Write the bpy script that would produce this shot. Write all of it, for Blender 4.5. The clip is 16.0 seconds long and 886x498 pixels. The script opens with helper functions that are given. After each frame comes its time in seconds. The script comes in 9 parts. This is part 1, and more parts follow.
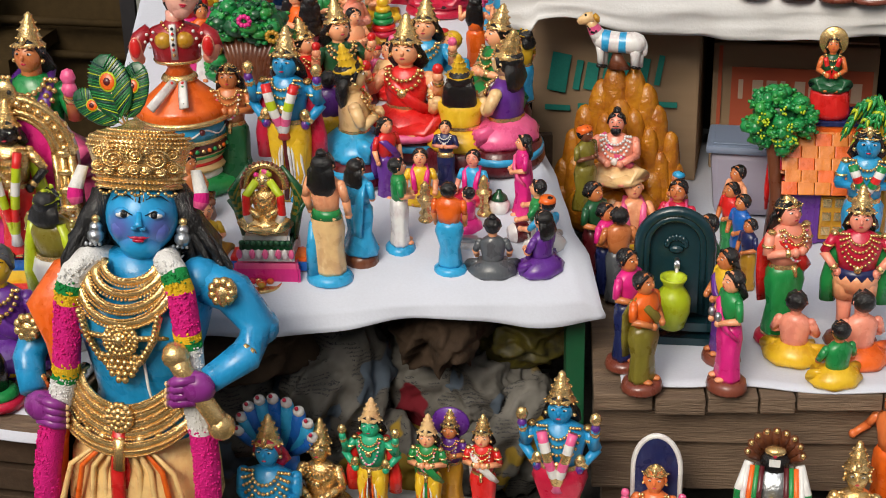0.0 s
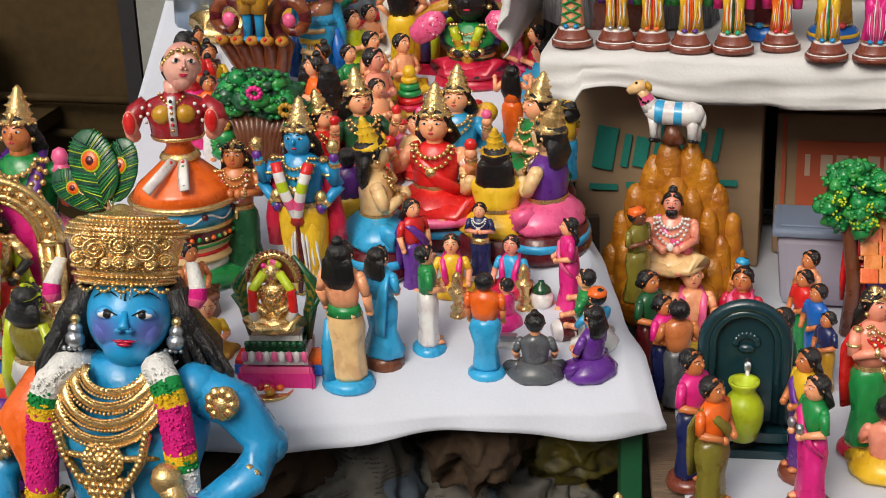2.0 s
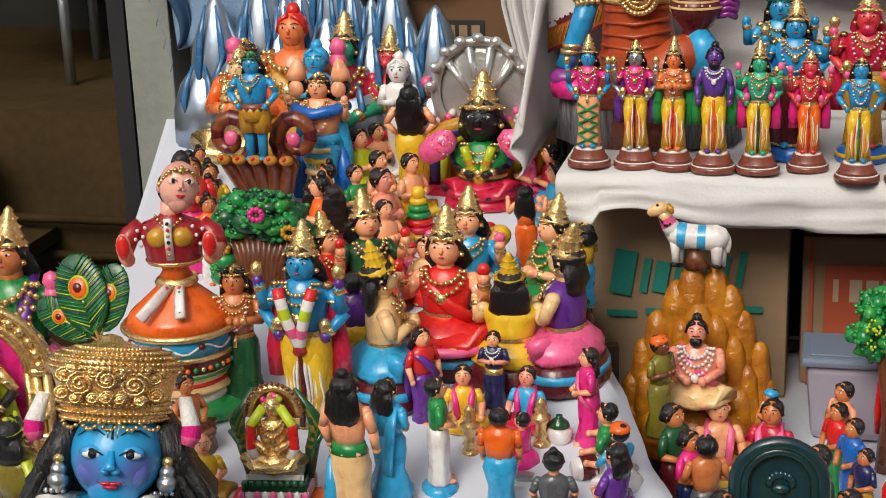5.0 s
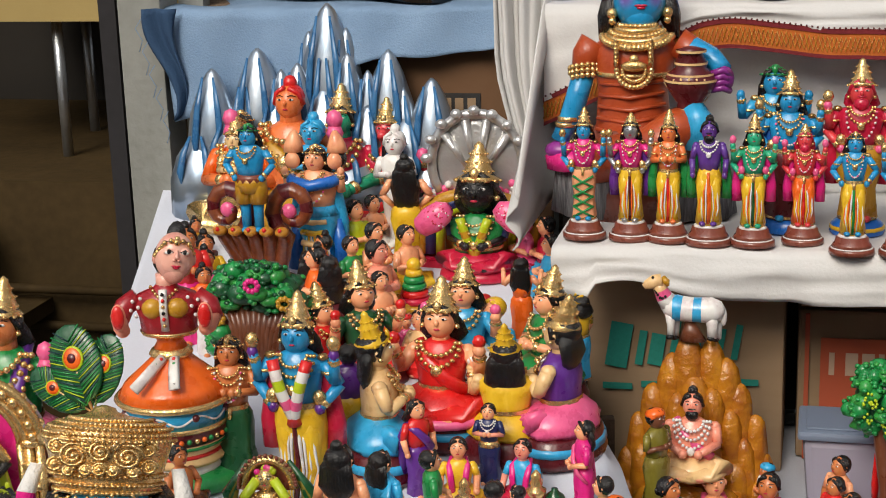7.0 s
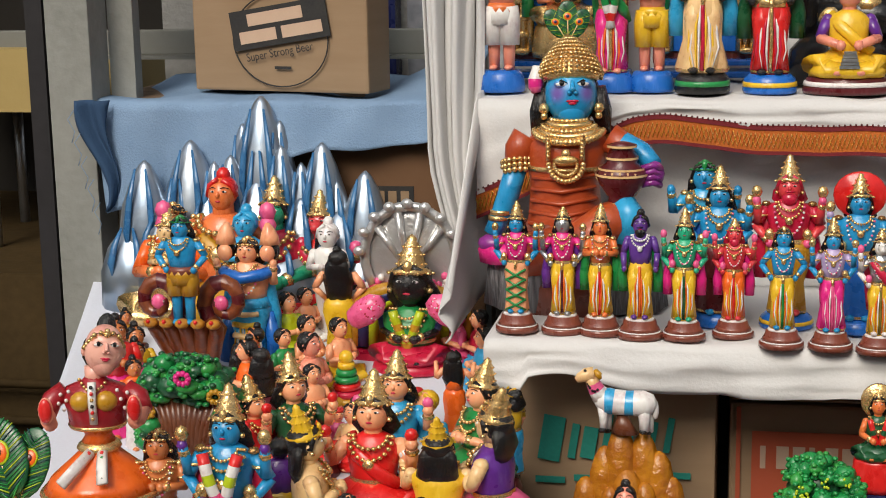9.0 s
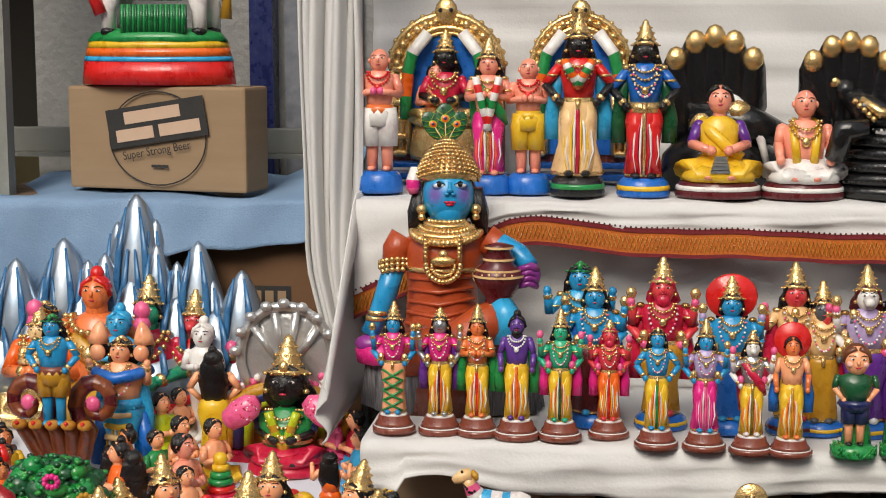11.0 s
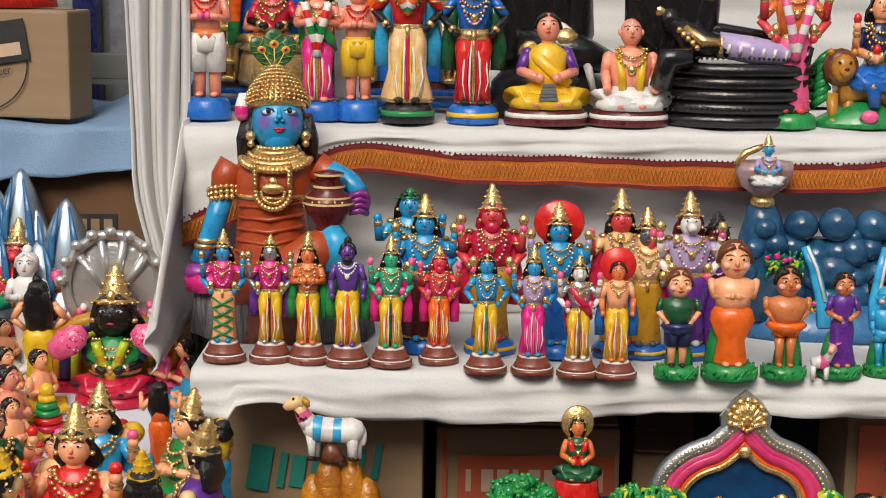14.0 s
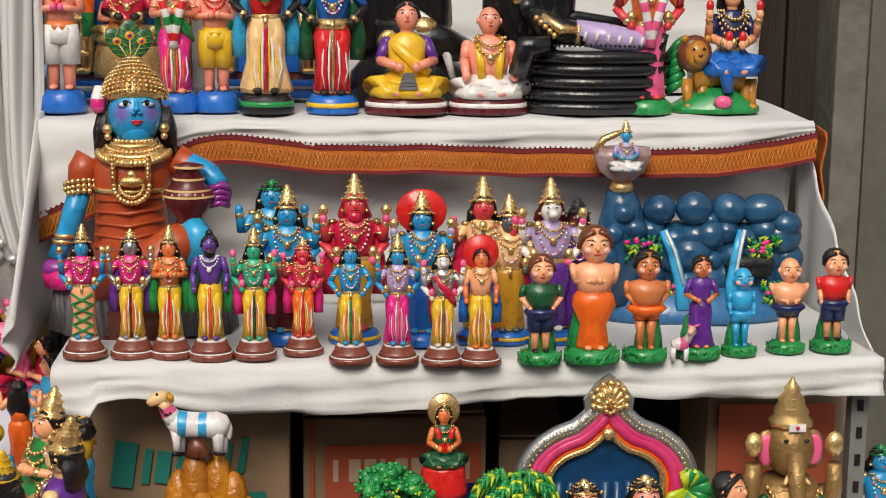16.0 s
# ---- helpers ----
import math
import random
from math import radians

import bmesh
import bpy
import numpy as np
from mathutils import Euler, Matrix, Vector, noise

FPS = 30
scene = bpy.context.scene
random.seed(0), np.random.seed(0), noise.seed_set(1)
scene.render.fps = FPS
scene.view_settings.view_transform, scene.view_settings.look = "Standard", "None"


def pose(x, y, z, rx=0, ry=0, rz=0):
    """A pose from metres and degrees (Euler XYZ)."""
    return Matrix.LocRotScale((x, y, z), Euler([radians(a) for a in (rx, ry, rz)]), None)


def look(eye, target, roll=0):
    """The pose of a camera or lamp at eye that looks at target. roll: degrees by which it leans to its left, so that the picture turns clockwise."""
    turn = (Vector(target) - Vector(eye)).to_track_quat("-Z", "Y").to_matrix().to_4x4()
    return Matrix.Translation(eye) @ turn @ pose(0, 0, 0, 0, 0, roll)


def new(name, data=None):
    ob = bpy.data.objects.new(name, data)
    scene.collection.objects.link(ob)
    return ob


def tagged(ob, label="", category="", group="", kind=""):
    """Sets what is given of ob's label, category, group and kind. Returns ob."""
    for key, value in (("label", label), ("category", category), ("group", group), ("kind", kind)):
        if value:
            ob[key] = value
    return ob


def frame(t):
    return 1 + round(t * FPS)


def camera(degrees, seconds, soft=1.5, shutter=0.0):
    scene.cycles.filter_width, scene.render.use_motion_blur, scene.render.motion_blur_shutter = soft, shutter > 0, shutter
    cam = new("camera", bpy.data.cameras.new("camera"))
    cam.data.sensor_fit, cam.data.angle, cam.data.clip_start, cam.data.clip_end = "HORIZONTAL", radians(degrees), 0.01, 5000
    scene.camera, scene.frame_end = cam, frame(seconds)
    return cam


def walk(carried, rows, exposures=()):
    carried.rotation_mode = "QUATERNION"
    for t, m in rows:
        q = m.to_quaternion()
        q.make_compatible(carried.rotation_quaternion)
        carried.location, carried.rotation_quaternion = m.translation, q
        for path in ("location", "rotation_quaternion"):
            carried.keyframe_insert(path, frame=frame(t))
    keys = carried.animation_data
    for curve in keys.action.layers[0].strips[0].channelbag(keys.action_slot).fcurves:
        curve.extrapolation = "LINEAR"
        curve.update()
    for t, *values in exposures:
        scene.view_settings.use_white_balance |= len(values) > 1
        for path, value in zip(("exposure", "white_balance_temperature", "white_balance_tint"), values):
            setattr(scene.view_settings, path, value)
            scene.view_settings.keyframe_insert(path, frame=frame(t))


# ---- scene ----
cam = camera(31.3, 16.0, soft=1.0)
PATH = [
    (0.0, (0.1168, -0.4422, 1.6478), (-0.3899, 1.7703, 0.6000), -1.432),
    (0.5, (0.1380, -0.4528, 1.6419), (-0.3908, 1.7770, 0.6426), -1.831),
    (1.0, (0.1420, -0.4573, 1.6491), (-0.4011, 1.7808, 0.6767), -2.043),
    (1.5, (0.1490, -0.4573, 1.6421), (-0.4206, 1.7909, 0.7087), -2.380),
    (1.6, (0.1504, -0.4573, 1.6407), (-0.4245, 1.7929, 0.7151), -2.447),
    (1.7, (0.0446, -0.1414, 1.5371), (-0.5116, 2.0899, 0.5997), -2.241),
    (2.0, (0.0418, -0.1318, 1.5347), (-0.5213, 2.1190, 0.6036), -2.190),
    (2.5, (0.0226, -0.0681, 1.5192), (-0.5458, 2.1917, 0.6135), -2.060),
    (3.0, (0.0196, -0.0383, 1.5072), (-0.5563, 2.2322, 0.6334), -2.173),
    (3.5, (0.0000, 0.0000, 1.5000), (-0.5728, 2.2817, 0.6539), -2.110),
    (4.0, (0.0000, 0.0000, 1.5000), (-0.5795, 2.2903, 0.6823), -2.311),
    (4.2, (0.0000, 0.0000, 1.5000), (-0.5820, 2.2948, 0.6968), -2.274),
    (6.3, (0.0000, 0.0000, 1.5000), (-0.5720, 2.3349, 0.8135), -1.911),
    (6.5, (0.0000, 0.0000, 1.5000), (-0.5745, 2.3379, 0.8261), -1.952),
    (7.0, (0.0000, 0.0000, 1.5000), (-0.5767, 2.3453, 0.8542), -1.836),
    (7.5, (0.0000, 0.0000, 1.5000), (-0.5689, 2.3555, 0.8852), -1.692),
    (8.0, (0.0000, 0.0000, 1.5000), (-0.5496, 2.3671, 0.9126), -1.443),
    (8.5, (0.0000, 0.0000, 1.5000), (-0.5164, 2.3841, 0.9527), -1.299),
    (9.0, (0.0000, 0.0000, 1.5000), (-0.4768, 2.4014, 0.9941), -1.061),
    (9.5, (0.0000, 0.0000, 1.5000), (-0.4242, 2.4209, 1.0424), -0.779),
    (9.7, (0.0000, 0.0000, 1.5000), (-0.4050, 2.4277, 1.0618), -0.651),
    (11.8, (0.0000, 0.0000, 1.5000), (-0.2098, 2.4683, 1.1633), 0.374),
    (12.0, (0.0000, 0.0000, 1.5000), (-0.1881, 2.4694, 1.1583), 0.485),
    (12.5, (0.0000, 0.0000, 1.5000), (-0.1398, 2.4692, 1.1348), 0.713),
    (13.0, (0.0000, 0.0000, 1.5000), (-0.1055, 2.4659, 1.1024), 0.834),
    (13.5, (0.0000, 0.0000, 1.5000), (-0.0674, 2.4608, 1.0643), 0.763),
    (14.0, (0.0000, 0.0000, 1.5000), (-0.0195, 2.4565, 1.0362), 0.764),
    (14.5, (0.0000, 0.0000, 1.5000), (0.0450, 2.4521, 1.0149), 0.750),
    (15.0, (0.0000, 0.0000, 1.5000), (0.0991, 2.4493, 1.0089), 0.733),
    (15.5, (0.0000, 0.0000, 1.5000), (0.1537, 2.4471, 1.0122), 0.658),
    (16.0, (0.0000, 0.0000, 1.5000), (0.1967, 2.4461, 1.0224), 0.577),
]
walk(cam, [(t, look(eye, target, roll)) for t, eye, target, roll in PATH])

# ---- world and light: soft daylight under an overcast sky ----
world = bpy.data.worlds.new("sky")
scene.world = world
world.use_nodes = True
wn = world.node_tree
sky = wn.nodes.new("ShaderNodeTexSky")
sky.sky_type, sky.sun_disc = "NISHITA", False
sky.sun_elevation, sky.sun_rotation = radians(58), radians(200)
sky.air_density, sky.dust_density, sky.ozone_density = 1.0, 4.0, 1.0
# thin cloud: most of the sky's colour is washed out
grey = wn.nodes.new("ShaderNodeHueSaturation")
grey.inputs["Saturation"].default_value = 0.25
wn.links.new(sky.outputs[0], grey.inputs["Color"])
wn.links.new(grey.outputs[0], wn.nodes["Background"].inputs[0])
wn.nodes["Background"].inputs[1].default_value = 0.082
sun = new("sun", bpy.data.lights.new("sun", "SUN"))
sun.data.energy, sun.data.angle, sun.data.color = 1.95, radians(25), (1.0, 0.90, 0.76)
sun.matrix_world = look((-1.2, -3.6, 5.0), (0, 1.8, 0.4))
scene.view_settings.exposure = 0.27

# ---- colours (linear) ----
COL = {
    "peach": (0.95, 0.42, 0.21), "pink_skin": (0.90, 0.33, 0.22), "tan": (0.62, 0.20, 0.06), "cream": (0.84, 0.56, 0.26),
    "blue_skin": (0.015, 0.30, 0.62), "green_skin": (0.02, 0.42, 0.22), "red_skin": (0.70, 0.05, 0.06), "orange_skin": (0.80, 0.20, 0.05),
    "violet_skin": (0.12, 0.04, 0.30), "black": (0.008, 0.008, 0.009), "white": (0.80, 0.79, 0.76), "grey": (0.09, 0.10, 0.11),
    "red": (0.70, 0.016, 0.014), "crimson": (0.55, 0.01, 0.05), "maroon": (0.10, 0.008, 0.012), "orange": (0.85, 0.14, 0.010),
    "yellow": (0.80, 0.50, 0.02), "mustard": (0.52, 0.27, 0.015), "lime": (0.48, 0.60, 0.015), "green": (0.012, 0.26, 0.06),
    "dark_green": (0.008, 0.09, 0.03), "olive": (0.20, 0.17, 0.02), "teal": (0.008, 0.045, 0.06), "blue": (0.01, 0.14, 0.55),
    "sky_blue": (0.03, 0.38, 0.70), "navy": (0.012, 0.02, 0.10), "purple": (0.12, 0.025, 0.28), "magenta": (0.74, 0.018, 0.24),
    "pink": (0.85, 0.12, 0.30), "brown": (0.16, 0.05, 0.02), "terracotta": (0.20, 0.05, 0.028), "silver": (0.62, 0.64, 0.66),
    "lilac": (0.45, 0.36, 0.62), "rose_skin": (0.88, 0.46, 0.36), "leaf": (0.03, 0.30, 0.05), "ochre": (0.50, 0.22, 0.02), "saffron": (0.90, 0.60, 0.24), "plum": (0.26, 0.03, 0.26), "roof": (0.75, 0.22, 0.02), "steel": (0.03, 0.15, 0.34), "garnet": (0.34, 0.010, 0.018),
}
SAY = {"blue_skin": "blue", "green_skin": "green", "red_skin": "red", "orange_skin": "orange", "violet_skin": "violet", "pink_skin": "pink"}
MATS = {}


def nodes_of(name):
    m = bpy.data.materials.new(name)
    m.use_nodes = True
    nt = m.node_tree
    return m, nt, nt.nodes["Principled BSDF"]


def mix_colour(nt, fac, a, b):
    n = nt.nodes.new("ShaderNodeMix")
    n.data_type = "RGBA"
    nt.links.new(fac, n.inputs[0])
    for k, c in ((6, a), (7, b)):
        if isinstance(c, tuple):
            n.inputs[k].default_value = (*c[:3], 1)
        else:
            nt.links.new(c, n.inputs[k])
    return n.outputs[2]


def noise_of(nt, scale, detail=4.0, lo=0.35, hi=0.65, coord="Object", stretch=None):
    tc = nt.nodes.new("ShaderNodeTexCoord")
    n = nt.nodes.new("ShaderNodeTexNoise")
    n.inputs["Scale"].default_value, n.inputs["Detail"].default_value = scale, detail
    src = tc.outputs[coord]
    if stretch:
        mp = nt.nodes.new("ShaderNodeMapping")
        mp.inputs["Scale"].default_value = stretch
        nt.links.new(src, mp.inputs[0])
        src = mp.outputs[0]
    nt.links.new(src, n.inputs["Vector"])
    r = nt.nodes.new("ShaderNodeMapRange")
    r.inputs[1].default_value, r.inputs[2].default_value = lo, hi
    nt.links.new(n.outputs[0], r.inputs[0])
    return r.outputs[0]


def bump_of(nt, bsdf, height, strength, dist):
    b = nt.nodes.new("ShaderNodeBump")
    b.inputs["Strength"].default_value, b.inputs["Distance"].default_value = strength, dist
    nt.links.new(height, b.inputs["Height"])
    nt.links.new(b.outputs[0], bsdf.inputs["Normal"])


def shade(c, k):
    return tuple(min(1.0, v * k) for v in c)


def surface(name, a, b, rough, scale, fine, bump=0.2, dist=0.002, metal=0.0, coat=0.0, stretch=None, spec=0.5):
    """A surface in two tones: broad blotches, fine grain and relief."""
    if name in MATS:
        return MATS[name]
    m, nt, s = nodes_of(name)
    big = noise_of(nt, scale, 5, 0.3, 0.7, stretch=stretch)
    small = noise_of(nt, fine, 6, 0.3, 0.7, stretch=stretch)
    c = mix_colour(nt, big, a, b)
    c2 = mix_colour(nt, small, shade(a, 0.86), shade(b, 1.08))
    half = nt.nodes.new("ShaderNodeMix")
    half.data_type = "RGBA"
    half.inputs[0].default_value = 0.45
    nt.links.new(c, half.inputs[6])
    nt.links.new(c2, half.inputs[7])
    nt.links.new(half.outputs[2], s.inputs["Base Color"])
    s.inputs["Roughness"].default_value, s.inputs["Metallic"].default_value = rough, metal
    s.inputs["Coat Weight"].default_value, s.inputs["Coat Roughness"].default_value = coat, 0.25
    s.inputs["Specular IOR Level"].default_value = spec
    bump_of(nt, s, small, bump, dist)
    MATS[name] = m
    return m


def paint(col):
    """Gloss paint on clay, with brush streaks and a little grime in the relief."""
    if col in MATS:
        return MATS[col]
    if col == "gold":
        return surface("gold", (0.98, 0.72, 0.36), (0.66, 0.40, 0.12), 0.27, 50, 240, 0.28, 0.002, metal=0.8)
    if col == "silver":
        return surface("silver", (0.60, 0.62, 0.64), (0.42, 0.45, 0.48), 0.3, 14, 160, 0.3, 0.002, metal=0.85)
    if col.endswith("_flower"):
        c = COL[col[:-7]]
        return surface(col, shade(c, 1.1), shade(c, 0.85), 0.7, 60, 300, 0.45, 0.003, spec=0.2)
    if col == "black":
        return surface("black", (0.006, 0.006, 0.007), (0.011, 0.010, 0.010), 0.24, 40, 420, 0.6, 0.003, coat=0.2, stretch=(1, 1, 0.12))
    c = COL[col]
    return sprayed(col, c)


def sprayed(name, c):
    """Gloss paint put on with spray and brush: darker clouds, pale dry strokes, uneven gloss, lumpy clay below."""
    m, nt, s = nodes_of(name)
    cloud = noise_of(nt, 34, 3, 0.30, 0.56)
    stroke = noise_of(nt, 150, 3, 0.52, 0.74, stretch=(1, 1, 0.3))
    lump = noise_of(nt, 75, 5, 0.2, 0.8)
    deep = tuple(v * q for v, q in zip(c, (0.80, 0.70, 0.74)))
    pale = tuple(min(0.9, v * 1.12 + 0.05) for v in c)
    base = mix_colour(nt, cloud, deep, c)
    soft = nt.nodes.new("ShaderNodeMath")
    soft.operation = "MULTIPLY"
    soft.inputs[1].default_value = 0.5
    nt.links.new(stroke, soft.inputs[0])
    nt.links.new(mix_colour(nt, soft.outputs[0], base, pale), s.inputs["Base Color"])
    gloss = nt.nodes.new("ShaderNodeMapRange")
    gloss.inputs[3].default_value, gloss.inputs[4].default_value = 0.18, 0.38
    nt.links.new(cloud, gloss.inputs[0])
    nt.links.new(gloss.outputs[0], s.inputs["Roughness"])
    s.inputs["Coat Weight"].default_value, s.inputs["Coat Roughness"].default_value = 0.25, 0.2
    bump_of(nt, s, lump, 0.3, 0.002)
    MATS[name] = m
    return m


def blushed(name, base, tint, spots, r):
    """Skin paint with soft sprayed cheeks at the given places."""
    m = surface(name, base, shade(base, 0.85), 0.34, 18, 130, 0.2, 0.0012, coat=0.25)
    nt = m.node_tree
    s = nt.nodes["Principled BSDF"]
    col = s.inputs["Base Color"].links[0].from_socket
    co = nt.nodes.new("ShaderNodeTexCoord")
    for p in spots:
        d = nt.nodes.new("ShaderNodeVectorMath")
        d.operation = "DISTANCE"
        d.inputs[1].default_value = p
        nt.links.new(co.outputs["Object"], d.inputs[0])
        g = nt.nodes.new("ShaderNodeMapRange")
        g.interpolation_type = "SMOOTHSTEP"
        g.inputs["From Min"].default_value, g.inputs["From Max"].default_value = r, r * 0.15
        g.inputs["To Max"].default_value = 0.8
        nt.links.new(d.outputs["Value"], g.inputs["Value"])
        mx = nt.nodes.new("ShaderNodeMix")
        mx.data_type = "RGBA"
        nt.links.new(g.outputs["Result"], mx.inputs[0])
        nt.links.new(col, mx.inputs[6])
        mx.inputs[7].default_value = (*tint, 1)
        col = mx.outputs[2]
    nt.links.new(col, s.inputs["Base Color"])
    return m


# ---- mesh helpers ----
class Build:
    """One mesh in the making; each colour takes a material slot."""

    def __init__(self):
        self.bm = bmesh.new()
        self.slots = []

    def slot(self, mat):
        m = paint(mat) if isinstance(mat, str) else mat
        if m not in self.slots:
            self.slots.append(m)
        return self.slots.index(m)

    def loft(self, secs, mat, n=12, cap=True, m=None, wob=0.0):
        """Rings (x, y, z, rx, ry) joined into a skin."""
        i = self.slot(mat)
        rings = []
        for x, y, z, rx, ry in secs:
            ring = []
            for k in range(n):
                a = 2 * math.pi * k / n
                w = 1 + (wob * math.sin(a * 7 + z * 30) if wob else 0)
                p = Vector((x + rx * w * math.cos(a), y + ry * w * math.sin(a), z))
                ring.append(self.bm.verts.new(m @ p if m else p))
            rings.append(ring)
        for r0, r1 in zip(rings, rings[1:]):
            for k in range(n):
                f = self.bm.faces.new((r0[k], r0[(k + 1) % n], r1[(k + 1) % n], r1[k]))
                f.material_index, f.smooth = i, True
        if cap:
            for ring in (list(reversed(rings[0])), rings[-1]):
                f = self.bm.faces.new(ring)
                f.material_index, f.smooth = i, True

    def ball(self, c, r, mat, n=10, m=None):
        r = (r, r, r) if isinstance(r, (int, float)) else r
        k = max(4, n // 2 + 1)
        secs = [(0, 0, -math.cos(math.pi * j / k), max(0.02, math.sin(math.pi * j / k)), max(0.02, math.sin(math.pi * j / k))) for j in range(k + 1)]
        t = Matrix.Translation(c) @ Matrix.Diagonal((*r, 1))
        self.loft(secs, mat, n, m=(m @ t) if m else t)

    def tube(self, pts, rad, mat, n=8, m=None, flat=1.0):
        """A rounded limb along points; mat may be a list that takes turns."""
        pts = [Vector(p) for p in pts]
        rad = [rad] * len(pts) if isinstance(rad, (int, float)) else rad
        rings = []
        for k, p in enumerate(pts):
            d = (pts[min(k + 1, len(pts) - 1)] - pts[max(k - 1, 0)])
            d = d.normalized() if d.length > 1e-9 else Vector((0, 0, 1))
            s = d.cross(Vector((0, 1, 0)))
            s = s.normalized() if s.length > 0.05 else d.cross(Vector((1, 0, 0))).normalized()
            u = s.cross(d)
            ring = []
            for j in range(n):
                a = 2 * math.pi * j / n
                q = p + s * rad[k] * math.cos(a) + u * rad[k] * flat * math.sin(a)
                ring.append(self.bm.verts.new(m @ q if m else q))
            rings.append(ring)
        for k, (r0, r1) in enumerate(zip(rings, rings[1:])):
            i = self.slot(mat[k % len(mat)] if isinstance(mat, list) else mat)
            for j in range(n):
                f = self.bm.faces.new((r0[j], r1[j], r1[(j + 1) % n], r0[(j + 1) % n]))
                f.material_index, f.smooth = i, True
        for ring, mm in ((rings[0], 0), (list(reversed(rings[-1])), -1)):
            f = self.bm.faces.new(ring)
            f.material_index, f.smooth = self.slot(mat[mm] if isinstance(mat, list) else mat), True

    def box(self, lo, hi, mat, m=None, bevel=0.0):
        i = self.slot(mat)
        r = bmesh.ops.create_cube(self.bm, size=1.0)
        vs = r["verts"]
        for v in vs:
            v.co = Vector([lo[k] + (v.co[k] + 0.5) * (hi[k] - lo[k]) for k in range(3)])
        fs = {f for v in vs for f in v.link_faces}
        for f in fs:
            f.material_index = i
        if bevel:
            es = {e for v in vs for e in v.link_edges}
            g = bmesh.ops.bevel(self.bm, geom=list(es), offset=bevel, segments=2, affect="EDGES", profile=0.6)
            for f in g["faces"]:
                f.material_index = i
            vs = list({v for f in g["faces"] for v in f.verts} | {v for v in vs if v.is_valid})
        if m:
            for v in vs:
                v.co = m @ v.co

    def grid(self, nu, nv, fn, mat, closed=False):
        i = self.slot(mat)
        rows = [[self.bm.verts.new(fn(a / nu, b / nv)) for a in range(nu + 1)] for b in range(nv + 1)]
        for b in range(nv):
            for a in range(nu):
                f = self.bm.faces.new((rows[b][a], rows[b][a + 1], rows[b + 1][a + 1], rows[b + 1][a]))
                f.material_index, f.smooth = i, True

    def mesh(self, name):
        me = bpy.data.meshes.new(name)
        bmesh.ops.recalc_face_normals(self.bm, faces=self.bm.faces[:])
        self.bm.to_mesh(me)
        self.bm.free()
        for m in self.slots:
            me.materials.append(m)
        return me


def thing(name, b, label, category, m=None, group="", kind=""):
    ob = new(name, b.mesh(name))
    if m is not None:
        ob.matrix_world = m
    return tagged(ob, label, category, group, kind)


def part(name, b, parent, label=""):
    ob = new(name, b.mesh(name))
    ob.parent = parent
    return tagged(ob, label)


def holder(name, label, category, m=None, group="", kind=""):
    ob = new(name)
    ob.empty_display_size = 0.05
    if m is not None:
        ob.matrix_world = m
    return tagged(ob, label, category, group, kind)


def text_mesh(words, size, mat, parent, m, name="lettering", squash=1.0):
    """Flat lettering in the built-in font, as a mesh part."""
    cu = bpy.data.curves.new("words", "FONT")
    cu.body, cu.size, cu.align_x, cu.align_y, cu.extrude, cu.resolution_u = words, size, "CENTER", "CENTER", 0.0002, 3
    tmp = bpy.data.objects.new("words", cu)
    me = bpy.data.meshes.new_from_object(tmp)
    bpy.data.objects.remove(tmp)
    me.materials.clear()
    me.materials.append(mat)
    me.transform(m @ Matrix.Diagonal((squash, 1, 1, 1)))
    ob = new(name, me)
    ob.parent = parent
    return ob


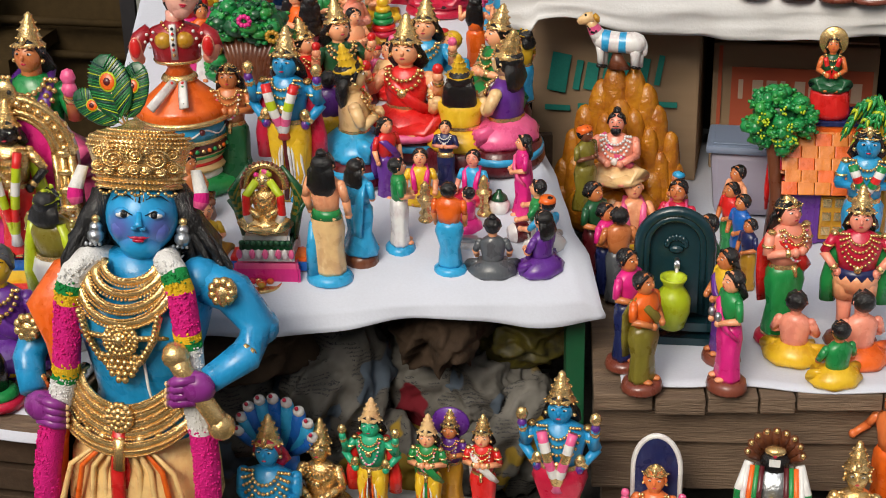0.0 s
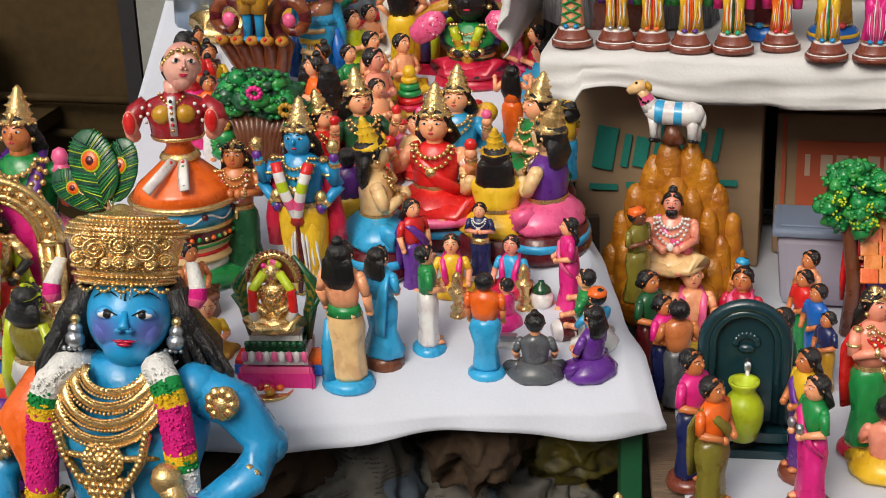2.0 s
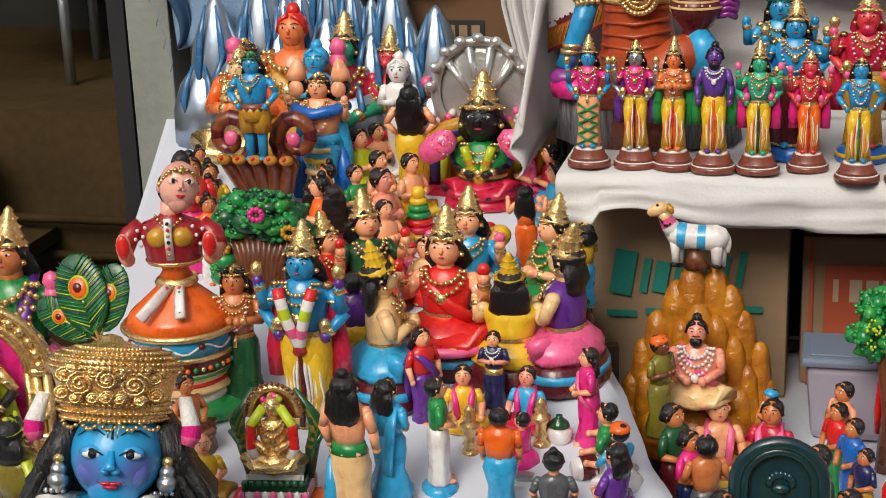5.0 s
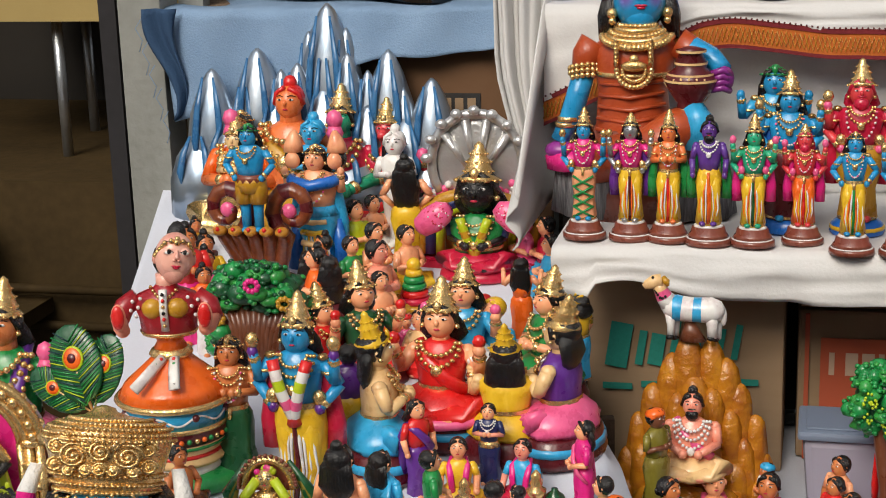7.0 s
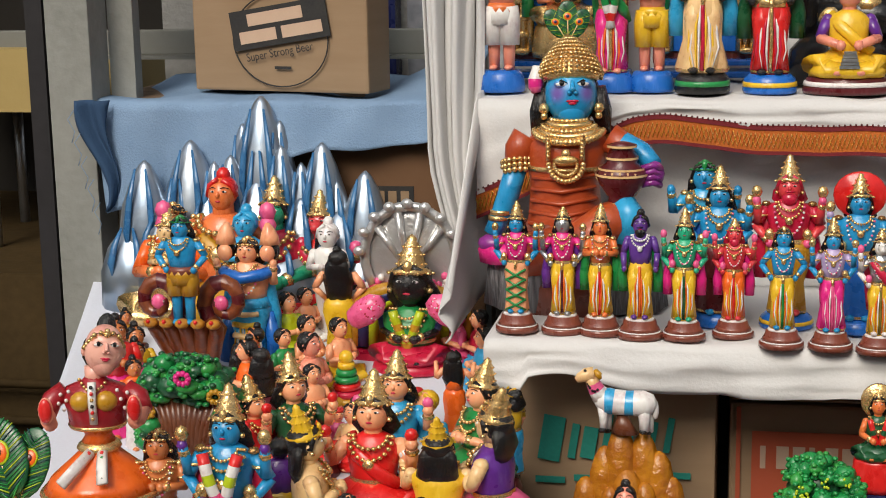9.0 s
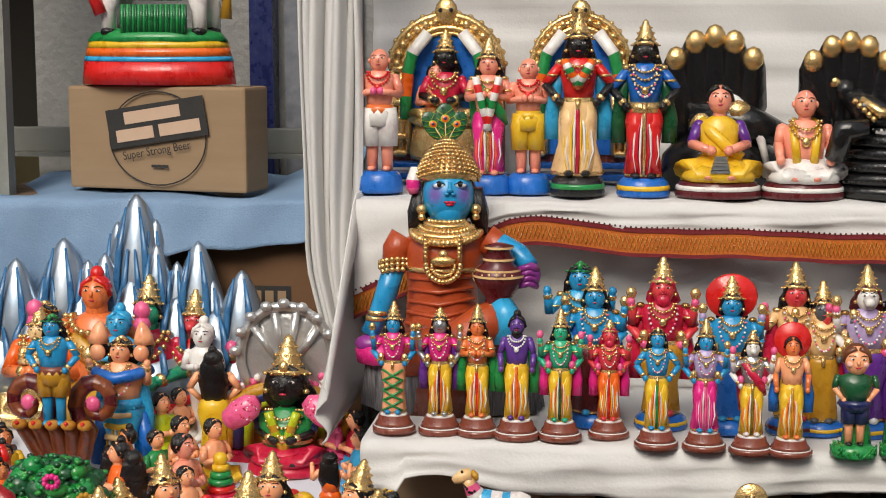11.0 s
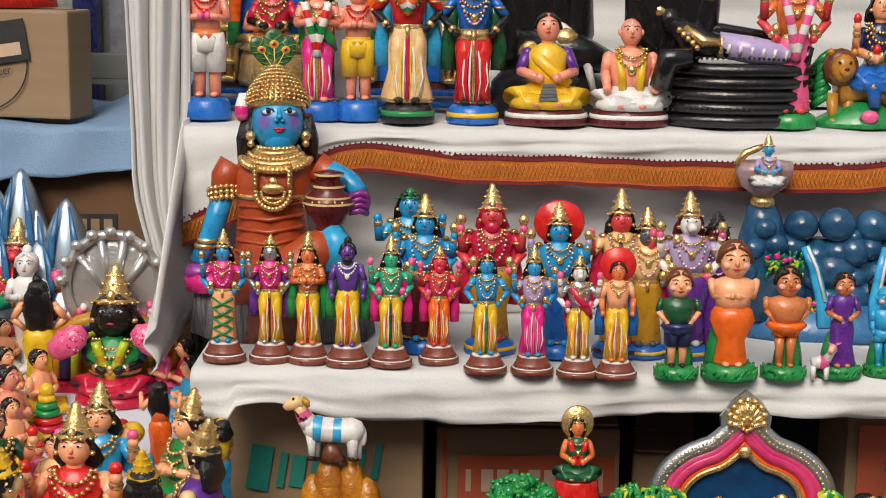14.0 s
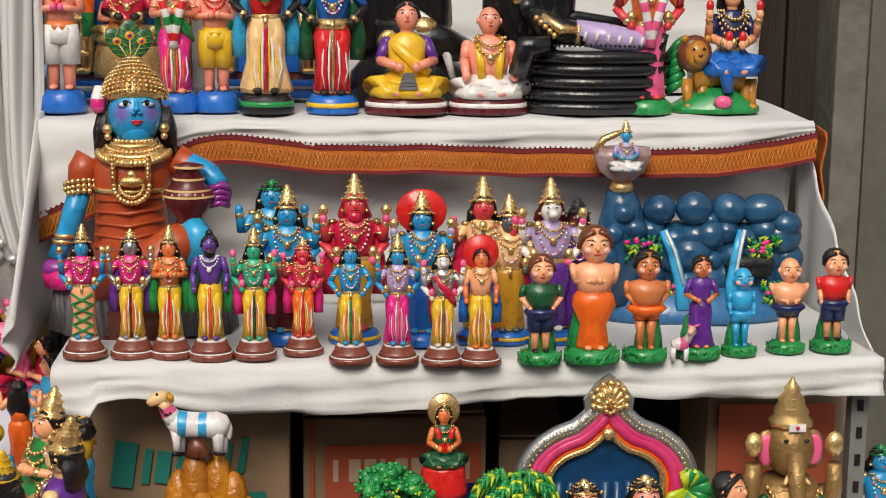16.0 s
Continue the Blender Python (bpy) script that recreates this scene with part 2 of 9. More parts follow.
# ---- painted clay figures ----
def head(b, x, y, z, s, skin, hair, crown, o):
    """A head of height 2s centred at (x, y, z), facing -y and tilted a little up: face, features, hair and crown."""
    before = len(b.bm.verts)
    b.ball((x, y, z), (0.74 * s, 0.78 * s, s), skin, 14)
    b.ball((x, y - 0.76 * s, z - 0.06 * s), (0.13 * s, 0.16 * s, 0.2 * s), skin, 6)
    for sx in (-1, 1):
        b.ball((x + sx * 0.3 * s, y - 0.645 * s, z + 0.14 * s), (0.155 * s, 0.085 * s, 0.07 * s), "white", 8)
        b.ball((x + sx * 0.3 * s, y - 0.72 * s, z + 0.14 * s), (0.068 * s, 0.035 * s, 0.066 * s), "black", 6)
        b.tube([(x + sx * 0.12 * s, y - 0.72 * s, z + 0.31 * s), (x + sx * 0.32 * s, y - 0.67 * s, z + 0.39 * s), (x + sx * 0.52 * s, y - 0.52 * s, z + 0.32 * s)], 0.026 * s, "black", 5)
        b.ball((x + sx * 0.74 * s, y - 0.02 * s, z), (0.13 * s, 0.17 * s, 0.25 * s), skin, 6)
        if o.get("jewel", crown is not None):
            b.ball((x + sx * 0.8 * s, y - 0.08 * s, z - 0.3 * s), 0.14 * s, "gold", 6)
    b.ball((x, y - 0.66 * s, z - 0.42 * s), (0.17 * s, 0.1 * s, 0.065 * s), "crimson", 8)
    if o.get("rosy"):
        for sx in (-1, 1):
            b.ball((x + sx * 0.42 * s, y - 0.5 * s, z - 0.2 * s), (0.24 * s, 0.2 * s, 0.22 * s), "rose_skin", 10)
            b.tube([(x + sx * 0.02 * s, y - 0.72 * s, z - 0.43 * s), (x + sx * 0.26 * s, y - 0.64 * s, z - 0.36 * s)], [0.06 * s, 0.02 * s], "crimson", 5)
    if o.get("tilak"):
        b.tube([(x, y - 0.75 * s, z + 0.4 * s), (x, y - 0.6 * s, z + 0.75 * s)], 0.05 * s, o["tilak"], 5)
    if o.get("beard"):
        b.ball((x, y - 0.42 * s, z - 0.75 * s), (0.5 * s, 0.36 * s, 0.5 * s), o["beard"], 10)
        b.ball((x, y - 0.7 * s, z - 0.26 * s), (0.32 * s, 0.1 * s, 0.08 * s), o["beard"], 8)
    if o.get("snout"):
        b.tube([(x, y - 0.4 * s, z - 0.1 * s), (x, y - 1.1 * s, z - 0.4 * s), (x, y - 1.25 * s, z - 0.5 * s)], [0.45 * s, 0.32 * s, 0.25 * s], skin, 8)
    if hair:
        b.ball((x, y + 0.2 * s, z + 0.2 * s), (0.84 * s, 0.78 * s, 0.92 * s), hair, 12)
        for sx in (-1, 1):
            b.tube([(x + sx * 0.12 * s, y - 0.55 * s, z + 0.82 * s), (x + sx * 0.6 * s, y - 0.32 * s, z + 0.5 * s), (x + sx * 0.78 * s, y, z - 0.1 * s)], 0.16 * s, hair, 6)
        if o.get("long", 1.5 if crown else 0):
            o = dict(o, long=o.get("long", 1.5))
            b.loft([(x, y + 0.62 * s, z - o["long"] * s, 0.2 * s, 0.14 * s), (x, y + 0.85 * s, z - 0.82 * o["long"] * s, 0.75 * s, 0.3 * s), (x, y + 0.86 * s, z - 0.5 * o["long"] * s, 1.15 * s, 0.36 * s), (x, y + 0.55 * s, z - 0.2 * s, 1.02 * s, 0.42 * s), (x, y + 0.3 * s, z + 0.5 * s, 0.6 * s, 0.4 * s)], hair, 14, wob=0.05)
        if o.get("bun"):
            b.ball((x, y + 0.1 * s, z + 1.12 * s), (0.4 * s, 0.4 * s, 0.46 * s), hair, 8)
        if o.get("knot"):
            b.ball((x, y + 0.95 * s, z - 0.15 * s), (0.42 * s, 0.36 * s, 0.4 * s), hair, 8)
    if o.get("hat"):
        b.ball((x, y + 0.05 * s, z + 0.55 * s), (0.92 * s, 0.9 * s, 0.55 * s), o["hat"], 12)
        b.tube([(x - 0.85 * s, y - 0.1 * s, z + 0.3 * s), (x, y - 0.75 * s, z + 0.55 * s), (x + 0.85 * s, y - 0.1 * s, z + 0.4 * s)], 0.2 * s, o["hat"], 6)
        b.ball((x, y - 0.5 * s, z + 0.8 * s), 0.2 * s, o["hat"], 6)
    if crown:
        c, k = o.get("crown_col", "gold"), o.get("crown_k", {"tall": 2.0, "mid": 1.4, "small": 0.8}[crown])
        z0 = z + 0.42 * s
        prof = [(0.0, 0.86), (0.1, 0.95), (0.2, 0.8), (0.27, 0.84), (0.42, 0.68), (0.5, 0.72), (0.62, 0.48), (0.7, 0.52), (0.84, 0.28), (0.9, 0.3), (1.0, 0.06)]
        slim = o.get("slim", 0.62 if c in ("yellow", "lime") else 0.76)
        b.loft([(x, y + 0.06 * s, z0 + h * k * s, r * s * (0.92 if h < 0.15 else slim), r * s * (0.9 if h < 0.15 else slim)) for h, r in prof], c, 12, wob=0.05)
        for hh, rr in ((0.27, 0.84), (0.5, 0.72), (0.7, 0.5)):
            for j in range(12):
                a = 2 * math.pi * j / 12
                b.ball((x + rr * slim * s * math.cos(a), y + 0.06 * s + rr * slim * s * math.sin(a), z0 + hh * k * s), (0.085 * s, 0.06 * s, 0.05 * s), c, 5)
        for j in range(7):
            a = math.pi * (j / 6.0)
            b.ball((x + 0.9 * s * math.cos(a), y - 0.82 * s * math.sin(a), z0 + 0.1 * s), (0.1 * s, 0.08 * s, 0.075 * s), c, 5)
        b.ball((x, y - 0.72 * s, z0 + 0.42 * s), (0.2 * s, 0.12 * s, 0.3 * s), c, 6)
    b.bm.verts.ensure_lookup_table()
    turn = Matrix.Translation((x, y, z - s)) @ Matrix.Rotation(radians(-o.get("nod", 11)), 4, "X") @ Matrix.Translation((-x, -y, s - z))
    for v in b.bm.verts[before:]:
        v.co = turn @ v.co


def neck_rings(b, x, y, z, w, col, rows=2, depth=0.085):
    """Looped necklaces of beads that lie on the chest."""
    for r in range(rows):
        n = 11 + 2 * r
        for j in range(n):
            a = math.pi * j / (n - 1)
            b.ball((x + w * (0.5 + 0.13 * r) * math.cos(a), y - depth * (0.5 + 0.56 * math.sin(a)), z - w * (0.35 + 0.42 * r) * math.sin(a) + w * 0.08), w * 0.085, col, 5)
    b.ball((x, y - depth * 1.08, z - w * (0.42 + 0.42 * (rows - 1))), (w * 0.2, w * 0.1, w * 0.22), col, 7)


def garland_on(b, w, z0, z1, y, cols):
    for sx in (-1, 1):
        pts = [(sx * w * (0.5 - 0.08 * k), y - (0.02 + 0.025 * math.sin(k * 0.6)) * 1.0, z0 + (z1 - z0) * k / 7) for k in range(8)]
        b.tube(pts, w * 0.17, cols, 7)


def figure(at, h, face=0, pose="stand", skin="peach", top="red", low="yellow", hair="black", crown=None, base=None, arms="side",
           name="clay_doll", group="", label="", w=1.0, lean=0, **o):
    """A painted clay doll of height h, one mesh; face: degrees turned to its left from facing the viewer."""
    b = Build()
    cr = {"tall": 1.0, "mid": 0.72, "small": 0.4, None: 0.0}[crown] if crown else (0.3 if o.get("bun") else 0.05)
    cr = o.get("crown_k", 2 * cr) / 2
    if pose == "stand":
        bh = o.get("base_h", 0.1) if base else 0.0
        # total: base + body 1.0 up to top of skull + crown
        body = 1.0
        s = o.get("hs", 0.097)
        total = bh + 0.795 + 1.83 * s + cr * s * 1.45
        z0 = bh
        if o.get("mound"):
            rr = random.Random(int(abs(at[0]) * 1000))
            b.loft([(0, 0.02, 0, 0.215, 0.18), (0, 0.02, bh * 0.3, 0.22, 0.185), (0, 0.02, bh * 0.8, 0.2, 0.17), (0, 0.01, bh, 0.17, 0.14)], base, 26, wob=0.07)
            px = rr.uniform(-0.06, 0.06)
            b.loft([(px, 0.1, 0, 0.16, 0.1), (px, 0.1, bh + 0.12, 0.13, 0.08), (px, 0.09, bh + 0.3, 0.1, 0.06), (px, 0.08, bh + 0.38, 0.05, 0.03)], base, 16, wob=0.07)
            for j in range(70):
                a, q = rr.uniform(0, 2 * math.pi), rr.random()
                b.tube([(0.21 * math.cos(a), 0.02 + 0.17 * math.sin(a), bh * q * 0.7), (0.225 * math.cos(a + 0.1), 0.02 + 0.19 * math.sin(a + 0.1), bh * (q * 0.7 + 0.35))], [0.018, 0.006], base if j % 3 else "leaf", 5)
        elif base:
            if o.get("stepped"):
                b.loft([(0, 0, 0, 0.215, 0.18), (0, 0, bh * 0.28, 0.215, 0.18), (0, 0, bh * 0.3, 0.2, 0.168)], base, 16)
                b.loft([(0, 0, bh * 0.3, 0.204, 0.171), (0, 0, bh * 0.36, 0.2, 0.168)], "white", 16)
                b.loft([(0, 0, bh * 0.36, 0.194, 0.163), (0, 0, bh * 0.55, 0.176, 0.148), (0, 0, bh * 0.57, 0.166, 0.14), (0, 0, bh * 0.88, 0.15, 0.128)], base, 16)
                b.loft([(0, 0, bh * 0.86, 0.138, 0.117), (0, 0, bh * 0.96, 0.134, 0.113), (0, 0, bh, 0.12, 0.1)], "white", 16)
            else:
                b.loft([(0, 0, 0, 0.165, 0.15), (0, 0, bh * 0.15, 0.172, 0.155), (0, 0, bh * 0.75, 0.16, 0.145), (0, 0, bh, 0.13, 0.12)], base, 14)
                if o.get("band"):
                    b.loft([(0, 0, bh * 0.35, 0.172, 0.157), (0, 0, bh * 0.6, 0.168, 0.152)], o["band"], 14)
        if o.get("legs"):
            for sx in (-1, 1):
                b.tube([(sx * 0.055, 0, z0), (sx * 0.055, 0, z0 + 0.2), (sx * 0.06, 0, z0 + 0.33)], [0.04, 0.045, 0.055], skin, 8)
                b.ball((sx * 0.055, -0.035, z0 + 0.02), (0.035, 0.06, 0.025), o.get("shoe", skin), 6)
                b.tube([(sx * 0.058, 0, z0 + o.get("hem", 0.24)), (sx * 0.06, 0, z0 + 0.4), (sx * 0.05, 0, z0 + 0.5)], [0.075, 0.08, 0.075], low, 9)
            b.loft([(0, 0, z0 + 0.36, 0.11, 0.09), (0, 0, z0 + 0.46, 0.12 * w, 0.095 * w), (0, 0, z0 + 0.5, 0.1 * w, 0.08 * w)], low, 12)
        else:
            f = o.get("flare", 1.0)
            b.loft([(0, 0, z0, 0.115 * f, 0.09 * f), (0, 0, z0 + 0.03, 0.12 * f, 0.095 * f), (0, 0.0, z0 + 0.22, 0.1 * (1 + f) / 2, 0.08), (0, 0, z0 + 0.4, 0.118 * w, 0.09 * w), (0, 0, z0 + 0.47, 0.112 * w, 0.085 * w), (0, 0, z0 + 0.53, 0.085 * w, 0.066 * w)], low, 32, wob=0.05)
            stripe = o.get("stripe")
            if stripe:
                for sx in (-1, 1):
                    b.tube([(sx * 0.056, -0.035, z0 + 0.03), (sx * 0.05, -0.034, z0 + 0.2), (sx * 0.056, -0.036, z0 + 0.36), (sx * 0.045, -0.02, z0 + 0.47)], [0.056 * f, 0.05, 0.058, 0.05], low, 10)
            if crown and not o.get("garland"):
                for j in range(17):
                    a = math.pi * j / 16
                    b.ball((0.075 * w * math.cos(a), -0.07 * w - 0.03 * math.sin(a), z0 + 0.76 - 0.19 * math.sin(a)), 0.0095, "white" if j % 3 else "pink", 5)
            if stripe:
                b.tube([(0, -0.1 * f, z0 + 0.02), (0.005, -0.088, z0 + 0.22), (0, -0.1, z0 + 0.42), (0, -0.085, z0 + 0.5)], 0.013, stripe, 6)
                rr = random.Random(int(abs(at[0]) * 1000))
                for sx in (-1, 1):
                    for j in range(4):
                        q, e = 0.022 + 0.02 * j, rr.uniform(-0.01, 0.01)
                        col = ("white", o.get("fold", "orange"), "white", o.get("fold", "orange"))[(j + (sx > 0)) % 4]
                        b.tube([(sx * q * 0.55, -0.086 + 0.2 * q, z0 + 0.46 - 0.03 * j), (sx * q * 0.95, -0.106 + 0.42 * q, z0 + 0.32 + e), (sx * (q * 1.1 + e), -0.104 + 0.38 * q, z0 + 0.16 + e), (sx * q * 0.75, -0.105 * f + 0.3 * q, z0 + 0.03)], [0.003, rr.uniform(0.006, 0.011), rr.uniform(0.005, 0.009), 0.003], col, 5)
            if o.get("hemline", crown is not None):
                b.loft([(0, 0, z0 + 0.012, 0.124 * f, 0.099 * f), (0, 0, z0 + 0.03, 0.123 * f, 0.098 * f)], "gold", 16, cap=False)
                b.loft([(0, 0, z0 + 0.5, 0.1 * w, 0.078 * w), (0, 0, z0 + 0.53, 0.094 * w, 0.073 * w)], "gold", 14, cap=False)
                b.tube([(0, -0.08, z0 + 0.52), (0, -0.1, z0 + 0.45)], [0.02, 0.012], "gold", 6)
            for sx in (-1, 1):
                b.ball((sx * 0.05, -0.085 * f, z0 + 0.02), (0.035, 0.05, 0.024), skin if not o.get("hide_feet") else low, 6)
        b.loft([(0, 0, z0 + 0.5, 0.088 * w, 0.068 * w), (0, 0, z0 + 0.6, 0.1 * w, 0.075 * w), (0, -0.004, z0 + 0.68, 0.115 * w, 0.082 * w), (0, 0, z0 + 0.75, 0.118 * w, 0.07), (0, 0, z0 + 0.785, 0.075, 0.055), (0, 0, z0 + 0.8, 0.045, 0.045)], top, 14)
        b.loft([(0, 0, z0 + 0.775, 0.04, 0.04), (0, -0.003, z0 + 0.84, 0.036, 0.036)], skin, 8)
        if o.get("belt"):
            b.loft([(0, 0, z0 + 0.46, 0.118 * w, 0.092 * w), (0, 0, z0 + 0.53, 0.094 * w, 0.076 * w)], o["belt"], 14)
        if o.get("sash"):
            b.tube([(-0.105, 0.02, z0 + 0.76), (-0.06, -0.075, z0 + 0.7), (0.02, -0.1, z0 + 0.6), (0.09, -0.08, z0 + 0.5), (0.115, 0.0, z0 + 0.4)], [0.03, 0.035, 0.04, 0.04, 0.03], o["sash"], 8, flat=0.5)
            b.tube([(-0.1, 0.03, z0 + 0.76), (-0.105, 0.085, z0 + 0.62), (-0.08, 0.1, z0 + 0.4), (-0.07, 0.1, z0 + 0.22)], [0.03, 0.05, 0.06, 0.05], o["sash"], 8, flat=0.4)
        if o.get("cape"):
            for sx in (-1, 1):
                b.loft([(sx * 0.16, 0.035, z0 + 0.24, 0.05, 0.03), (sx * 0.165, 0.035, z0 + 0.4, 0.05, 0.035), (sx * 0.14, 0.035, z0 + 0.6, 0.04, 0.035), (sx * 0.1, 0.04, z0 + 0.76, 0.03, 0.03)], o["cape"], 8)
        ac = o.get("sleeve", top)
        A = {"side": [(0.155, 0.0, 0.61), (0.145, -0.05, 0.47)], "fold": [(0.155, -0.01, 0.61), (0.025, -0.115, 0.64)], "up": [(0.185, -0.02, 0.64), (0.2, -0.06, 0.8)],
             "out": [(0.175, -0.02, 0.63), (0.21, -0.12, 0.58)], "hip": [(0.205, 0.0, 0.62), (0.115, -0.05, 0.5)], "hold": [(0.16, -0.01, 0.6), (0.05, -0.13, 0.55)]}
        pairs = [A[arms]] + ([A["hip"]] if o.get("four") else [])
        if o.get("four"):
            pairs[0] = A["up"]
        for p in pairs:
            for sx in (-1, 1):
                e, hd = p
                sh = (sx * 0.118 * w, 0.0, z0 + 0.74)
                el = (sx * e[0], e[1], z0 + e[2])
                ha = (sx * hd[0], hd[1], z0 + hd[2])
                mid = tuple((sh[k] + el[k]) / 2 for k in range(3))
                b.tube([sh, mid, el], [0.033, 0.033, 0.028], ac, 8)
                b.ball(sh, 0.034, ac, 8)
                if crown:
                    b.ball(mid, (0.044, 0.044, 0.014), "gold", 8)
                    b.ball((sh[0], sh[1] - 0.012, sh[2] + 0.03), (0.03, 0.03, 0.02), "gold", 7)
                b.tube([el, ha], [0.031, 0.024], o.get("fore", skin), 8)
                b.ball(ha, (0.028, 0.028, 0.034), o.get("hand", skin), 7)
                if o.get("bangle", crown is not None):
                    b.ball(tuple(0.25 * el[k] + 0.75 * ha[k] for k in range(3)), 0.032, "gold", 7)
                if o.get("held"):
                    b.ball((ha[0], ha[1], ha[2] + 0.06), (0.036, 0.03, 0.045), o["held"], 7)
        if o.get("neck", "gold" if crown else None):
            neck_rings(b, 0, 0.0, z0 + 0.775, 0.13, o.get("neck", "gold"), o.get("rows", 2), 0.088 * w)
        if o.get("garland"):
            garland_on(b, 0.17, z0 + 0.78, z0 + o.get("garland_to", 0.36), -0.092, o["garland"])
        if o.get("halo"):
            hc = z0 + 0.93
            b.loft([(0, 0, 0, 0.17, 0.17), (0, 0, 0.012, 0.18, 0.18), (0, 0, 0.03, 0.17, 0.17)], o["halo"], 20, m=Matrix.Translation((0, 0.07, hc)) @ Matrix.Rotation(radians(90), 4, "X"))
        head(b, 0, -0.015, z0 + 0.795 + 0.83 * s, s, skin, hair, crown, o)
        if o.get("extra"):
            o["extra"](b, z0)
    else:
        bh = o.get("base_h", 0.12) if base else 0.0
        s = o.get("hs", 0.152)
        total = bh + 0.672 + 2.12 * s + cr * s * 1.45
        z0 = bh
        if base:
            b.loft([(0, 0, 0, 0.4, 0.3), (0, 0, bh * 0.2, 0.41, 0.31), (0, 0, bh * 0.9, 0.37, 0.28), (0, 0, bh, 0.34, 0.26)], base, 18)
            if o.get("band"):
                b.loft([(0, 0, bh * 0.45, 0.405, 0.305), (0, 0, bh * 0.72, 0.395, 0.297)], o["band"], 18)
        b.loft([(0, -0.02, z0, 0.34, 0.27), (0, -0.03, z0 + 0.06, 0.37, 0.3), (0, -0.02, z0 + 0.16, 0.3, 0.25), (0, 0, z0 + 0.26, 0.17, 0.14)], low, 32, wob=0.05)
        for sx in (-1, 1):
            b.tube([(sx * 0.13, 0, z0 + 0.13), (sx * 0.33, -0.1, z0 + 0.12), (sx * 0.18, -0.25, z0 + 0.1), (-sx * 0.04, -0.28, z0 + 0.08)], [0.11, 0.1, 0.08, 0.05], low, 9)
            b.ball((-sx * 0.1, -0.29, z0 + 0.06), (0.06, 0.04, 0.035), skin, 6)
        b.loft([(0, 0, z0 + 0.2, 0.16 * w, 0.13 * w), (0, -0.01, z0 + 0.32, 0.165 * w, 0.135 * w), (0, -0.005, z0 + 0.46, 0.19 * w, 0.135 * w), (0, 0, z0 + 0.57, 0.2 * w, 0.115), (0, 0, z0 + 0.63, 0.12, 0.09), (0, 0, z0 + 0.66, 0.07, 0.07)], top, 14)
        b.loft([(0, 0, z0 + 0.62, 0.068, 0.068), (0, 0, z0 + 0.74, 0.06, 0.06)], skin, 8)
        if o.get("sash"):
            b.tube([(-0.17, 0.04, z0 + 0.62), (-0.08, -0.12, z0 + 0.5), (0.06, -0.15, z0 + 0.36), (0.2, -0.1, z0 + 0.24)], [0.05, 0.06, 0.06, 0.06], o["sash"], 8, flat=0.5)
        if crown:
            b.loft([(0, -0.004, z0 + 0.25, 0.172 * w, 0.14 * w), (0, -0.006, z0 + 0.29, 0.17 * w, 0.14 * w)], "gold", 14, cap=False)
        if o.get("stole"):
            for sx in (-1, 1):
                b.tube([(sx * 0.08, 0.08, z0 + 0.65), (sx * 0.12, -0.08, z0 + 0.58), (sx * 0.1, -0.15, z0 + 0.42), (sx * 0.08, -0.17, z0 + 0.2)], 0.045, o["stole"], 7, flat=0.6)
        ac = o.get("sleeve", top)
        S = {"side": [(0.25, -0.02, 0.4), (0.24, -0.2, 0.24)], "fold": [(0.26, -0.05, 0.38), (0.03, -0.22, 0.42)], "up": [(0.28, -0.05, 0.4), (0.3, -0.14, 0.62)], "out": [(0.28, -0.1, 0.4), (0.3, -0.28, 0.36)], "hold": [(0.26, -0.05, 0.38), (0.08, -0.24, 0.32)], "hip": [(0.28, 0, 0.38), (0.2, -0.2, 0.24)]}
        pairs = [S[arms]] + ([S["hold"]] if o.get("four") else [])
        for p in pairs:
            for sx in (-1, 1):
                e, hd = p
                sh = (sx * 0.19 * w, 0, z0 + 0.56)
                el = (sx * e[0], e[1], z0 + e[2])
                ha = (sx * hd[0], hd[1], z0 + hd[2])
                b.tube([sh, tuple((sh[k] + el[k]) / 2 for k in range(3)), el], [0.058, 0.056, 0.048], ac, 8)
                b.ball(sh, 0.06, ac, 8)
                b.tube([el, ha], [0.053, 0.04], o.get("fore", skin), 8)
                b.ball(ha, (0.05, 0.05, 0.055), o.get("hand", skin), 7)
                if o.get("bangle", crown is not None):
                    b.ball(tuple(0.3 * el[k] + 0.7 * ha[k] for k in range(3)), 0.054, "gold", 7)
                if o.get("held") and arms == "up":
                    b.ball((ha[0], ha[1], ha[2] + 0.08), (0.05, 0.04, 0.06), o["held"], 7)
        if o.get("neck", "gold" if crown else None):
            neck_rings(b, 0, 0.0, z0 + 0.63, 0.24, o.get("neck", "gold"), o.get("rows", 2), 0.145 * w)
        if o.get("garland"):
            garland_on(b, 0.28, z0 + 0.64, z0 + 0.12, -0.16, o["garland"])
        if o.get("halo"):
            b.loft([(0, 0, 0, 0.26, 0.26), (0, 0, 0.02, 0.28, 0.28), (0, 0, 0.05, 0.26, 0.26)], o["halo"], 22, m=Matrix.Translation((0, 0.12, z0 + 0.86)) @ Matrix.Rotation(radians(90), 4, "X"))
        head(b, 0, -0.03, z0 + 0.672 + s, s, skin, hair, crown, o)
        if o.get("extra"):
            o["extra"](b, z0)
    k = h / total
    fat = o.get("fat", (1.0 if o.get("stepped") and base == "terracotta" else 1.1) if pose == "stand" else 1.08)
    for v in b.bm.verts:
        v.co *= k
        v.co.x *= fat
        v.co.y *= fat
    say = lambda c: SAY.get(c, c).split("_")[-1]
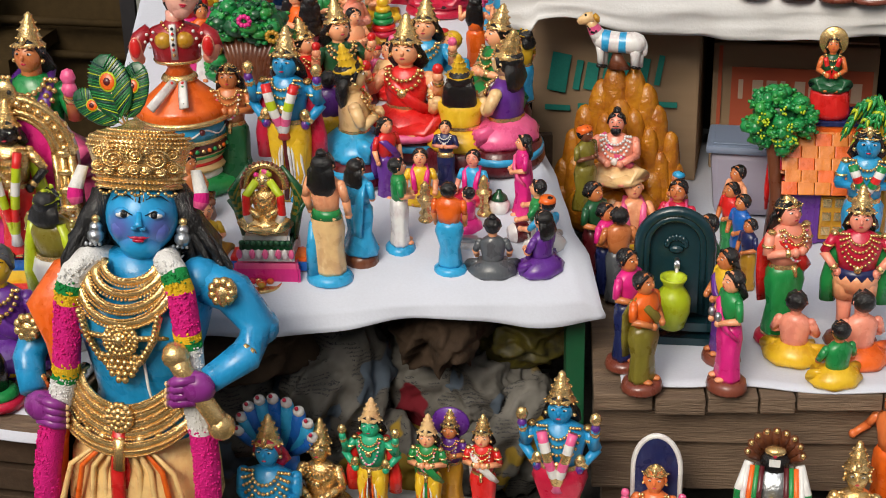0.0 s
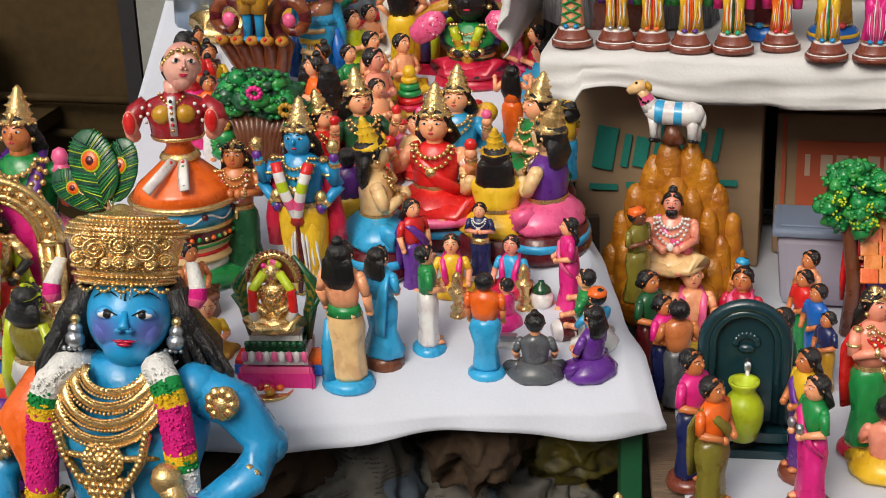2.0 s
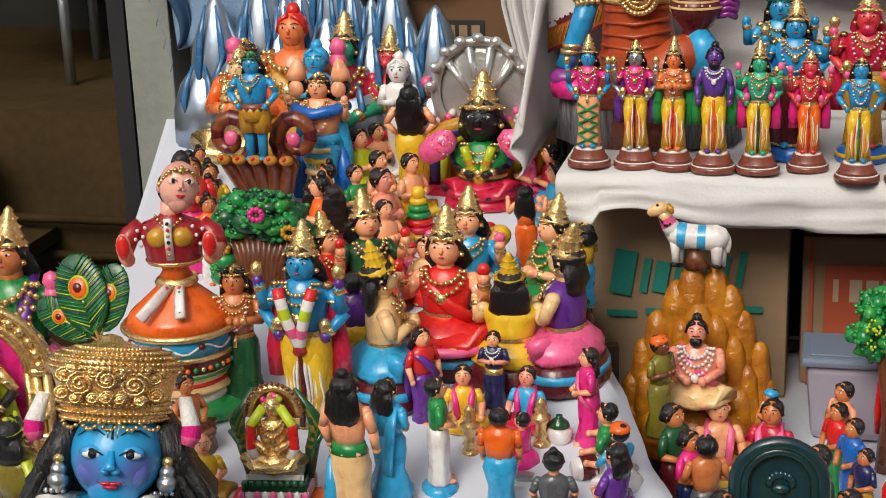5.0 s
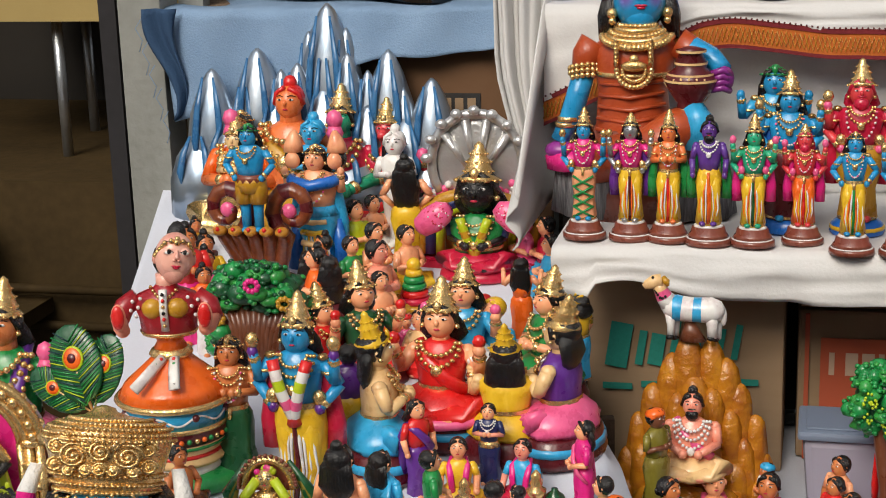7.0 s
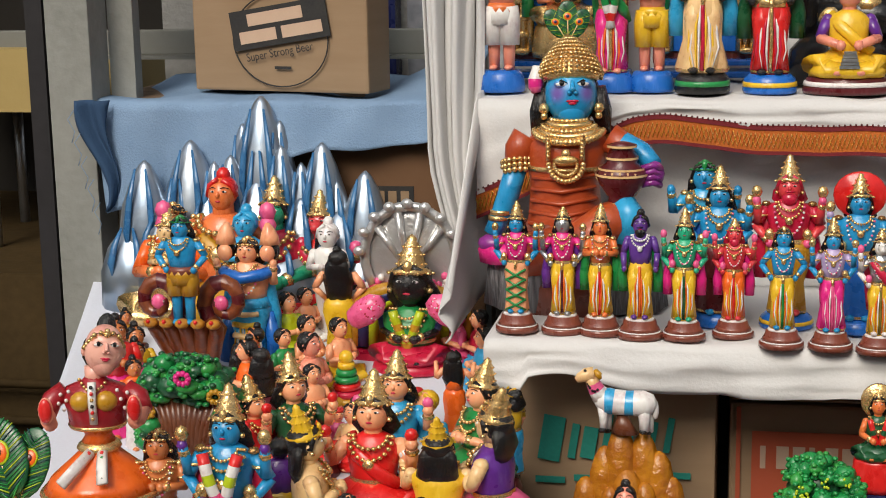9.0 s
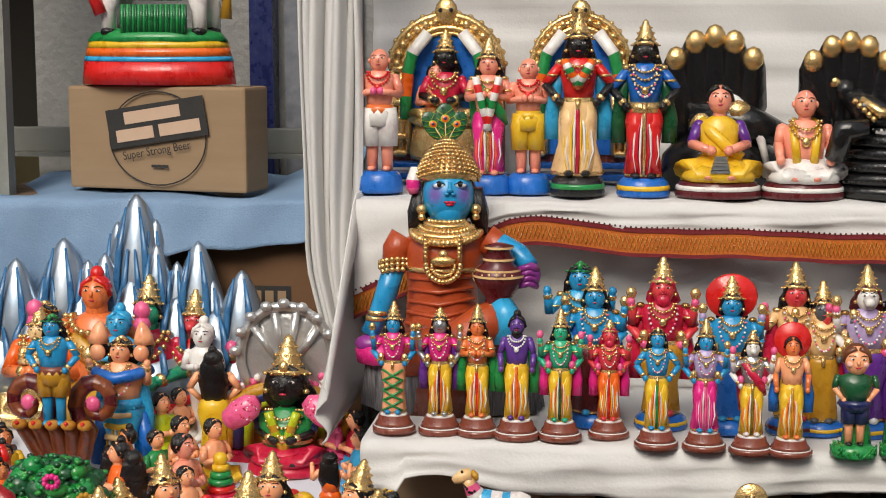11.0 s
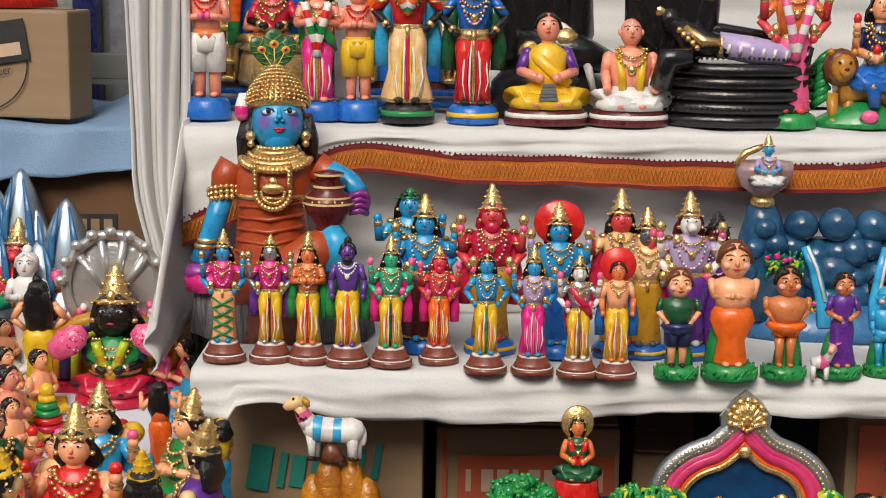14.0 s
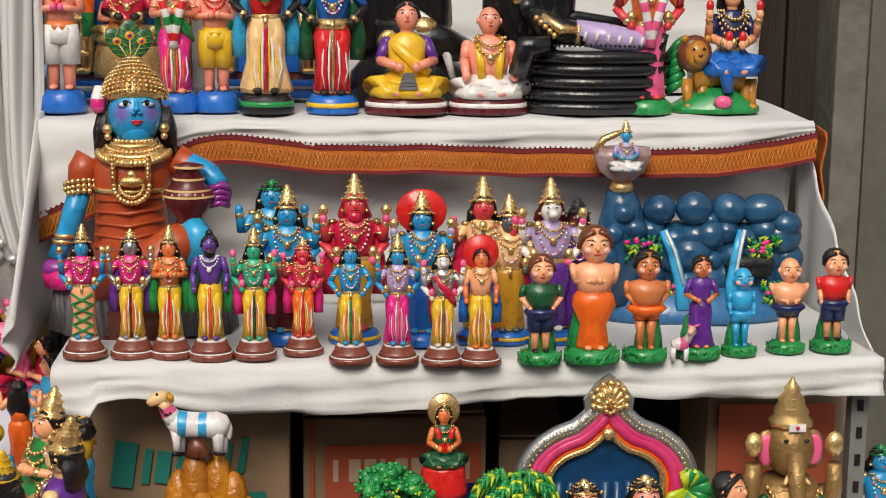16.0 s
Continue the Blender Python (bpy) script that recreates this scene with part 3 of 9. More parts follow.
    if not label:
        label = ("seated" if pose != "stand" else "standing") + " clay doll, %s skin, %s top, %s %s" % (say(skin), say(top), say(low), "shorts" if o.get("legs") else "wrap")
        if crown:
            label += ", gold crown"
    m = Matrix.Translation(at) @ Matrix.Rotation(radians(face), 4, "Z") @ Matrix.Rotation(radians(lean), 4, "X")
    return thing(name, b, label, "doll", m, group)


# ---- surfaces of the place ----
CLOTH = surface("white_cloth", (0.66, 0.69, 0.78), (0.58, 0.61, 0.69), 0.85, 6, 220, 0.12, 0.001, spec=0.2)
SHEET = surface("white_sheet", (0.72, 0.71, 0.70), (0.60, 0.60, 0.60), 0.88, 5, 180, 0.2, 0.0015, spec=0.2)
WOOD = surface("weathered_wood", (0.25, 0.17, 0.11), (0.11, 0.072, 0.046), 0.8, 9, 60, 0.6, 0.003, stretch=(0.6, 6, 6))
CARD = surface("cardboard", (0.36, 0.25, 0.155), (0.29, 0.195, 0.115), 0.85, 6, 90, 0.1, 0.001, stretch=(1, 1, 6), spec=0.2)
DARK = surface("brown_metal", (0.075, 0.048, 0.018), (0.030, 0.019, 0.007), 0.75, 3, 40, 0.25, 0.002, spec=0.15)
CONCRETE = surface("concrete", (0.36, 0.36, 0.35), (0.22, 0.22, 0.215), 0.92, 4, 45, 0.8, 0.004, spec=0.2)
GREYPAINT = surface("grey_paint", (0.21, 0.213, 0.195), (0.145, 0.148, 0.13), 0.55, 3, 50, 0.2, 0.002)
EARTH = surface("street_ground", (0.085, 0.08, 0.073), (0.05, 0.047, 0.043), 0.95, 2, 35, 0.8, 0.006)
POSTPAINT = surface("scuffed_post_paint", (0.32, 0.325, 0.30), (0.20, 0.205, 0.185), 0.6, 5, 40, 0.4, 0.003)
GREENPAINT = surface("green_metal_paint", (0.01, 0.13, 0.05), (0.008, 0.08, 0.03), 0.45, 7, 60, 0.2, 0.002)
BLUECLOTH = surface("blue_towel", (0.26, 0.38, 0.55), (0.17, 0.27, 0.42), 0.9, 9, 260, 0.5, 0.002, spec=0.1)
NAVYCLOTH = surface("navy_cloth", (0.045, 0.09, 0.17), (0.03, 0.06, 0.12), 0.9, 8, 200, 0.4, 0.002, spec=0.1)
INK = surface("black_ink", (0.02, 0.02, 0.022), (0.035, 0.033, 0.03), 0.8, 30, 200, 0.05, 0.0005)
TEALINK = surface("teal_ink", (0.01, 0.20, 0.16), (0.015, 0.24, 0.19), 0.8, 20, 200, 0.05, 0.0005)
REDINK = surface("red_print", (0.52, 0.10, 0.04), (0.42, 0.085, 0.04), 0.8, 20, 200, 0.05, 0.0005)
PALEINK = surface("pale_print", (0.62, 0.45, 0.33), (0.55, 0.38, 0.27), 0.8, 20, 200, 0.05, 0.0005)
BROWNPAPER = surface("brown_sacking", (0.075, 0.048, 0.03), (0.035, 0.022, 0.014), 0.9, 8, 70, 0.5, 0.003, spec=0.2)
ORANGEBAND = surface("orange_woven_border", (0.60, 0.16, 0.015), (0.45, 0.10, 0.01), 0.7, 40, 300, 0.5, 0.001)
REDBAND = surface("maroon_woven_edge", (0.22, 0.015, 0.02), (0.15, 0.01, 0.015), 0.8, 40, 300, 0.3, 0.001)

# ---- setting ----
b = Build()
b.grid(2, 2, lambda u, v: Vector((-60 + 120 * u, -60 + 120 * v, 0)), EARTH)
thing("ground", b, "dark dusty street ground under the stall", "ground", kind="structure")

TABLE = Matrix.Translation((-0.163, 1.904, 0.48)) @ Matrix.Rotation(radians(15.5), 4, "Z")
RISE = 0.16


def wavy(u, k, ph=0.0):
    return math.sin(u * k + ph) * 0.6 + math.sin(u * k * 2.3 + 1.7 + ph) * 0.4


table = holder("display_table", "long sloping display table under a white cloth", "table", TABLE)
b = Build()
for k in range(5):
    b.box((-0.84 + 0.167 * k, 0.01, -0.03), (-0.84 + 0.167 * k + 0.162, 1.66, -0.008), WOOD)
for v in b.bm.verts:
    v.co.x -= 0.078 * v.co.y * (v.co.x + 0.84) / 0.835 + 0.004
    v.co.z += RISE * v.co.y
part("tabletop", b, table, "grey weathered boards")
for lx, ly in ((-0.03, 0.03), (-0.82, 0.03), (-0.16, 1.6), (-0.82, 1.6)):
    b = Build()
    b.box((lx - 0.016, ly - 0.016, -0.48), (lx + 0.016, ly + 0.016, -0.032 + RISE * ly), GREENPAINT, bevel=0.002)
    part("leg", b, table, "dark green painted leg")
b = Build()
b.box((-0.80, 0.10, -0.06), (-0.05, 0.12, -0.034), GREENPAINT)
for v in b.bm.verts:
    v.co.z += RISE * v.co.y
part("front_rail", b, table, "green painted front rail")


def table_cloth(u, v):
    y = -0.02 + 1.72 * v
    x = -0.87 + (0.88 - 0.078 * max(y, 0)) * u + 0.004 * wavy(y * 9, 2.1) * u ** 8
    z = 0.004 * wavy(x * 8, 2.2, y * 5) * 0.4 + 0.002 + RISE * max(y, 0)
    if v < 0.08:
        f = 1 - v / 0.08
        y = -0.012 - 0.014 * f + 0.01 * wavy(x, 17) * f
        z = 0.002 - (0.045 + 0.018 * wavy(x, 6.0, 0.6) - 0.02 * max(0, x + 0.12) / 0.12 * 0.6) * f
    if u > 0.985:
        x, z = x + 0.004, z - (0.035 + 0.008 * wavy(y * 7, 1.7)) * min(1, v / 0.2)
    return Vector((x, y, z))


b = Build()
b.grid(70, 60, table_cloth, CLOTH)
cl = thing("table_cloth", b, "white cotton cloth spread over the display table", "cloth", TABLE)
so = cl.modifiers.new("thick", "SOLIDIFY")
so.thickness = 0.003

# platform beside the table, of old timber
PLAT = Matrix.Translation((-0.15, 1.80, 0)) @ Matrix.Rotation(radians(8.5), 4, "Z")
plat = holder("timber_platform", "low platform of weathered timber planks", "platform", PLAT)
rnd = random.Random(4)
x = 0.0
while x < 1.7:
    wdt = rnd.choice((0.06, 0.1, 0.14, 0.085))
    b = Build()
    dz = rnd.uniform(-0.004, 0.003)
    b.box((x, rnd.uniform(-0.012, 0.004), 0.315 + dz), (x + wdt - 0.004, 1.15, 0.345 + dz), WOOD, bevel=0.003)
    part("plank", b, plat)
    x += wdt
for z0, z1, yy in ((0.235, 0.31, 0.03), (0.13, 0.225, 0.05)):
    b = Build()
    b.box((0.0, yy, z0), (1.7, yy + 0.04, z1), WOOD, bevel=0.004)
    part("beam", b, plat, "rough brown beam")
for xx in (0.02, 0.8, 1.6):
    for yy in (0.1, 1.0):
        b = Build()
        b.box((xx, yy, 0), (xx + 0.07, yy + 0.07, 0.312), WOOD, bevel=0.004)
        part("post", b, plat)
b = Build()
b.grid(60, 40, lambda u, v: Vector((0.045 + 1.6 * u, 0.012 + 0.012 * wavy(u * 9, 2.1) * (1 - v) + 1.12 * v, 0.3515 + 0.003 * wavy(u * 14, 1.7, v * 9))), CLOTH)
cl = thing("platform_cloth", b, "white cotton cloth laid on timber planks", "cloth", PLAT)
cl.modifiers.new("thick", "SOLIDIFY").thickness = 0.003

# stage at the other side of the table, on crates
b = Build()
b.box((-2.3, 1.56, 0.30), (-0.99, 2.5, 0.335), WOOD, bevel=0.003)
side = holder("side_stage", "low side stage of boards on wooden crates", "platform")
part("board", b, side)
for k in range(5):
    b = Build()
    z0 = 0.02 + k * 0.055
    b.box((-2.2, 1.585, z0), (-1.0, 1.605, z0 + 0.043), BROWNPAPER, bevel=0.002)
    part("crate_slat", b, side, "dark brown crate slat")
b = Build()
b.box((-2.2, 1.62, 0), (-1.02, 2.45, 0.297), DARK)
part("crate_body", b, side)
b = Build()
b.grid(40, 20, lambda u, v: Vector((-2.28 + 1.28 * u, 1.545 + 0.95 * v, 0.341 + 0.002 * wavy(u * 12, 2, v * 5) - (0.03 if v == 0 else 0))), CLOTH)
thing("side_stage_cloth", b, "white cloth over the side stage boards", "cloth").modifiers.new("thick", "SOLIDIFY").thickness = 0.003

# tiered shelves with white sheets
shelf = holder("tiered_shelf", "three tiered shelf covered in white sheets", "shelf")
for z, y0, y1, x0, x1 in ((0.80, 2.56, 3.02, -0.43, 0.95), (1.165, 2.93, 3.42, -0.5, 0.93), (1.565, 3.42, 3.9, -0.5, 1.0)):
    b = Build()
    b.box((x0, y0, z - 0.03), (x1, y1, z - 0.006), WOOD, bevel=0.002)
    part("board", b, shelf)
for xx in (0.93,):
    b = Build()
    b.box((xx, 2.6, 0), (xx + 0.03, 2.63, 0.768), GREYPAINT, bevel=0.002)
    for k in range(14):
        b.box((xx + 0.01, 2.597, 0.1 + k * 0.05), (xx + 0.02, 2.602, 0.12 + k * 0.05), "black")
    part("slotted_post", b, shelf, "dark grey slotted metal upright")


def shelf_drape(x0, x1, y0, z, depth, drop, k, ph):
    def f(u, v):
        x = x0 + (x1 - x0) * u
        if v > 0.35:
            t = (v - 0.35) / 0.65
            return Vector((x, y0 + depth * t, z + 0.003 * wavy(x * 9, 2.1, t * 4)))
        t = 1 - v / 0.35
        d = drop(u)
        a = min(1, t * 4)
        return Vector((x, y0 - 0.012 * a + 0.011 * wavy(x, k, ph + 2.5 * t) * t + 0.004 * wavy(x, k * 3.1, ph - 3 * t) + 0.004 * wavy(t * 11 + x * 3, 1.3, x * 6), z - 0.004 * a - d * t + 0.002 * wavy(x, k * 2, t * 9)))
    return f


def drop_low(u):
    return 0.05 + 0.03 * math.exp(-((u - 0.4) / 0.25) ** 2) + 0.012 * math.sin(u * 9) - 0.02 * math.exp(-((u - 0.1) / 0.05) ** 2) + (0.02 if u < 0.05 else 0)


b = Build()
b.grid(110, 26, shelf_drape(-0.44, 0.965, 2.56, 0.806, 0.46, drop_low, 14, 0.3), SHEET)
thing("lower_shelf_sheet", b, "white cotton sheet hanging over the lower shelf edge", "cloth").modifiers.new("thick", "SOLIDIFY").thickness = 0.003


def drop_mid(u):
    return 0.05 - 0.024 * math.exp(-((u - 0.235) / 0.07) ** 2) + 0.004 * math.sin(u * 9 + 1) - 0.026 * max(0, (u - 0.86) / 0.14) ** 1.5 + 0.12 * max(0, (0.2 - u) / 0.2) ** 1.2


b = Build()
b.grid(110, 26, shelf_drape(-0.51, 0.94, 2.93, 1.172, 0.49, drop_mid, 11, 1.0), SHEET)
mid_sheet = thing("upper_shelf_sheet", b, "white sheet with a woven orange border over the upper shelf", "cloth")


def strip(top, bottom, dy, mat):
    bb = Build()

    def f(u, v):
        x = -0.512 + 1.454 * u
        return Vector((x, 2.914 + 0.006 * wavy(x, 11, 1.9) - dy, 1.168 - drop_mid(u) - top - (bottom - top) * v + 0.002 * wavy(x, 22, 9)))
    bb.grid(110, 3, f, mat)
    return bb


part("border_band", strip(0.0, 0.042, 0.004, ORANGEBAND), mid_sheet, "orange and gold woven border")
bb = Build()
for ph in (0, 1):
    pts = []
    for j in range(181):
        u = j / 180
        xx = -0.512 + 1.454 * u
        pts.append((xx, 2.9085 + 0.006 * wavy(xx, 11, 1.9), 1.168 - drop_mid(u) - 0.021 + (0.013 if (j + ph) % 2 else -0.013) + 0.002 * wavy(xx, 22, 9)))
    bb.tube(pts, 0.0016, "mustard", 4)
part("zigzag", bb, mid_sheet, "gold zigzag weave")
part("border_edge", strip(-0.007, 0.002, 0.006, REDBAND), mid_sheet, "maroon stitched edge")
part("border_hem", strip(0.040, 0.047, 0.006, REDBAND), mid_sheet, "maroon stitched edge")
bb = Build()
for j in range(150):
    u = (j + 0.5) / 150
    xx = -0.512 + 1.454 * u
    bb.ball((xx, 2.906 + 0.006 * wavy(xx, 11, 1.9), 1.168 - drop_mid(u) + 0.0085 + 0.002 * wavy(xx, 22, 9)), (0.0022, 0.0015, 0.002), "maroon", 5)
part("stitching", bb, mid_sheet, "row of maroon stitches")["kind"] = "stuff"


def hang(fn, nu, nv, mat, name, label, kind=""):
    bb = Build()
    bb.grid(nu, nv, fn, mat)
    ob = thing(name, bb, label, "cloth", kind=kind)
    ob.modifiers.new("thick", "SOLIDIFY").thickness = 0.003
    return ob


hang(lambda u, v: Vector((-0.5 + 1.43 * u, 3.03 + 0.008 * wavy(u * 20, 1.3, v * 3) + 0.006 * wavy(v * 9 + u * 5, 1.9, u * 7) + 0.004 * wavy(u * 34 - v * 12, 1.1, 2), 0.80 + 0.34 * v)), 110, 40, SHEET, "lower_back_sheet", "creased white sheet hung behind the lower shelf")
hang(lambda u, v: Vector((-0.55 + 1.510 * u, 3.405 + 0.006 * wavy(v * 14, 1.7, u * 3) + 0.005 * wavy(u * 9 + v * 4, 1.6), 1.18 + 0.39 * v)), 60, 24, SHEET, "upper_back_sheet", "creased white sheet hung behind the upper shelf")
def curtain(u, v):
    """Falls straight, then gathers towards its foot."""
    z = 0.815 + 1.188 * v
    low = max(0.0, min(1.0, (1.042 - z) / 0.280))
    x0, x1 = -0.636 + 0.082 * low ** 1.2, -0.516
    return Vector((x0 + (x1 - x0) * u + 0.006 * math.sin(v * 7 + u * 5), 3.035 + 0.02 * math.sin(u * 17 + v * 1.5) * (1 - 0.6 * low) + 0.008 * math.sin(u * 41 - v * 3), z))


hang(curtain, 48, 24, SHEET, "side_curtain", "white sheet hanging in folds at the shelf end")
hang(lambda u, v: Vector((-0.52 + 0.012 * math.sin(v * 9), 2.62 + 0.8 * u, 0.78 + 0.4 * v * (0.25 + 0.75 * min(1, u / 0.4)))), 24, 10, SHEET, "end_curtain", "white sheet closing the end of the shelf")
hang(lambda u, v: Vector((0.958 + 0.004 * math.sin(u * 22 + v * 3) - 0.02 * v * u, 2.6 + 0.42 * u, 0.80 + (0.015 + 0.345 * u) * v)), 24, 12, SHEET, "end_sheet", "white sheet hanging from the shelf corner")
hang(lambda u, v: Vector((0.965 + 0.02 * u + 0.004 * math.sin(v * 9), 2.93 + 0.12 * u, 1.0 + 0.15 * v)), 8, 10, ORANGEBAND, "border_tail", "loose end of the woven orange border")

# unseen wall behind the viewer, added to cut sky light from the front
b = Build()
b.box((-9, -6.2, 0), (9, -6.0, 4.2), surface("light_block_dull", (0.24, 0.22, 0.19), (0.17, 0.15, 0.13), 0.9, 1, 12, 0.3, 0.01))
thing("wall_light_block", b, "unseen dull wall added to block low sky light", "wall", kind="structure")
# eave out of view, added to keep sky light off the back
b = Build()
b.box((-3.6, 3.2, 3.2), (3.6, 4.7, 3.3), GREYPAINT)
thing("ceiling", b, "unseen grey eave added to shade the shop front", "ceiling", kind="structure")
# walls and shop front behind
b = Build()
b.box((-1.52, 3.95, 0), (3.0, 4.1, 3.2), CONCRETE)
thing("wall_back", b, "rough grey plastered wall", "wall", kind="structure")
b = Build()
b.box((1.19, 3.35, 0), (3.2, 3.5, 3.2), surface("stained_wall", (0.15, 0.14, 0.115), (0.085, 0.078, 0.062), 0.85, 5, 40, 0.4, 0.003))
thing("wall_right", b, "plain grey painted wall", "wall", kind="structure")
b = Build()
PLANK = surface("door_wood", (0.034, 0.022, 0.013), (0.016, 0.010, 0.006), 0.6, 6, 50, 0.5, 0.003, stretch=(8, 8, 0.6))
for j in range(5):
    b.box((0.62 + 0.108 * j, 3.5 + 0.003 * (j % 2), 0), (0.62 + 0.108 * j + 0.103, 3.55, 2.4), PLANK, bevel=0.003)
b.box((0.62, 3.49, 0.9), (1.14, 3.5, 1.02), PLANK, bevel=0.003)
thing("door_1", b, "dark brown closed wooden door", "door", kind="structure")
b = Build()
b.box((1.12, 3.36, 0), (1.19, 3.52, 2.6), surface("chipped_frame", (0.22, 0.20, 0.17), (0.10, 0.085, 0.07), 0.8, 7, 40, 0.5, 0.003), bevel=0.004)
thing("door_frame", b, "chipped grey-brown wooden door frame", "door frame", kind="structure")
b = Build()
b.box((-1.545, 3.2, 0), (-1.505, 3.26, 2.6), surface("black_paint", (0.014, 0.013, 0.014), (0.02, 0.018, 0.02), 0.5, 5, 40, 0.2, 0.002))
thing("shutter_rail", b, "black painted upright shutter rail", "rail", kind="structure")
b = Build()
b.box((-1.5, 3.2, 0), (-1.40, 3.3, 2.6), POSTPAINT, bevel=0.003)
b.box((-1.398, 3.3, 0), (-1.34, 3.34, 2.6), POSTPAINT)
thing("post_shopfront", b, "grey painted upright post with scuffs", "post", kind="structure")
b = Build()
b.box((-3.2, 3.75, 1.19), (-0.7, 3.78, 1.25), GREYPAINT, bevel=0.003)
b.box((-3.2, 3.72, 1.18), (-0.7, 3.75, 1.19), GREYPAINT)
thing("cross_rail", b, "grey metal rail across the shop front", "rail", kind="structure")
# near-black back wall: the shade deep in the shop is in its colour
shop_shade = surface("shop_shade", (0.02, 0.015, 0.01), (0.012, 0.01, 0.008), 0.7, 3, 30)
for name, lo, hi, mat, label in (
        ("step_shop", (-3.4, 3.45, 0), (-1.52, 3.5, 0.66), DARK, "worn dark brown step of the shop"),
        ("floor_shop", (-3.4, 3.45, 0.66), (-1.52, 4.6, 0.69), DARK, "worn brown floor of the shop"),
        ("wall_shop_back", (-3.4, 4.6, 0), (-1.52, 4.65, 3.2), shop_shade, "back wall of the shop, inner shade put into its colour"),
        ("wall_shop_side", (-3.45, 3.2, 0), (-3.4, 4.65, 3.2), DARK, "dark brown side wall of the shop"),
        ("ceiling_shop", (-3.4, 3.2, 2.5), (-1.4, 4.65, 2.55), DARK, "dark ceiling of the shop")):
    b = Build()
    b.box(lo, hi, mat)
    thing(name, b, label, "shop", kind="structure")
b = Build()
b.tube([(-3.4, 3.4, 0.43), (-1.5, 3.4, 0.43)], 0.012, DARK, 8)
b.tube([(-3.4, 3.42, 0.33), (-1.5, 3.42, 0.33)], 0.012, DARK, 8)
thing("step_rail", b, "grey metal rail along the shop step", "rail", kind="structure")
for lx, ly in ((-1.93, 3.75), (-2.02, 4.1), (-1.78, 4.0)):
    b = Build()
    b.tube([(lx, ly, 0.69), (lx, ly, 1.052)], 0.014, "silver", 10)
    b.box((lx - 0.4, ly - 0.07, 1.052), (lx + 0.17, ly + 0.25, 1.209), surface("yellow_board", (0.45, 0.33, 0.12), (0.36, 0.26, 0.09), 0.6, 5, 50))
    thing("shop_table", b, "small shop table with steel tube leg", "table", group="tables in the shop")
b = Build()
b.loft([(-2.08, 3.3, 0.40, 0.085, 0.085), (-2.08, 3.3, 0.6, 0.1, 0.1), (-2.08, 3.3, 0.61, 0.106, 0.106), (-2.08, 3.3, 0.625, 0.1, 0.1), (-2.08, 3.3, 0.5, 0.08, 0.08)], "green", 20)
thing("plastic_bucket", b, "green plastic bucket beside the shop step", "bucket")
b = Build()
b.box((-2.3, 3.15, 0.36), (-1.85, 3.44, 0.398), DARK)
thing("bucket_shelf", b, "dark board that carries a bucket", "board")


# small additions that belong to single dolls
def side_heads(b, z0):
    for sx in (-1, 1):
        b.ball((sx * 0.155, 0.02, z0 + 0.88), (0.07, 0.06, 0.075), "black", 12)
        b.ball((sx * 0.15, -0.03, z0 + 0.87), (0.055, 0.04, 0.065), "peach", 12)
        b.loft([(sx * 0.155, 0.02, z0 + 0.93, 0.072, 0.065), (sx * 0.155, 0.02, z0 + 0.99, 0.062, 0.055), (sx * 0.15, 0.02, z0 + 1.05, 0.04, 0.036), (sx * 0.145, 0.02, z0 + 1.09, 0.015, 0.014)], "peach", 14)
    b.tube([(-0.2, 0.02, z0 + 0.74), (-0.12, -0.1, z0 + 0.72), (0, -0.13, z0 + 0.7), (0.12, -0.1, z0 + 0.72), (0.2, 0.02, z0 + 0.74)], [0.04, 0.045, 0.045, 0.045, 0.04], "blue", 10)
    for j in range(5):
        b.tube([(-0.09, -0.085, z0 + 0.08 + 0.085 * j), (0, -0.115, z0 + 0.075 + 0.085 * j), (0.09, -0.085, z0 + 0.08 + 0.085 * j)], 0.024, "yellow" if j % 2 else "cream", 8)
    for sx in (-1, 1):
        b.loft([(sx * 0.17, 0.0, z0, 0.06, 0.05), (sx * 0.165, 0, z0 + 0.2, 0.055, 0.045), (sx * 0.14, 0, z0 + 0.42, 0.03, 0.03)], "blue", 10)


def lattice(b, z0):
    for j in range(4):
        for sx in (-1, 1):
            zz = z0 + 0.03 + 0.1 * j
            b.tube([(sx * 0.1, -0.065, zz), (0, -0.105, zz + 0.055), (-sx * 0.1, -0.07, zz + 0.11)], 0.012, "green", 5)


def lap_cloth(b, z0):
    for j in range(5):
        b.box((-0.09 + 0.01 * j, -0.34, z0 + 0.1 + 0.035 * j), (0.09 - 0.008 * j, -0.27, z0 + 0.13 + 0.035 * j), "silver")


def back_fold(b, z0):
    b.loft([(0.09, 0.02, z0, 0.06, 0.1), (0.1, 0.02, z0 + 0.2, 0.05, 0.08), (0.09, 0.01, z0 + 0.42, 0.03, 0.06)], "sky_blue", 8)


def pink_mat(b, z0):
    b.loft([(0, -0.06, z0 - 0.01, 0.36, 0.3), (0, -0.06, z0 + 0.04, 0.37, 0.31), (0, -0.05, z0 + 0.07, 0.33, 0.28)], "pink", 18, wob=0.03)


# ---- the dolls, shelf by shelf ----

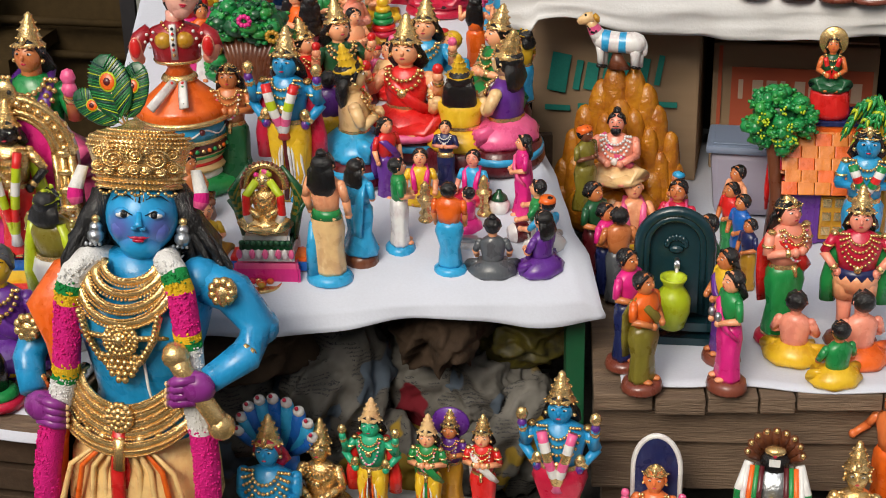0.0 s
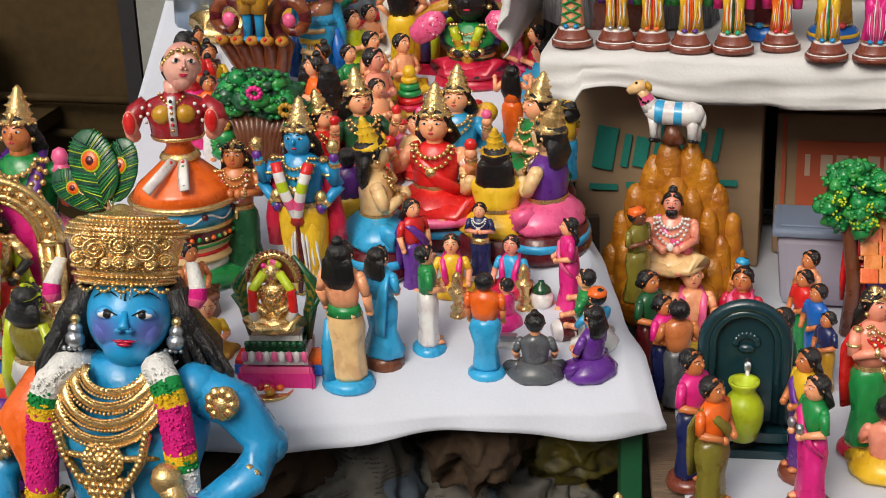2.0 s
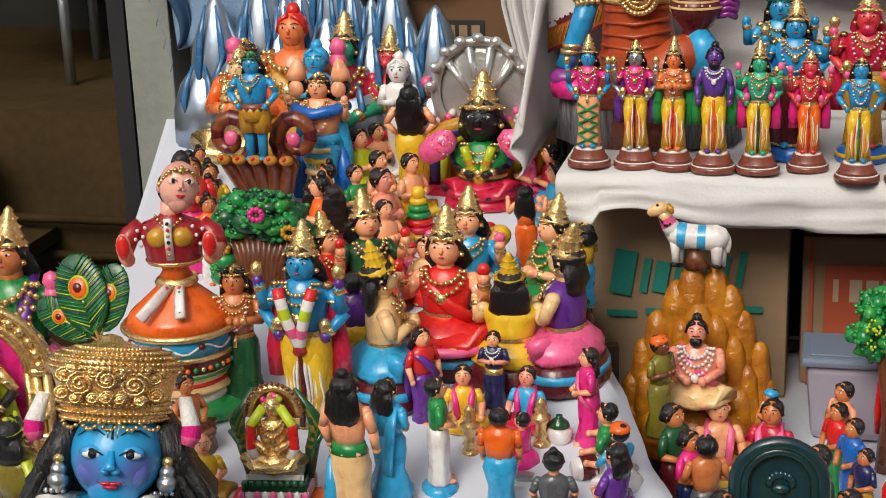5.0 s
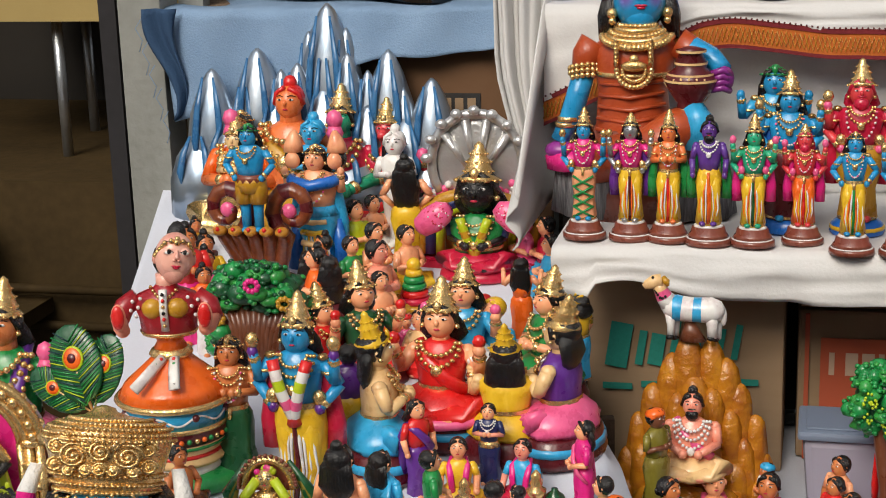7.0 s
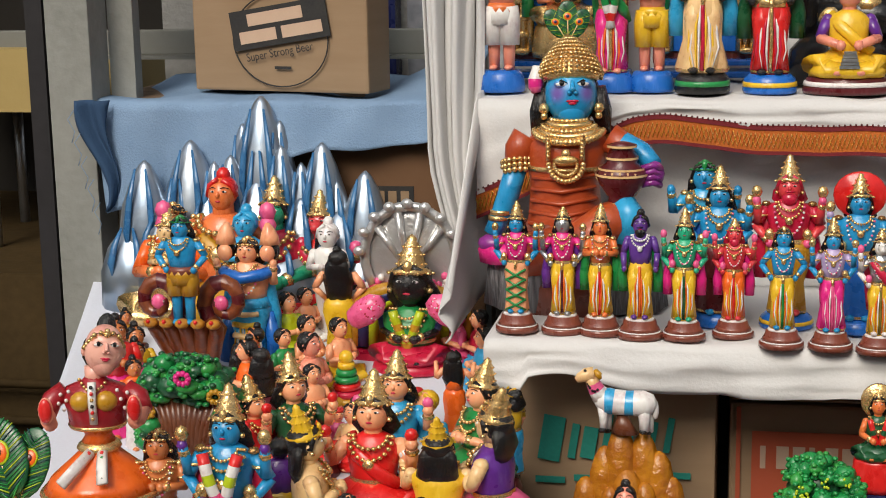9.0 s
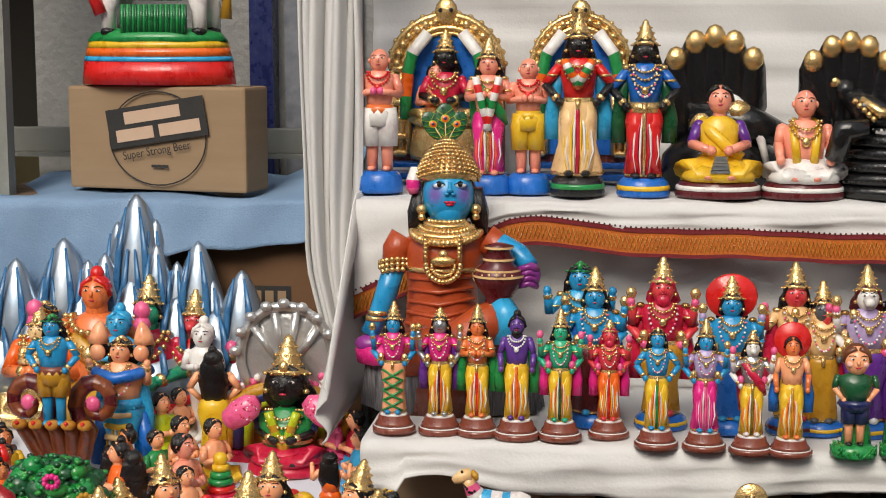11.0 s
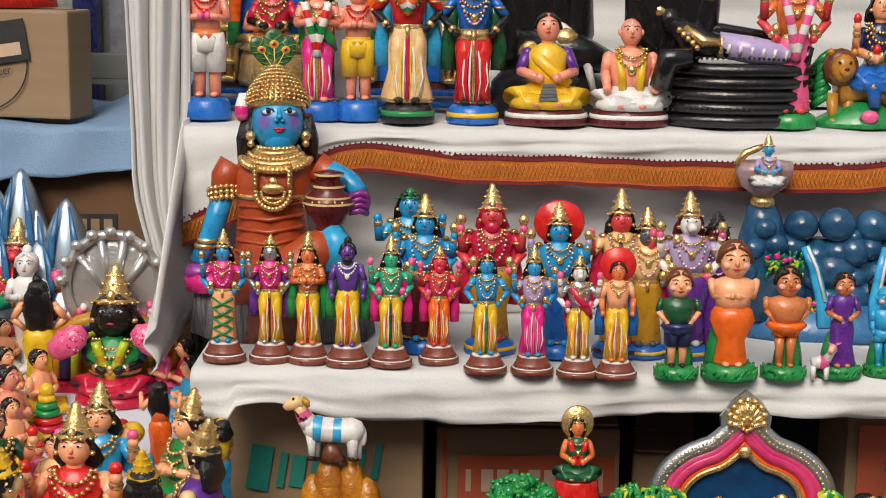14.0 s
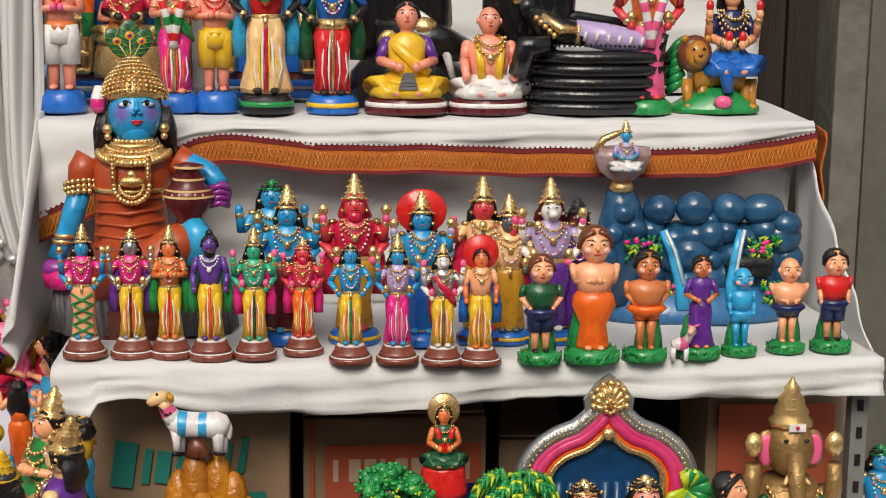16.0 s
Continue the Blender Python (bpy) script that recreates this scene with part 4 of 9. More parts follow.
# shelf front row of ten
figure((-0.392, 2.618, 0.809), 0.227, group="row of ten standing dolls", skin="blue_skin", top="magenta", low="peach", crown="tall", base="terracotta", stepped=True, base_h=.19, four=True, held="gold", extra=lattice, label="blue-skinned clay doll with a green latticed fish skirt and gold crown")
figure((-0.312, 2.615, 0.809), 0.222, group="row of ten standing dolls", skin="silver", top="magenta", low="yellow", stripe="maroon", crown="mid", base="terracotta", stepped=True, base_h=.19, four=True, held="gold", cape="purple", hair="black")
figure((-0.248, 2.612, 0.809), 0.226, group="row of ten standing dolls", skin="orange_skin", top="orange_skin", low="yellow", stripe="red", crown="tall", base="terracotta", stepped=True, base_h=.19, arms="fold", cape="green")
figure((-0.180, 2.598, 0.809), 0.217, group="row of ten standing dolls", skin="violet_skin", top="violet_skin", low="yellow", stripe="orange", bun=True, beard="black", base="terracotta", stepped=True, base_h=.19, cape="green", neck="white", label="violet-skinned bearded clay doll in a yellow striped lower cloth")
figure((-0.107, 2.599, 0.809), 0.223, group="row of ten standing dolls", skin="green_skin", top="green_skin", low="yellow", stripe="dark_green", crown="tall", base="terracotta", stepped=True, base_h=.19, four=True, held="pink", cape="magenta")
figure((-0.026, 2.622, 0.809), 0.205, group="row of ten standing dolls", skin="red_skin", top="red_skin", low="orange", stripe="red", fold="yellow", beard="crimson", crown="mid", base="terracotta", stepped=True, base_h=.19, four=True, held="pink", cape="magenta", hair="crimson")
figure((0.053, 2.563, 0.809), 0.207, group="row of ten standing dolls", skin="blue_skin", top="blue_skin", low="yellow", stripe="green", crown="small", base="terracotta", stepped=True, base_h=.19, arms="hip", long=1.6)
figure((0.131, 2.560, 0.809), 0.219, group="row of ten standing dolls", skin="blue_skin", top="lilac", low="magenta", crown="tall", base="terracotta", stepped=True, base_h=.19, four=True, held="gold", fold="pink", stripe="pink", flare=1.15)
figure((0.205, 2.546, 0.809), 0.206, group="row of ten standing dolls", skin="white", top="silver", low="yellow", stripe="olive", crown="mid", snout=True, base="terracotta", stepped=True, base_h=.19, four=True, held="pink", sash="crimson")
figure((0.268, 2.543, 0.809), 0.195, group="row of ten standing dolls", skin="orange_skin", top="peach", low="yellow", stripe="mustard", halo="red", base="terracotta", stepped=True, base_h=.17, cape="blue", arms="side", neck="gold", label="clay doll with a red umbrella, yellow dhoti and blue stole")

# boys on green mounds
figure((0.369, 2.543, 0.809), 0.185, group="boys on green mounds", hs=.165, mound=True, nod=4, rosy=True, skin="peach", top="dark_green", low="navy", hair="brown", legs=True, base="green", base_h=.13, arms="hip", w=1.5, shoe="black", fore="peach", label="chubby clay boy in a green shirt and navy shorts")
figure((0.458, 2.546, 0.809), 0.232, group="boys on green mounds", hs=.165, mound=True, nod=4, rosy=True, skin="peach", top="peach", low="orange", hair="brown", base="green", base_h=.13, arms="fold", w=1.5, flare=1.1, label="bare-chested clay boy in a long orange wrap")
figure((0.549, 2.553, 0.809), 0.189, group="boys on green mounds", hs=.165, mound=True, nod=4, rosy=True, skin="tan", top="tan", low="orange", hair="black", legs=True, base="green", base_h=.13, arms="hip", w=1.75, hem=.34, label="fat brown clay boy in orange shorts")
figure((0.645, 2.568, 0.809), 0.177, group="boys on green mounds", hs=.13, mound=True, nod=4, rosy=True, skin="tan", top="purple", low="purple", hair="black", base="green", base_h=.13, arms="hold", flare=1.25, fore="tan", bun=False, label="clay girl in a purple dress on a green mound")
figure((0.719, 2.580, 0.809), 0.154, group="boys on green mounds", hs=.165, mound=True, nod=4, rosy=True, skin="sky_blue", top="sky_blue", low="sky_blue", hair=None, legs=True, base="green", base_h=.13, w=1.25, hem=.34, label="blue clay monkey standing on a green mound")
figure((0.806, 2.599, 0.809), 0.167, group="boys on green mounds", hs=.165, mound=True, nod=4, rosy=True, skin="peach", top="peach", low="navy", hair=None, legs=True, base="green", base_h=.13, w=1.75, hem=.34, arms="hold", label="bald clay boy in navy briefs on a green mound")
figure((0.887, 2.604, 0.809), 0.180, group="boys on green mounds", hs=.165, mound=True, nod=4, rosy=True, skin="peach", top="red", low="navy", hair="black", legs=True, base="green", base_h=.13, w=1.5, fore="peach", shoe="black", label="clay boy in a red shirt and navy shorts")

def clay_kid(at):
    b = Build()
    b.tube([(-0.012, 0, 0.026), (0, 0, 0.029), (0.014, 0, 0.024)], [0.009, 0.012, 0.010], ["white", "pink"], 10)
    for x, y in ((-0.01, -0.005), (-0.008, 0.005), (0.012, -0.005), (0.014, 0.005)):
        b.tube([(x, y, 0.022), (x, y, 0)], [0.005, 0.004], "white", 7)
    b.tube([(0.012, 0, 0.032), (0.02, -0.002, 0.046), (0.022, -0.004, 0.052)], [0.008, 0.006, 0.007], "white", 9)
    b.tube([(0.021, -0.004, 0.054), (0.014, -0.014, 0.049)], [0.008, 0.004], "rose_skin", 9)
    for sx in (-1, 1):
        b.tube([(0.022 + sx * 0.004, -0.002, 0.058), (0.024 + sx * 0.011, -0.002, 0.062)], [0.003, 0.001], "pink", 6)
    thing("clay_kid", b, "small white and pink clay kid goat beside a girl", "goat", Matrix.Translation(at))


clay_kid((0.606, 2.55, 0.809))

# second row
figure((-0.053, 2.704, 0.809), 0.279, group="second row of deities", skin="blue_skin", top="blue_skin", low="maroon", crown="tall", base="blue", long=1.8, four=True, held="gold", w=1.2, cape="blue", flare=1.3)
figure((-0.080, 2.738, 0.809), 0.291, group="second row of deities", skin="blue_skin", top="sky_blue", low="maroon", crown="small", crown_col="green", base="blue", long=1.8, arms="up")
figure((0.063, 2.700, 0.809), 0.299, group="second row of deities", skin="red_skin", top="crimson", low="mustard", crown="tall", base="blue", band="yellow", hair="crimson", beard="crimson", four=True, held="gold", hand="pink", cape="crimson", w=1.2)
figure((0.179, 2.683, 0.809), 0.272, group="second row of deities", skin="blue_skin", top="blue_skin", low="blue", crown="tall", base="blue", halo="red", four=True, held="gold", long=1.8, hand="lilac", w=1.2)
figure((0.286, 2.691, 0.809), 0.295, group="second row of deities", skin="red_skin", top="cream", low="mustard", crown="tall", base="blue", band="maroon", long=2.2, arms="up", hand="pink", cape="crimson")
figure((0.332, 2.689, 0.809), 0.264, group="second row of deities", skin="grey", top="cream", low="mustard", crown="tall", base="blue", band="yellow", four=True, held="gold")
figure((0.404, 2.686, 0.809), 0.293, group="second row of deities", skin="white", top="lilac", low="purple", crown="tall", base="blue", band="yellow", snout=True, four=True, held="gold", hand="pink", cape="crimson", hair="maroon", w=1.2)
figure((0.454, 2.700, 0.809), 0.259, group="second row of deities", skin="maroon", top="purple", low="purple", hair="black", crown="mid", crown_col="black", base="blue", neck="gold")

# upper shelf
figure((-0.481, 3.042, 1.176), 0.280, group="dolls on the upper shelf", skin="pink_skin", top="pink_skin", low="white", hair=None, legs=True, hem=.2, base="blue", base_h=.17, arms="fold", neck="red", belt="orange_skin", hand="pink", stepped=False, label="clay saint with folded hands, bead strings and a short white wrap")
figure((-0.393, 3.238, 1.176), 0.256, group="dolls on the upper shelf", skin="pink_skin", top="pink_skin", low="yellow", bun=True, base="blue", base_h=.1, arms="fold", neck="gold")
figure((-0.269, 3.047, 1.176), 0.304, group="dolls on the upper shelf", skin="pink_skin", top="pink_skin", low="magenta", crown="tall", base="blue", base_h=.15, arms="fold", sash="green", garland=["white","red","white","green"], stripe="gold")
figure((-0.192, 3.050, 1.176), 0.262, group="dolls on the upper shelf", skin="pink_skin", top="pink_skin", low="yellow", hair=None, legs=True, hem=.2, base="blue", base_h=.17, arms="fold", neck="red", belt="yellow", label="pink clay saint in a yellow wrap with folded hands")
figure((-0.096, 3.030, 1.176), 0.349, group="dolls on the upper shelf", skin="black", top="red", low="cream", crown="tall", base="black", band="green", base_h=.14, arms="hip", flare=1.35, stripe="crimson", fold="yellow", garland=["orange","white","green"], garland_to=.6, cape="sky_blue", rows=3, label="black-faced clay deity in red top and pleated cream skirt")
figure((0.029, 3.030, 1.176), 0.336, group="dolls on the upper shelf", skin="black", top="blue", low="red", crown="tall", base="blue", band="yellow", base_h=.13, arms="hip", cape="dark_green", rows=3, belt="gold", stripe="gold", fold="crimson")
figure((0.170, 3.030, 1.176), 0.217, group="dolls on the upper shelf", pose="sit", skin="pink_skin", top="yellow", low="yellow", hair="black", base="maroon", band="white", base_h=.17, arms="hold", sleeve="purple", sash="yellow", extra=lap_cloth, label="seated clay woman in a yellow sari with purple sleeve")
figure((0.328, 3.030, 1.176), 0.208, group="dolls on the upper shelf", pose="sit", skin="pink_skin", top="pink_skin", low="white", hair=None, base="maroon", band="white", base_h=.17, arms="side", stole="yellow", tilak="white", neck="gold", sleeve="pink_skin", w=1.15, label="seated bald clay saint with a yellow stole")
figure((0.635, 3.030, 1.176), 0.341, group="dolls on the upper shelf", skin="red_skin", top="orange_skin", low="pink", crown="tall", base="green", four=True, held="gold", garland=["pink","white"])

# top shelf, feet only
figure((0.157, 3.550, 1.575), 0.270, group="dolls on the top shelf", pose="sit", skin="cream", top="red", low="red", base="orange", crown="mid", base_h=.14)
figure((0.422, 3.550, 1.575), 0.234, group="dolls on the top shelf", pose="sit", skin="peach", top="lilac", low="lilac", base="black", band="gold", crown="mid", base_h=.14)
figure((0.569, 3.550, 1.575), 0.234, group="dolls on the top shelf", pose="sit", skin="peach", top="sky_blue", low="sky_blue", base="black", crown="mid", base_h=.14)
figure((0.672, 3.550, 1.575), 0.235, group="dolls on the top shelf", pose="sit", skin="peach", top="yellow", low="magenta", base="black", band="yellow", crown="mid", base_h=.14)

# table, front
figure((-0.606, 1.857, 0.488), 0.237, group="family at the ceremony", face=170, skin="peach", top="peach", low="cream", belt="green", hair="black", long=2.6, bun=True, base="sky_blue", base_h=.07, arms="side", stripe="yellow", cape=None, extra=back_fold, label="bare-backed clay priest with long black hair and green belt")
figure((-0.567, 1.917, 0.495), 0.192, group="family at the ceremony", face=150, skin="peach", top="sky_blue", low="sky_blue", hair="black", long=2.4, base="brown", base_h=.12, arms="hold", flare=1.5, w=1.2, sash="sky_blue", label="clay woman in a sky blue sari seen bending")
figure((-0.509, 1.963, 0.500), 0.173, group="family at the ceremony", face=110, skin="peach", top="green", low="white", hair="black", base="sky_blue", base_h=.09, arms="hold", fore="peach")
figure((-0.412, 1.919, 0.489), 0.165, group="family at the ceremony", face=180, skin="tan", top="orange", low="sky_blue", hair="black", base="sky_blue", base_h=.08, arms="side", fore="tan", flare=1.0, w=1.2)
figure((-0.340, 1.927, 0.487), 0.113, group="family at the ceremony", face=190, pose="sit", skin="peach", top="grey", low="grey", hair="black", bun=True, arms="side")
figure((-0.259, 1.951, 0.487), 0.114, group="family at the ceremony", face=240, pose="sit", skin="peach", top="purple", low="purple", hair="black", long=2.0, arms="hold", sash="purple")
figure((-0.263, 2.018, 0.498), 0.102, group="family at the ceremony", face=230, pose="sit", skin="peach", top="sky_blue", low="white", hair="black", hat="orange", arms="out")
figure((-0.286, 2.063, 0.506), 0.103, group="family at the ceremony", face=270, pose="sit", skin="peach", top="green", low="white", hair="black", arms="out")
figure((-0.321, 2.119, 0.516), 0.151, group="family at the ceremony", face=290, skin="peach", top="magenta", low="magenta", hair="black", long=2.2, arms="hold", sash="pink", flare=1.2)
figure((-0.510, 2.127, 0.525), 0.103, group="family at the ceremony", face=10, pose="sit", skin="peach", top="yellow", low="yellow", hair="black", stole="magenta", arms="side")
figure((-0.475, 2.184, 0.533), 0.127, group="family at the ceremony", skin="peach", top="navy", low="navy", hair="black", arms="fold", fore="pink_skin", belt="gold", flare=1.15, neck="white")
figure((-0.416, 2.143, 0.524), 0.101, group="family at the ceremony", face=-10, pose="sit", skin="pink_skin", top="sky_blue", low="crimson", hair="black", stole="magenta", arms="side")
figure((-0.407, 2.050, 0.509), 0.083, group="family at the ceremony", face=250, pose="sit", skin="peach", top="magenta", low="magenta", hair="black", arms="hold")
figure((-0.572, 2.130, 0.528), 0.153, group="family at the ceremony", face=50, skin="peach", top="red", low="purple", hair="black", long=1.4, arms="side", sash="purple", fore="peach")

# bolsters at the sides of the black-faced deity
for at, lean in (((-0.717, 2.86, 0.775), 32), ((-0.568, 2.86, 0.779), -32)):
    b = Build()
    b.loft([(0, 0, -0.055, 0.012, 0.01), (0, 0, -0.045, 0.026, 0.02), (0, 0, -0.01, 0.034, 0.026), (0, 0, 0.025, 0.030, 0.023), (0, 0, 0.045, 0.014, 0.012)], "pink", 18)
    rr = random.Random(lean)
    for j in range(80):
        a, q = rr.uniform(math.pi, 2 * math.pi), rr.uniform(-0.042, 0.035)
        w = 0.031 - 9 * q * q
        b.ball((w * math.cos(a), 0.8 * w * math.sin(a), q), 0.0028, "crimson" if j % 3 else "white", 5)
    thing("clay_bolster", b, "red speckled clay bolster beside a seated deity", "bolster", Matrix.Translation(at) @ Matrix.Rotation(radians(lean * 1.7), 4, "Y") @ Matrix.Scale(0.8, 4), "bolsters of the black-faced deity")

# ring of seated goddesses
figure((-0.573, 2.297, 0.554), 0.272, group="ring of goddesses", fat=1.22, pose="sit", skin="peach", top="red", low="red", hair="black", long=1.6, crown="tall", base="maroon", band="sky_blue", base_h=.24, arms="up", held="red", sleeve="peach", sash="red", extra=pink_mat, label="seated clay goddess in red on a maroon and blue plinth")
figure((-0.463, 2.265, 0.544), 0.227, group="ring of goddesses", fat=1.22, face=185, pose="sit", skin="cream", top="yellow", low="yellow", hair="black", long=3.0, crown="tall", crown_col="yellow", base="maroon", base_h=.25, arms="up", hand="cream", fore="cream", sleeve="cream", held="white", w=1.2)
figure((-0.382, 2.293, 0.545), 0.266, group="ring of goddesses", fat=1.22, face=255, pose="sit", skin="cream", top="purple", low="pink", hair="black", long=2.0, crown="tall", base="maroon", band="sky_blue", base_h=.25, arms="fold", sleeve="cream", fore="cream", w=1.1)
figure((-0.648, 2.189, 0.541), 0.263, group="ring of goddesses", fat=1.22, face=110, pose="sit", skin="cream", top="cream", low="sky_blue", hair="black", long=2.4, crown="tall", crown_col="yellow", base="maroon", band="sky_blue", base_h=.27, arms="fold", sleeve="cream", fore="cream")
figure((-0.746, 2.446, 0.584), 0.223, group="ring of goddesses", fat=1.22, face=40, pose="sit", skin="peach", top="dark_green", low="red", hair="black", long=1.8, crown="tall", arms="up", held="red", base="maroon", base_h=.15)
figure((-0.578, 2.485, 0.583), 0.223, group="ring of goddesses", fat=1.22, face=0, pose="sit", skin="peach", top="sky_blue", low="white", hair="black", long=1.8, crown="tall", arms="up", held="pink", base="maroon", base_h=.15)
figure((-0.432, 2.471, 0.575), 0.227, group="ring of goddesses", fat=1.22, face=-50, pose="sit", skin="peach", top="green", low="green", hair="black", long=1.8, crown="tall", arms="fold", held="red", base="maroon", base_h=.15)
figure((-0.806, 2.415, 0.582), 0.193, group="ring of goddesses", fat=1.22, face=70, pose="sit", skin="peach", top="red", low="magenta", hair="black", crown="tall", arms="up", held="red", base="maroon", base_h=.15)
figure((-0.536, 2.523, 0.587), 0.138, group="ring of goddesses", fat=1.22, face=-20, pose="sit", skin="peach", top="sky_blue", low="sky_blue", hair="yellow", arms="out", held="yellow")
figure((-0.704, 2.226, 0.549), 0.182, group="ring of goddesses", face=200, skin="purple", top="purple", low="yellow", hair="black", arms="fold", sleeve="purple", fore="purple", w=1.3, flare=1.3, label="clay attendant in purple coat and yellow skirt, back turned")
figure((-0.388, 2.529, 0.582), 0.156, group="ring of goddesses", fat=1.22, face=240, skin="peach", top="yellow", low="sky_blue", hair="black", crown="small", crown_col="yellow", arms="side")

# other dolls on the table
figure((-0.744, 2.103, 0.532), 0.318, group="dolls on the table", skin="blue_skin", top="blue_skin", low="yellow", stripe="maroon", fold="white", crown="tall", long=1.8, four=True, held="gold", hand="purple", garland=["red","white","lime","white","pink","white"], garland_to=.42, cape="crimson", rows=3, flare=1.25, w=1.1, label="four-armed blue clay deity with garland and gold crown")
figure((-0.861, 2.125, 0.540), 0.238, group="dolls on the table", face=10, skin="tan", top="tan", low="dark_green", crown="small", hair="black", long=3.2, arms="fold", flare=1.35, w=1.05, rows=3)
figure((-0.890, 1.979, 0.519), 0.131, group="dolls on the table", face=60, pose="sit", skin="tan", top="tan", low="brown", hair="black", base="brown", base_h=.3, arms="hold")
figure((-0.832, 1.889, 0.502), 0.098, group="dolls on the table", face=30, pose="sit", skin="peach", top="yellow", low="mustard", hair=None, arms="hold")
figure((-1.092, 2.534, 0.613), 0.223, group="dolls at the back of the table", face=30, skin="tan", top="red", low="magenta", hair="black", bun=True, arms="fold")
figure((-1.048, 2.497, 0.605), 0.168, group="dolls at the back of the table", face=40, skin="tan", top="orange", low="white", hair="black", bun=True, arms="fold")
figure((-1.132, 2.715, 0.642), 0.136, group="dolls at the back of the table", face=40, pose="sit", skin="tan", top="yellow", low="maroon", hair="black", bun=True, arms="fold")
figure((-0.904, 2.680, 0.627), 0.142, group="dolls at the back of the table", face=-60, pose="sit", skin="peach", top="orange", low="orange", hair="black", long=2.0, bun=True, arms="fold")
figure((-0.872, 2.667, 0.624), 0.126, group="dolls at the back of the table", face=200, pose="sit", skin="peach", top="black", low="maroon", hair="black", long=2.2, arms="fold")
figure((-0.954, 2.862, 0.658), 0.266, group="dolls at the back of the table", skin="peach", top="peach", low="sky_blue", hair="black", crown="small", arms="up", hand="peach", belt="sky_blue", stripe="yellow", fold="yellow", cape="sky_blue", w=1.35, extra=side_heads, label="many-headed bare-chested clay demon in a blue stole")
figure((-0.851, 3.078, 0.686), 0.218, group="dolls at the back of the table", face=170, skin="peach", top="peach", low="yellow", hair="black", long=2.6, bun=True, arms="hip")
figure((-0.796, 2.945, 0.664), 0.218, group="dolls at the back of the table", face=185, skin="peach", top="black", low="yellow", hair="black", long=3.6, bun=True, arms="hip", fore="peach", sleeve="peach", w=1.15)
figure((-0.893, 2.914, 0.663), 0.133, group="seated crowd", face=60, pose="sit", skin="peach", top="lime", low="lime", hair="black", arms="fold")
figure((-0.877, 2.986, 0.673), 0.116, group="seated crowd", face=60, pose="sit", skin="peach", top="peach", low="white", hair="black", arms="fold")
figure((-0.827, 2.820, 0.646), 0.129, group="seated crowd", face=65, pose="sit", skin="peach", top="peach", low="green", hair="black", arms="fold")
figure((-0.764, 2.819, 0.643), 0.129, group="seated crowd", face=60, pose="sit", skin="peach", top="peach", low="yellow", hair="black", arms="fold")
figure((-0.786, 2.693, 0.624), 0.152, group="seated crowd", face=70, pose="sit", skin="pink_skin", top="pink_skin", low="mustard", hair="black", arms="fold")
figure((-0.556, 2.935, 0.652), 0.119, group="seated crowd", face=-60, pose="sit", skin="peach", top="pink", low="pink", hair="black", arms="fold")
figure((-0.512, 2.917, 0.647), 0.124, group="seated crowd", face=-70, pose="sit", skin="peach", top="crimson", low="sky_blue", hair="black", arms="fold")
figure((-0.489, 2.832, 0.633), 0.125, group="seated crowd", face=-65, pose="sit", skin="peach", top="sky_blue", low="sky_blue", hair="black", arms="fold")
figure((-0.459, 2.777, 0.623), 0.131, group="seated crowd", face=-65, pose="sit", skin="peach", top="yellow", low="green", hair="black", arms="fold")
figure((-0.511, 2.653, 0.606), 0.153, group="seated crowd", face=180, skin="peach", top="orange", low="orange", hair="black", long=4.2, arms="up", sleeve="peach", fore="peach", label="clay woman wringing out her long black hair")
figure((-0.641, 2.896, 0.650), 0.272, fat=1.2, hs=.25, slim=.7, crown_k=1.9, skin="black", pose="sit", top="green", low="crimson", hair="black", crown="tall", tilak="white", arms="hold", rows=3, sleeve="navy", garland=["lime","lime","mustard"], w=1.5, base="crimson", base_h=.12, label="black-faced seated clay deity in green with a tall crown")
figure((-0.697, 2.548, 0.598), 0.082, group="ring of goddesses", face=30, pose="sit", skin="peach", top="pink", low="yellow", hair="black", hat="red", arms="out")
figure((-0.660, 2.502, 0.589), 0.123, group="ring of goddesses", face=-30, pose="sit", skin="peach", top="cream", low="red", hair="black", arms="fold", bun=True)
figure((-0.566, 2.581, 0.598), 0.114, group="seated crowd", face=-30, pose="sit", skin="pink_skin", top="orange", low="sky_blue", hair="red", arms="out")
figure((-0.790, 2.458, 0.588), 0.111, group="ring of goddesses", face=60, pose="sit", skin="peach", top="crimson", low="dark_green", hair="black", crown="small", crown_col="yellow", arms="up")
figure((-0.766, 2.634, 0.614), 0.118, group="seated crowd", face=50, pose="sit", skin="peach", top="peach", low="orange", hair="black", arms="fold")
figure((-0.774, 3.033, 0.676), 0.119, group="seated crowd", face=30, pose="sit", skin="pink_skin", top="crimson", low="green", hair="black", arms="fold")
figure((-0.862, 2.776, 0.640), 0.118, group="seated crowd", face=60, pose="sit", skin="peach", top="green", low="white", hair="black", arms="fold")
figure((-0.915, 2.766, 0.641), 0.128, group="seated crowd", face=-50, pose="sit", skin="tan", top="orange", low="maroon", hair="black", bun=True, arms="fold")
figure((-0.920, 2.692, 0.630), 0.120, group="seated crowd", face=200, pose="sit", skin="tan", top="maroon", low="yellow", hair="black", long=2.4, arms="fold")
figure((-1.109, 2.657, 0.633), 0.131, group="dolls at the back of the table", face=40, pose="sit", skin="tan", top="pink", low="white", hair="black", bun=True, arms="fold")
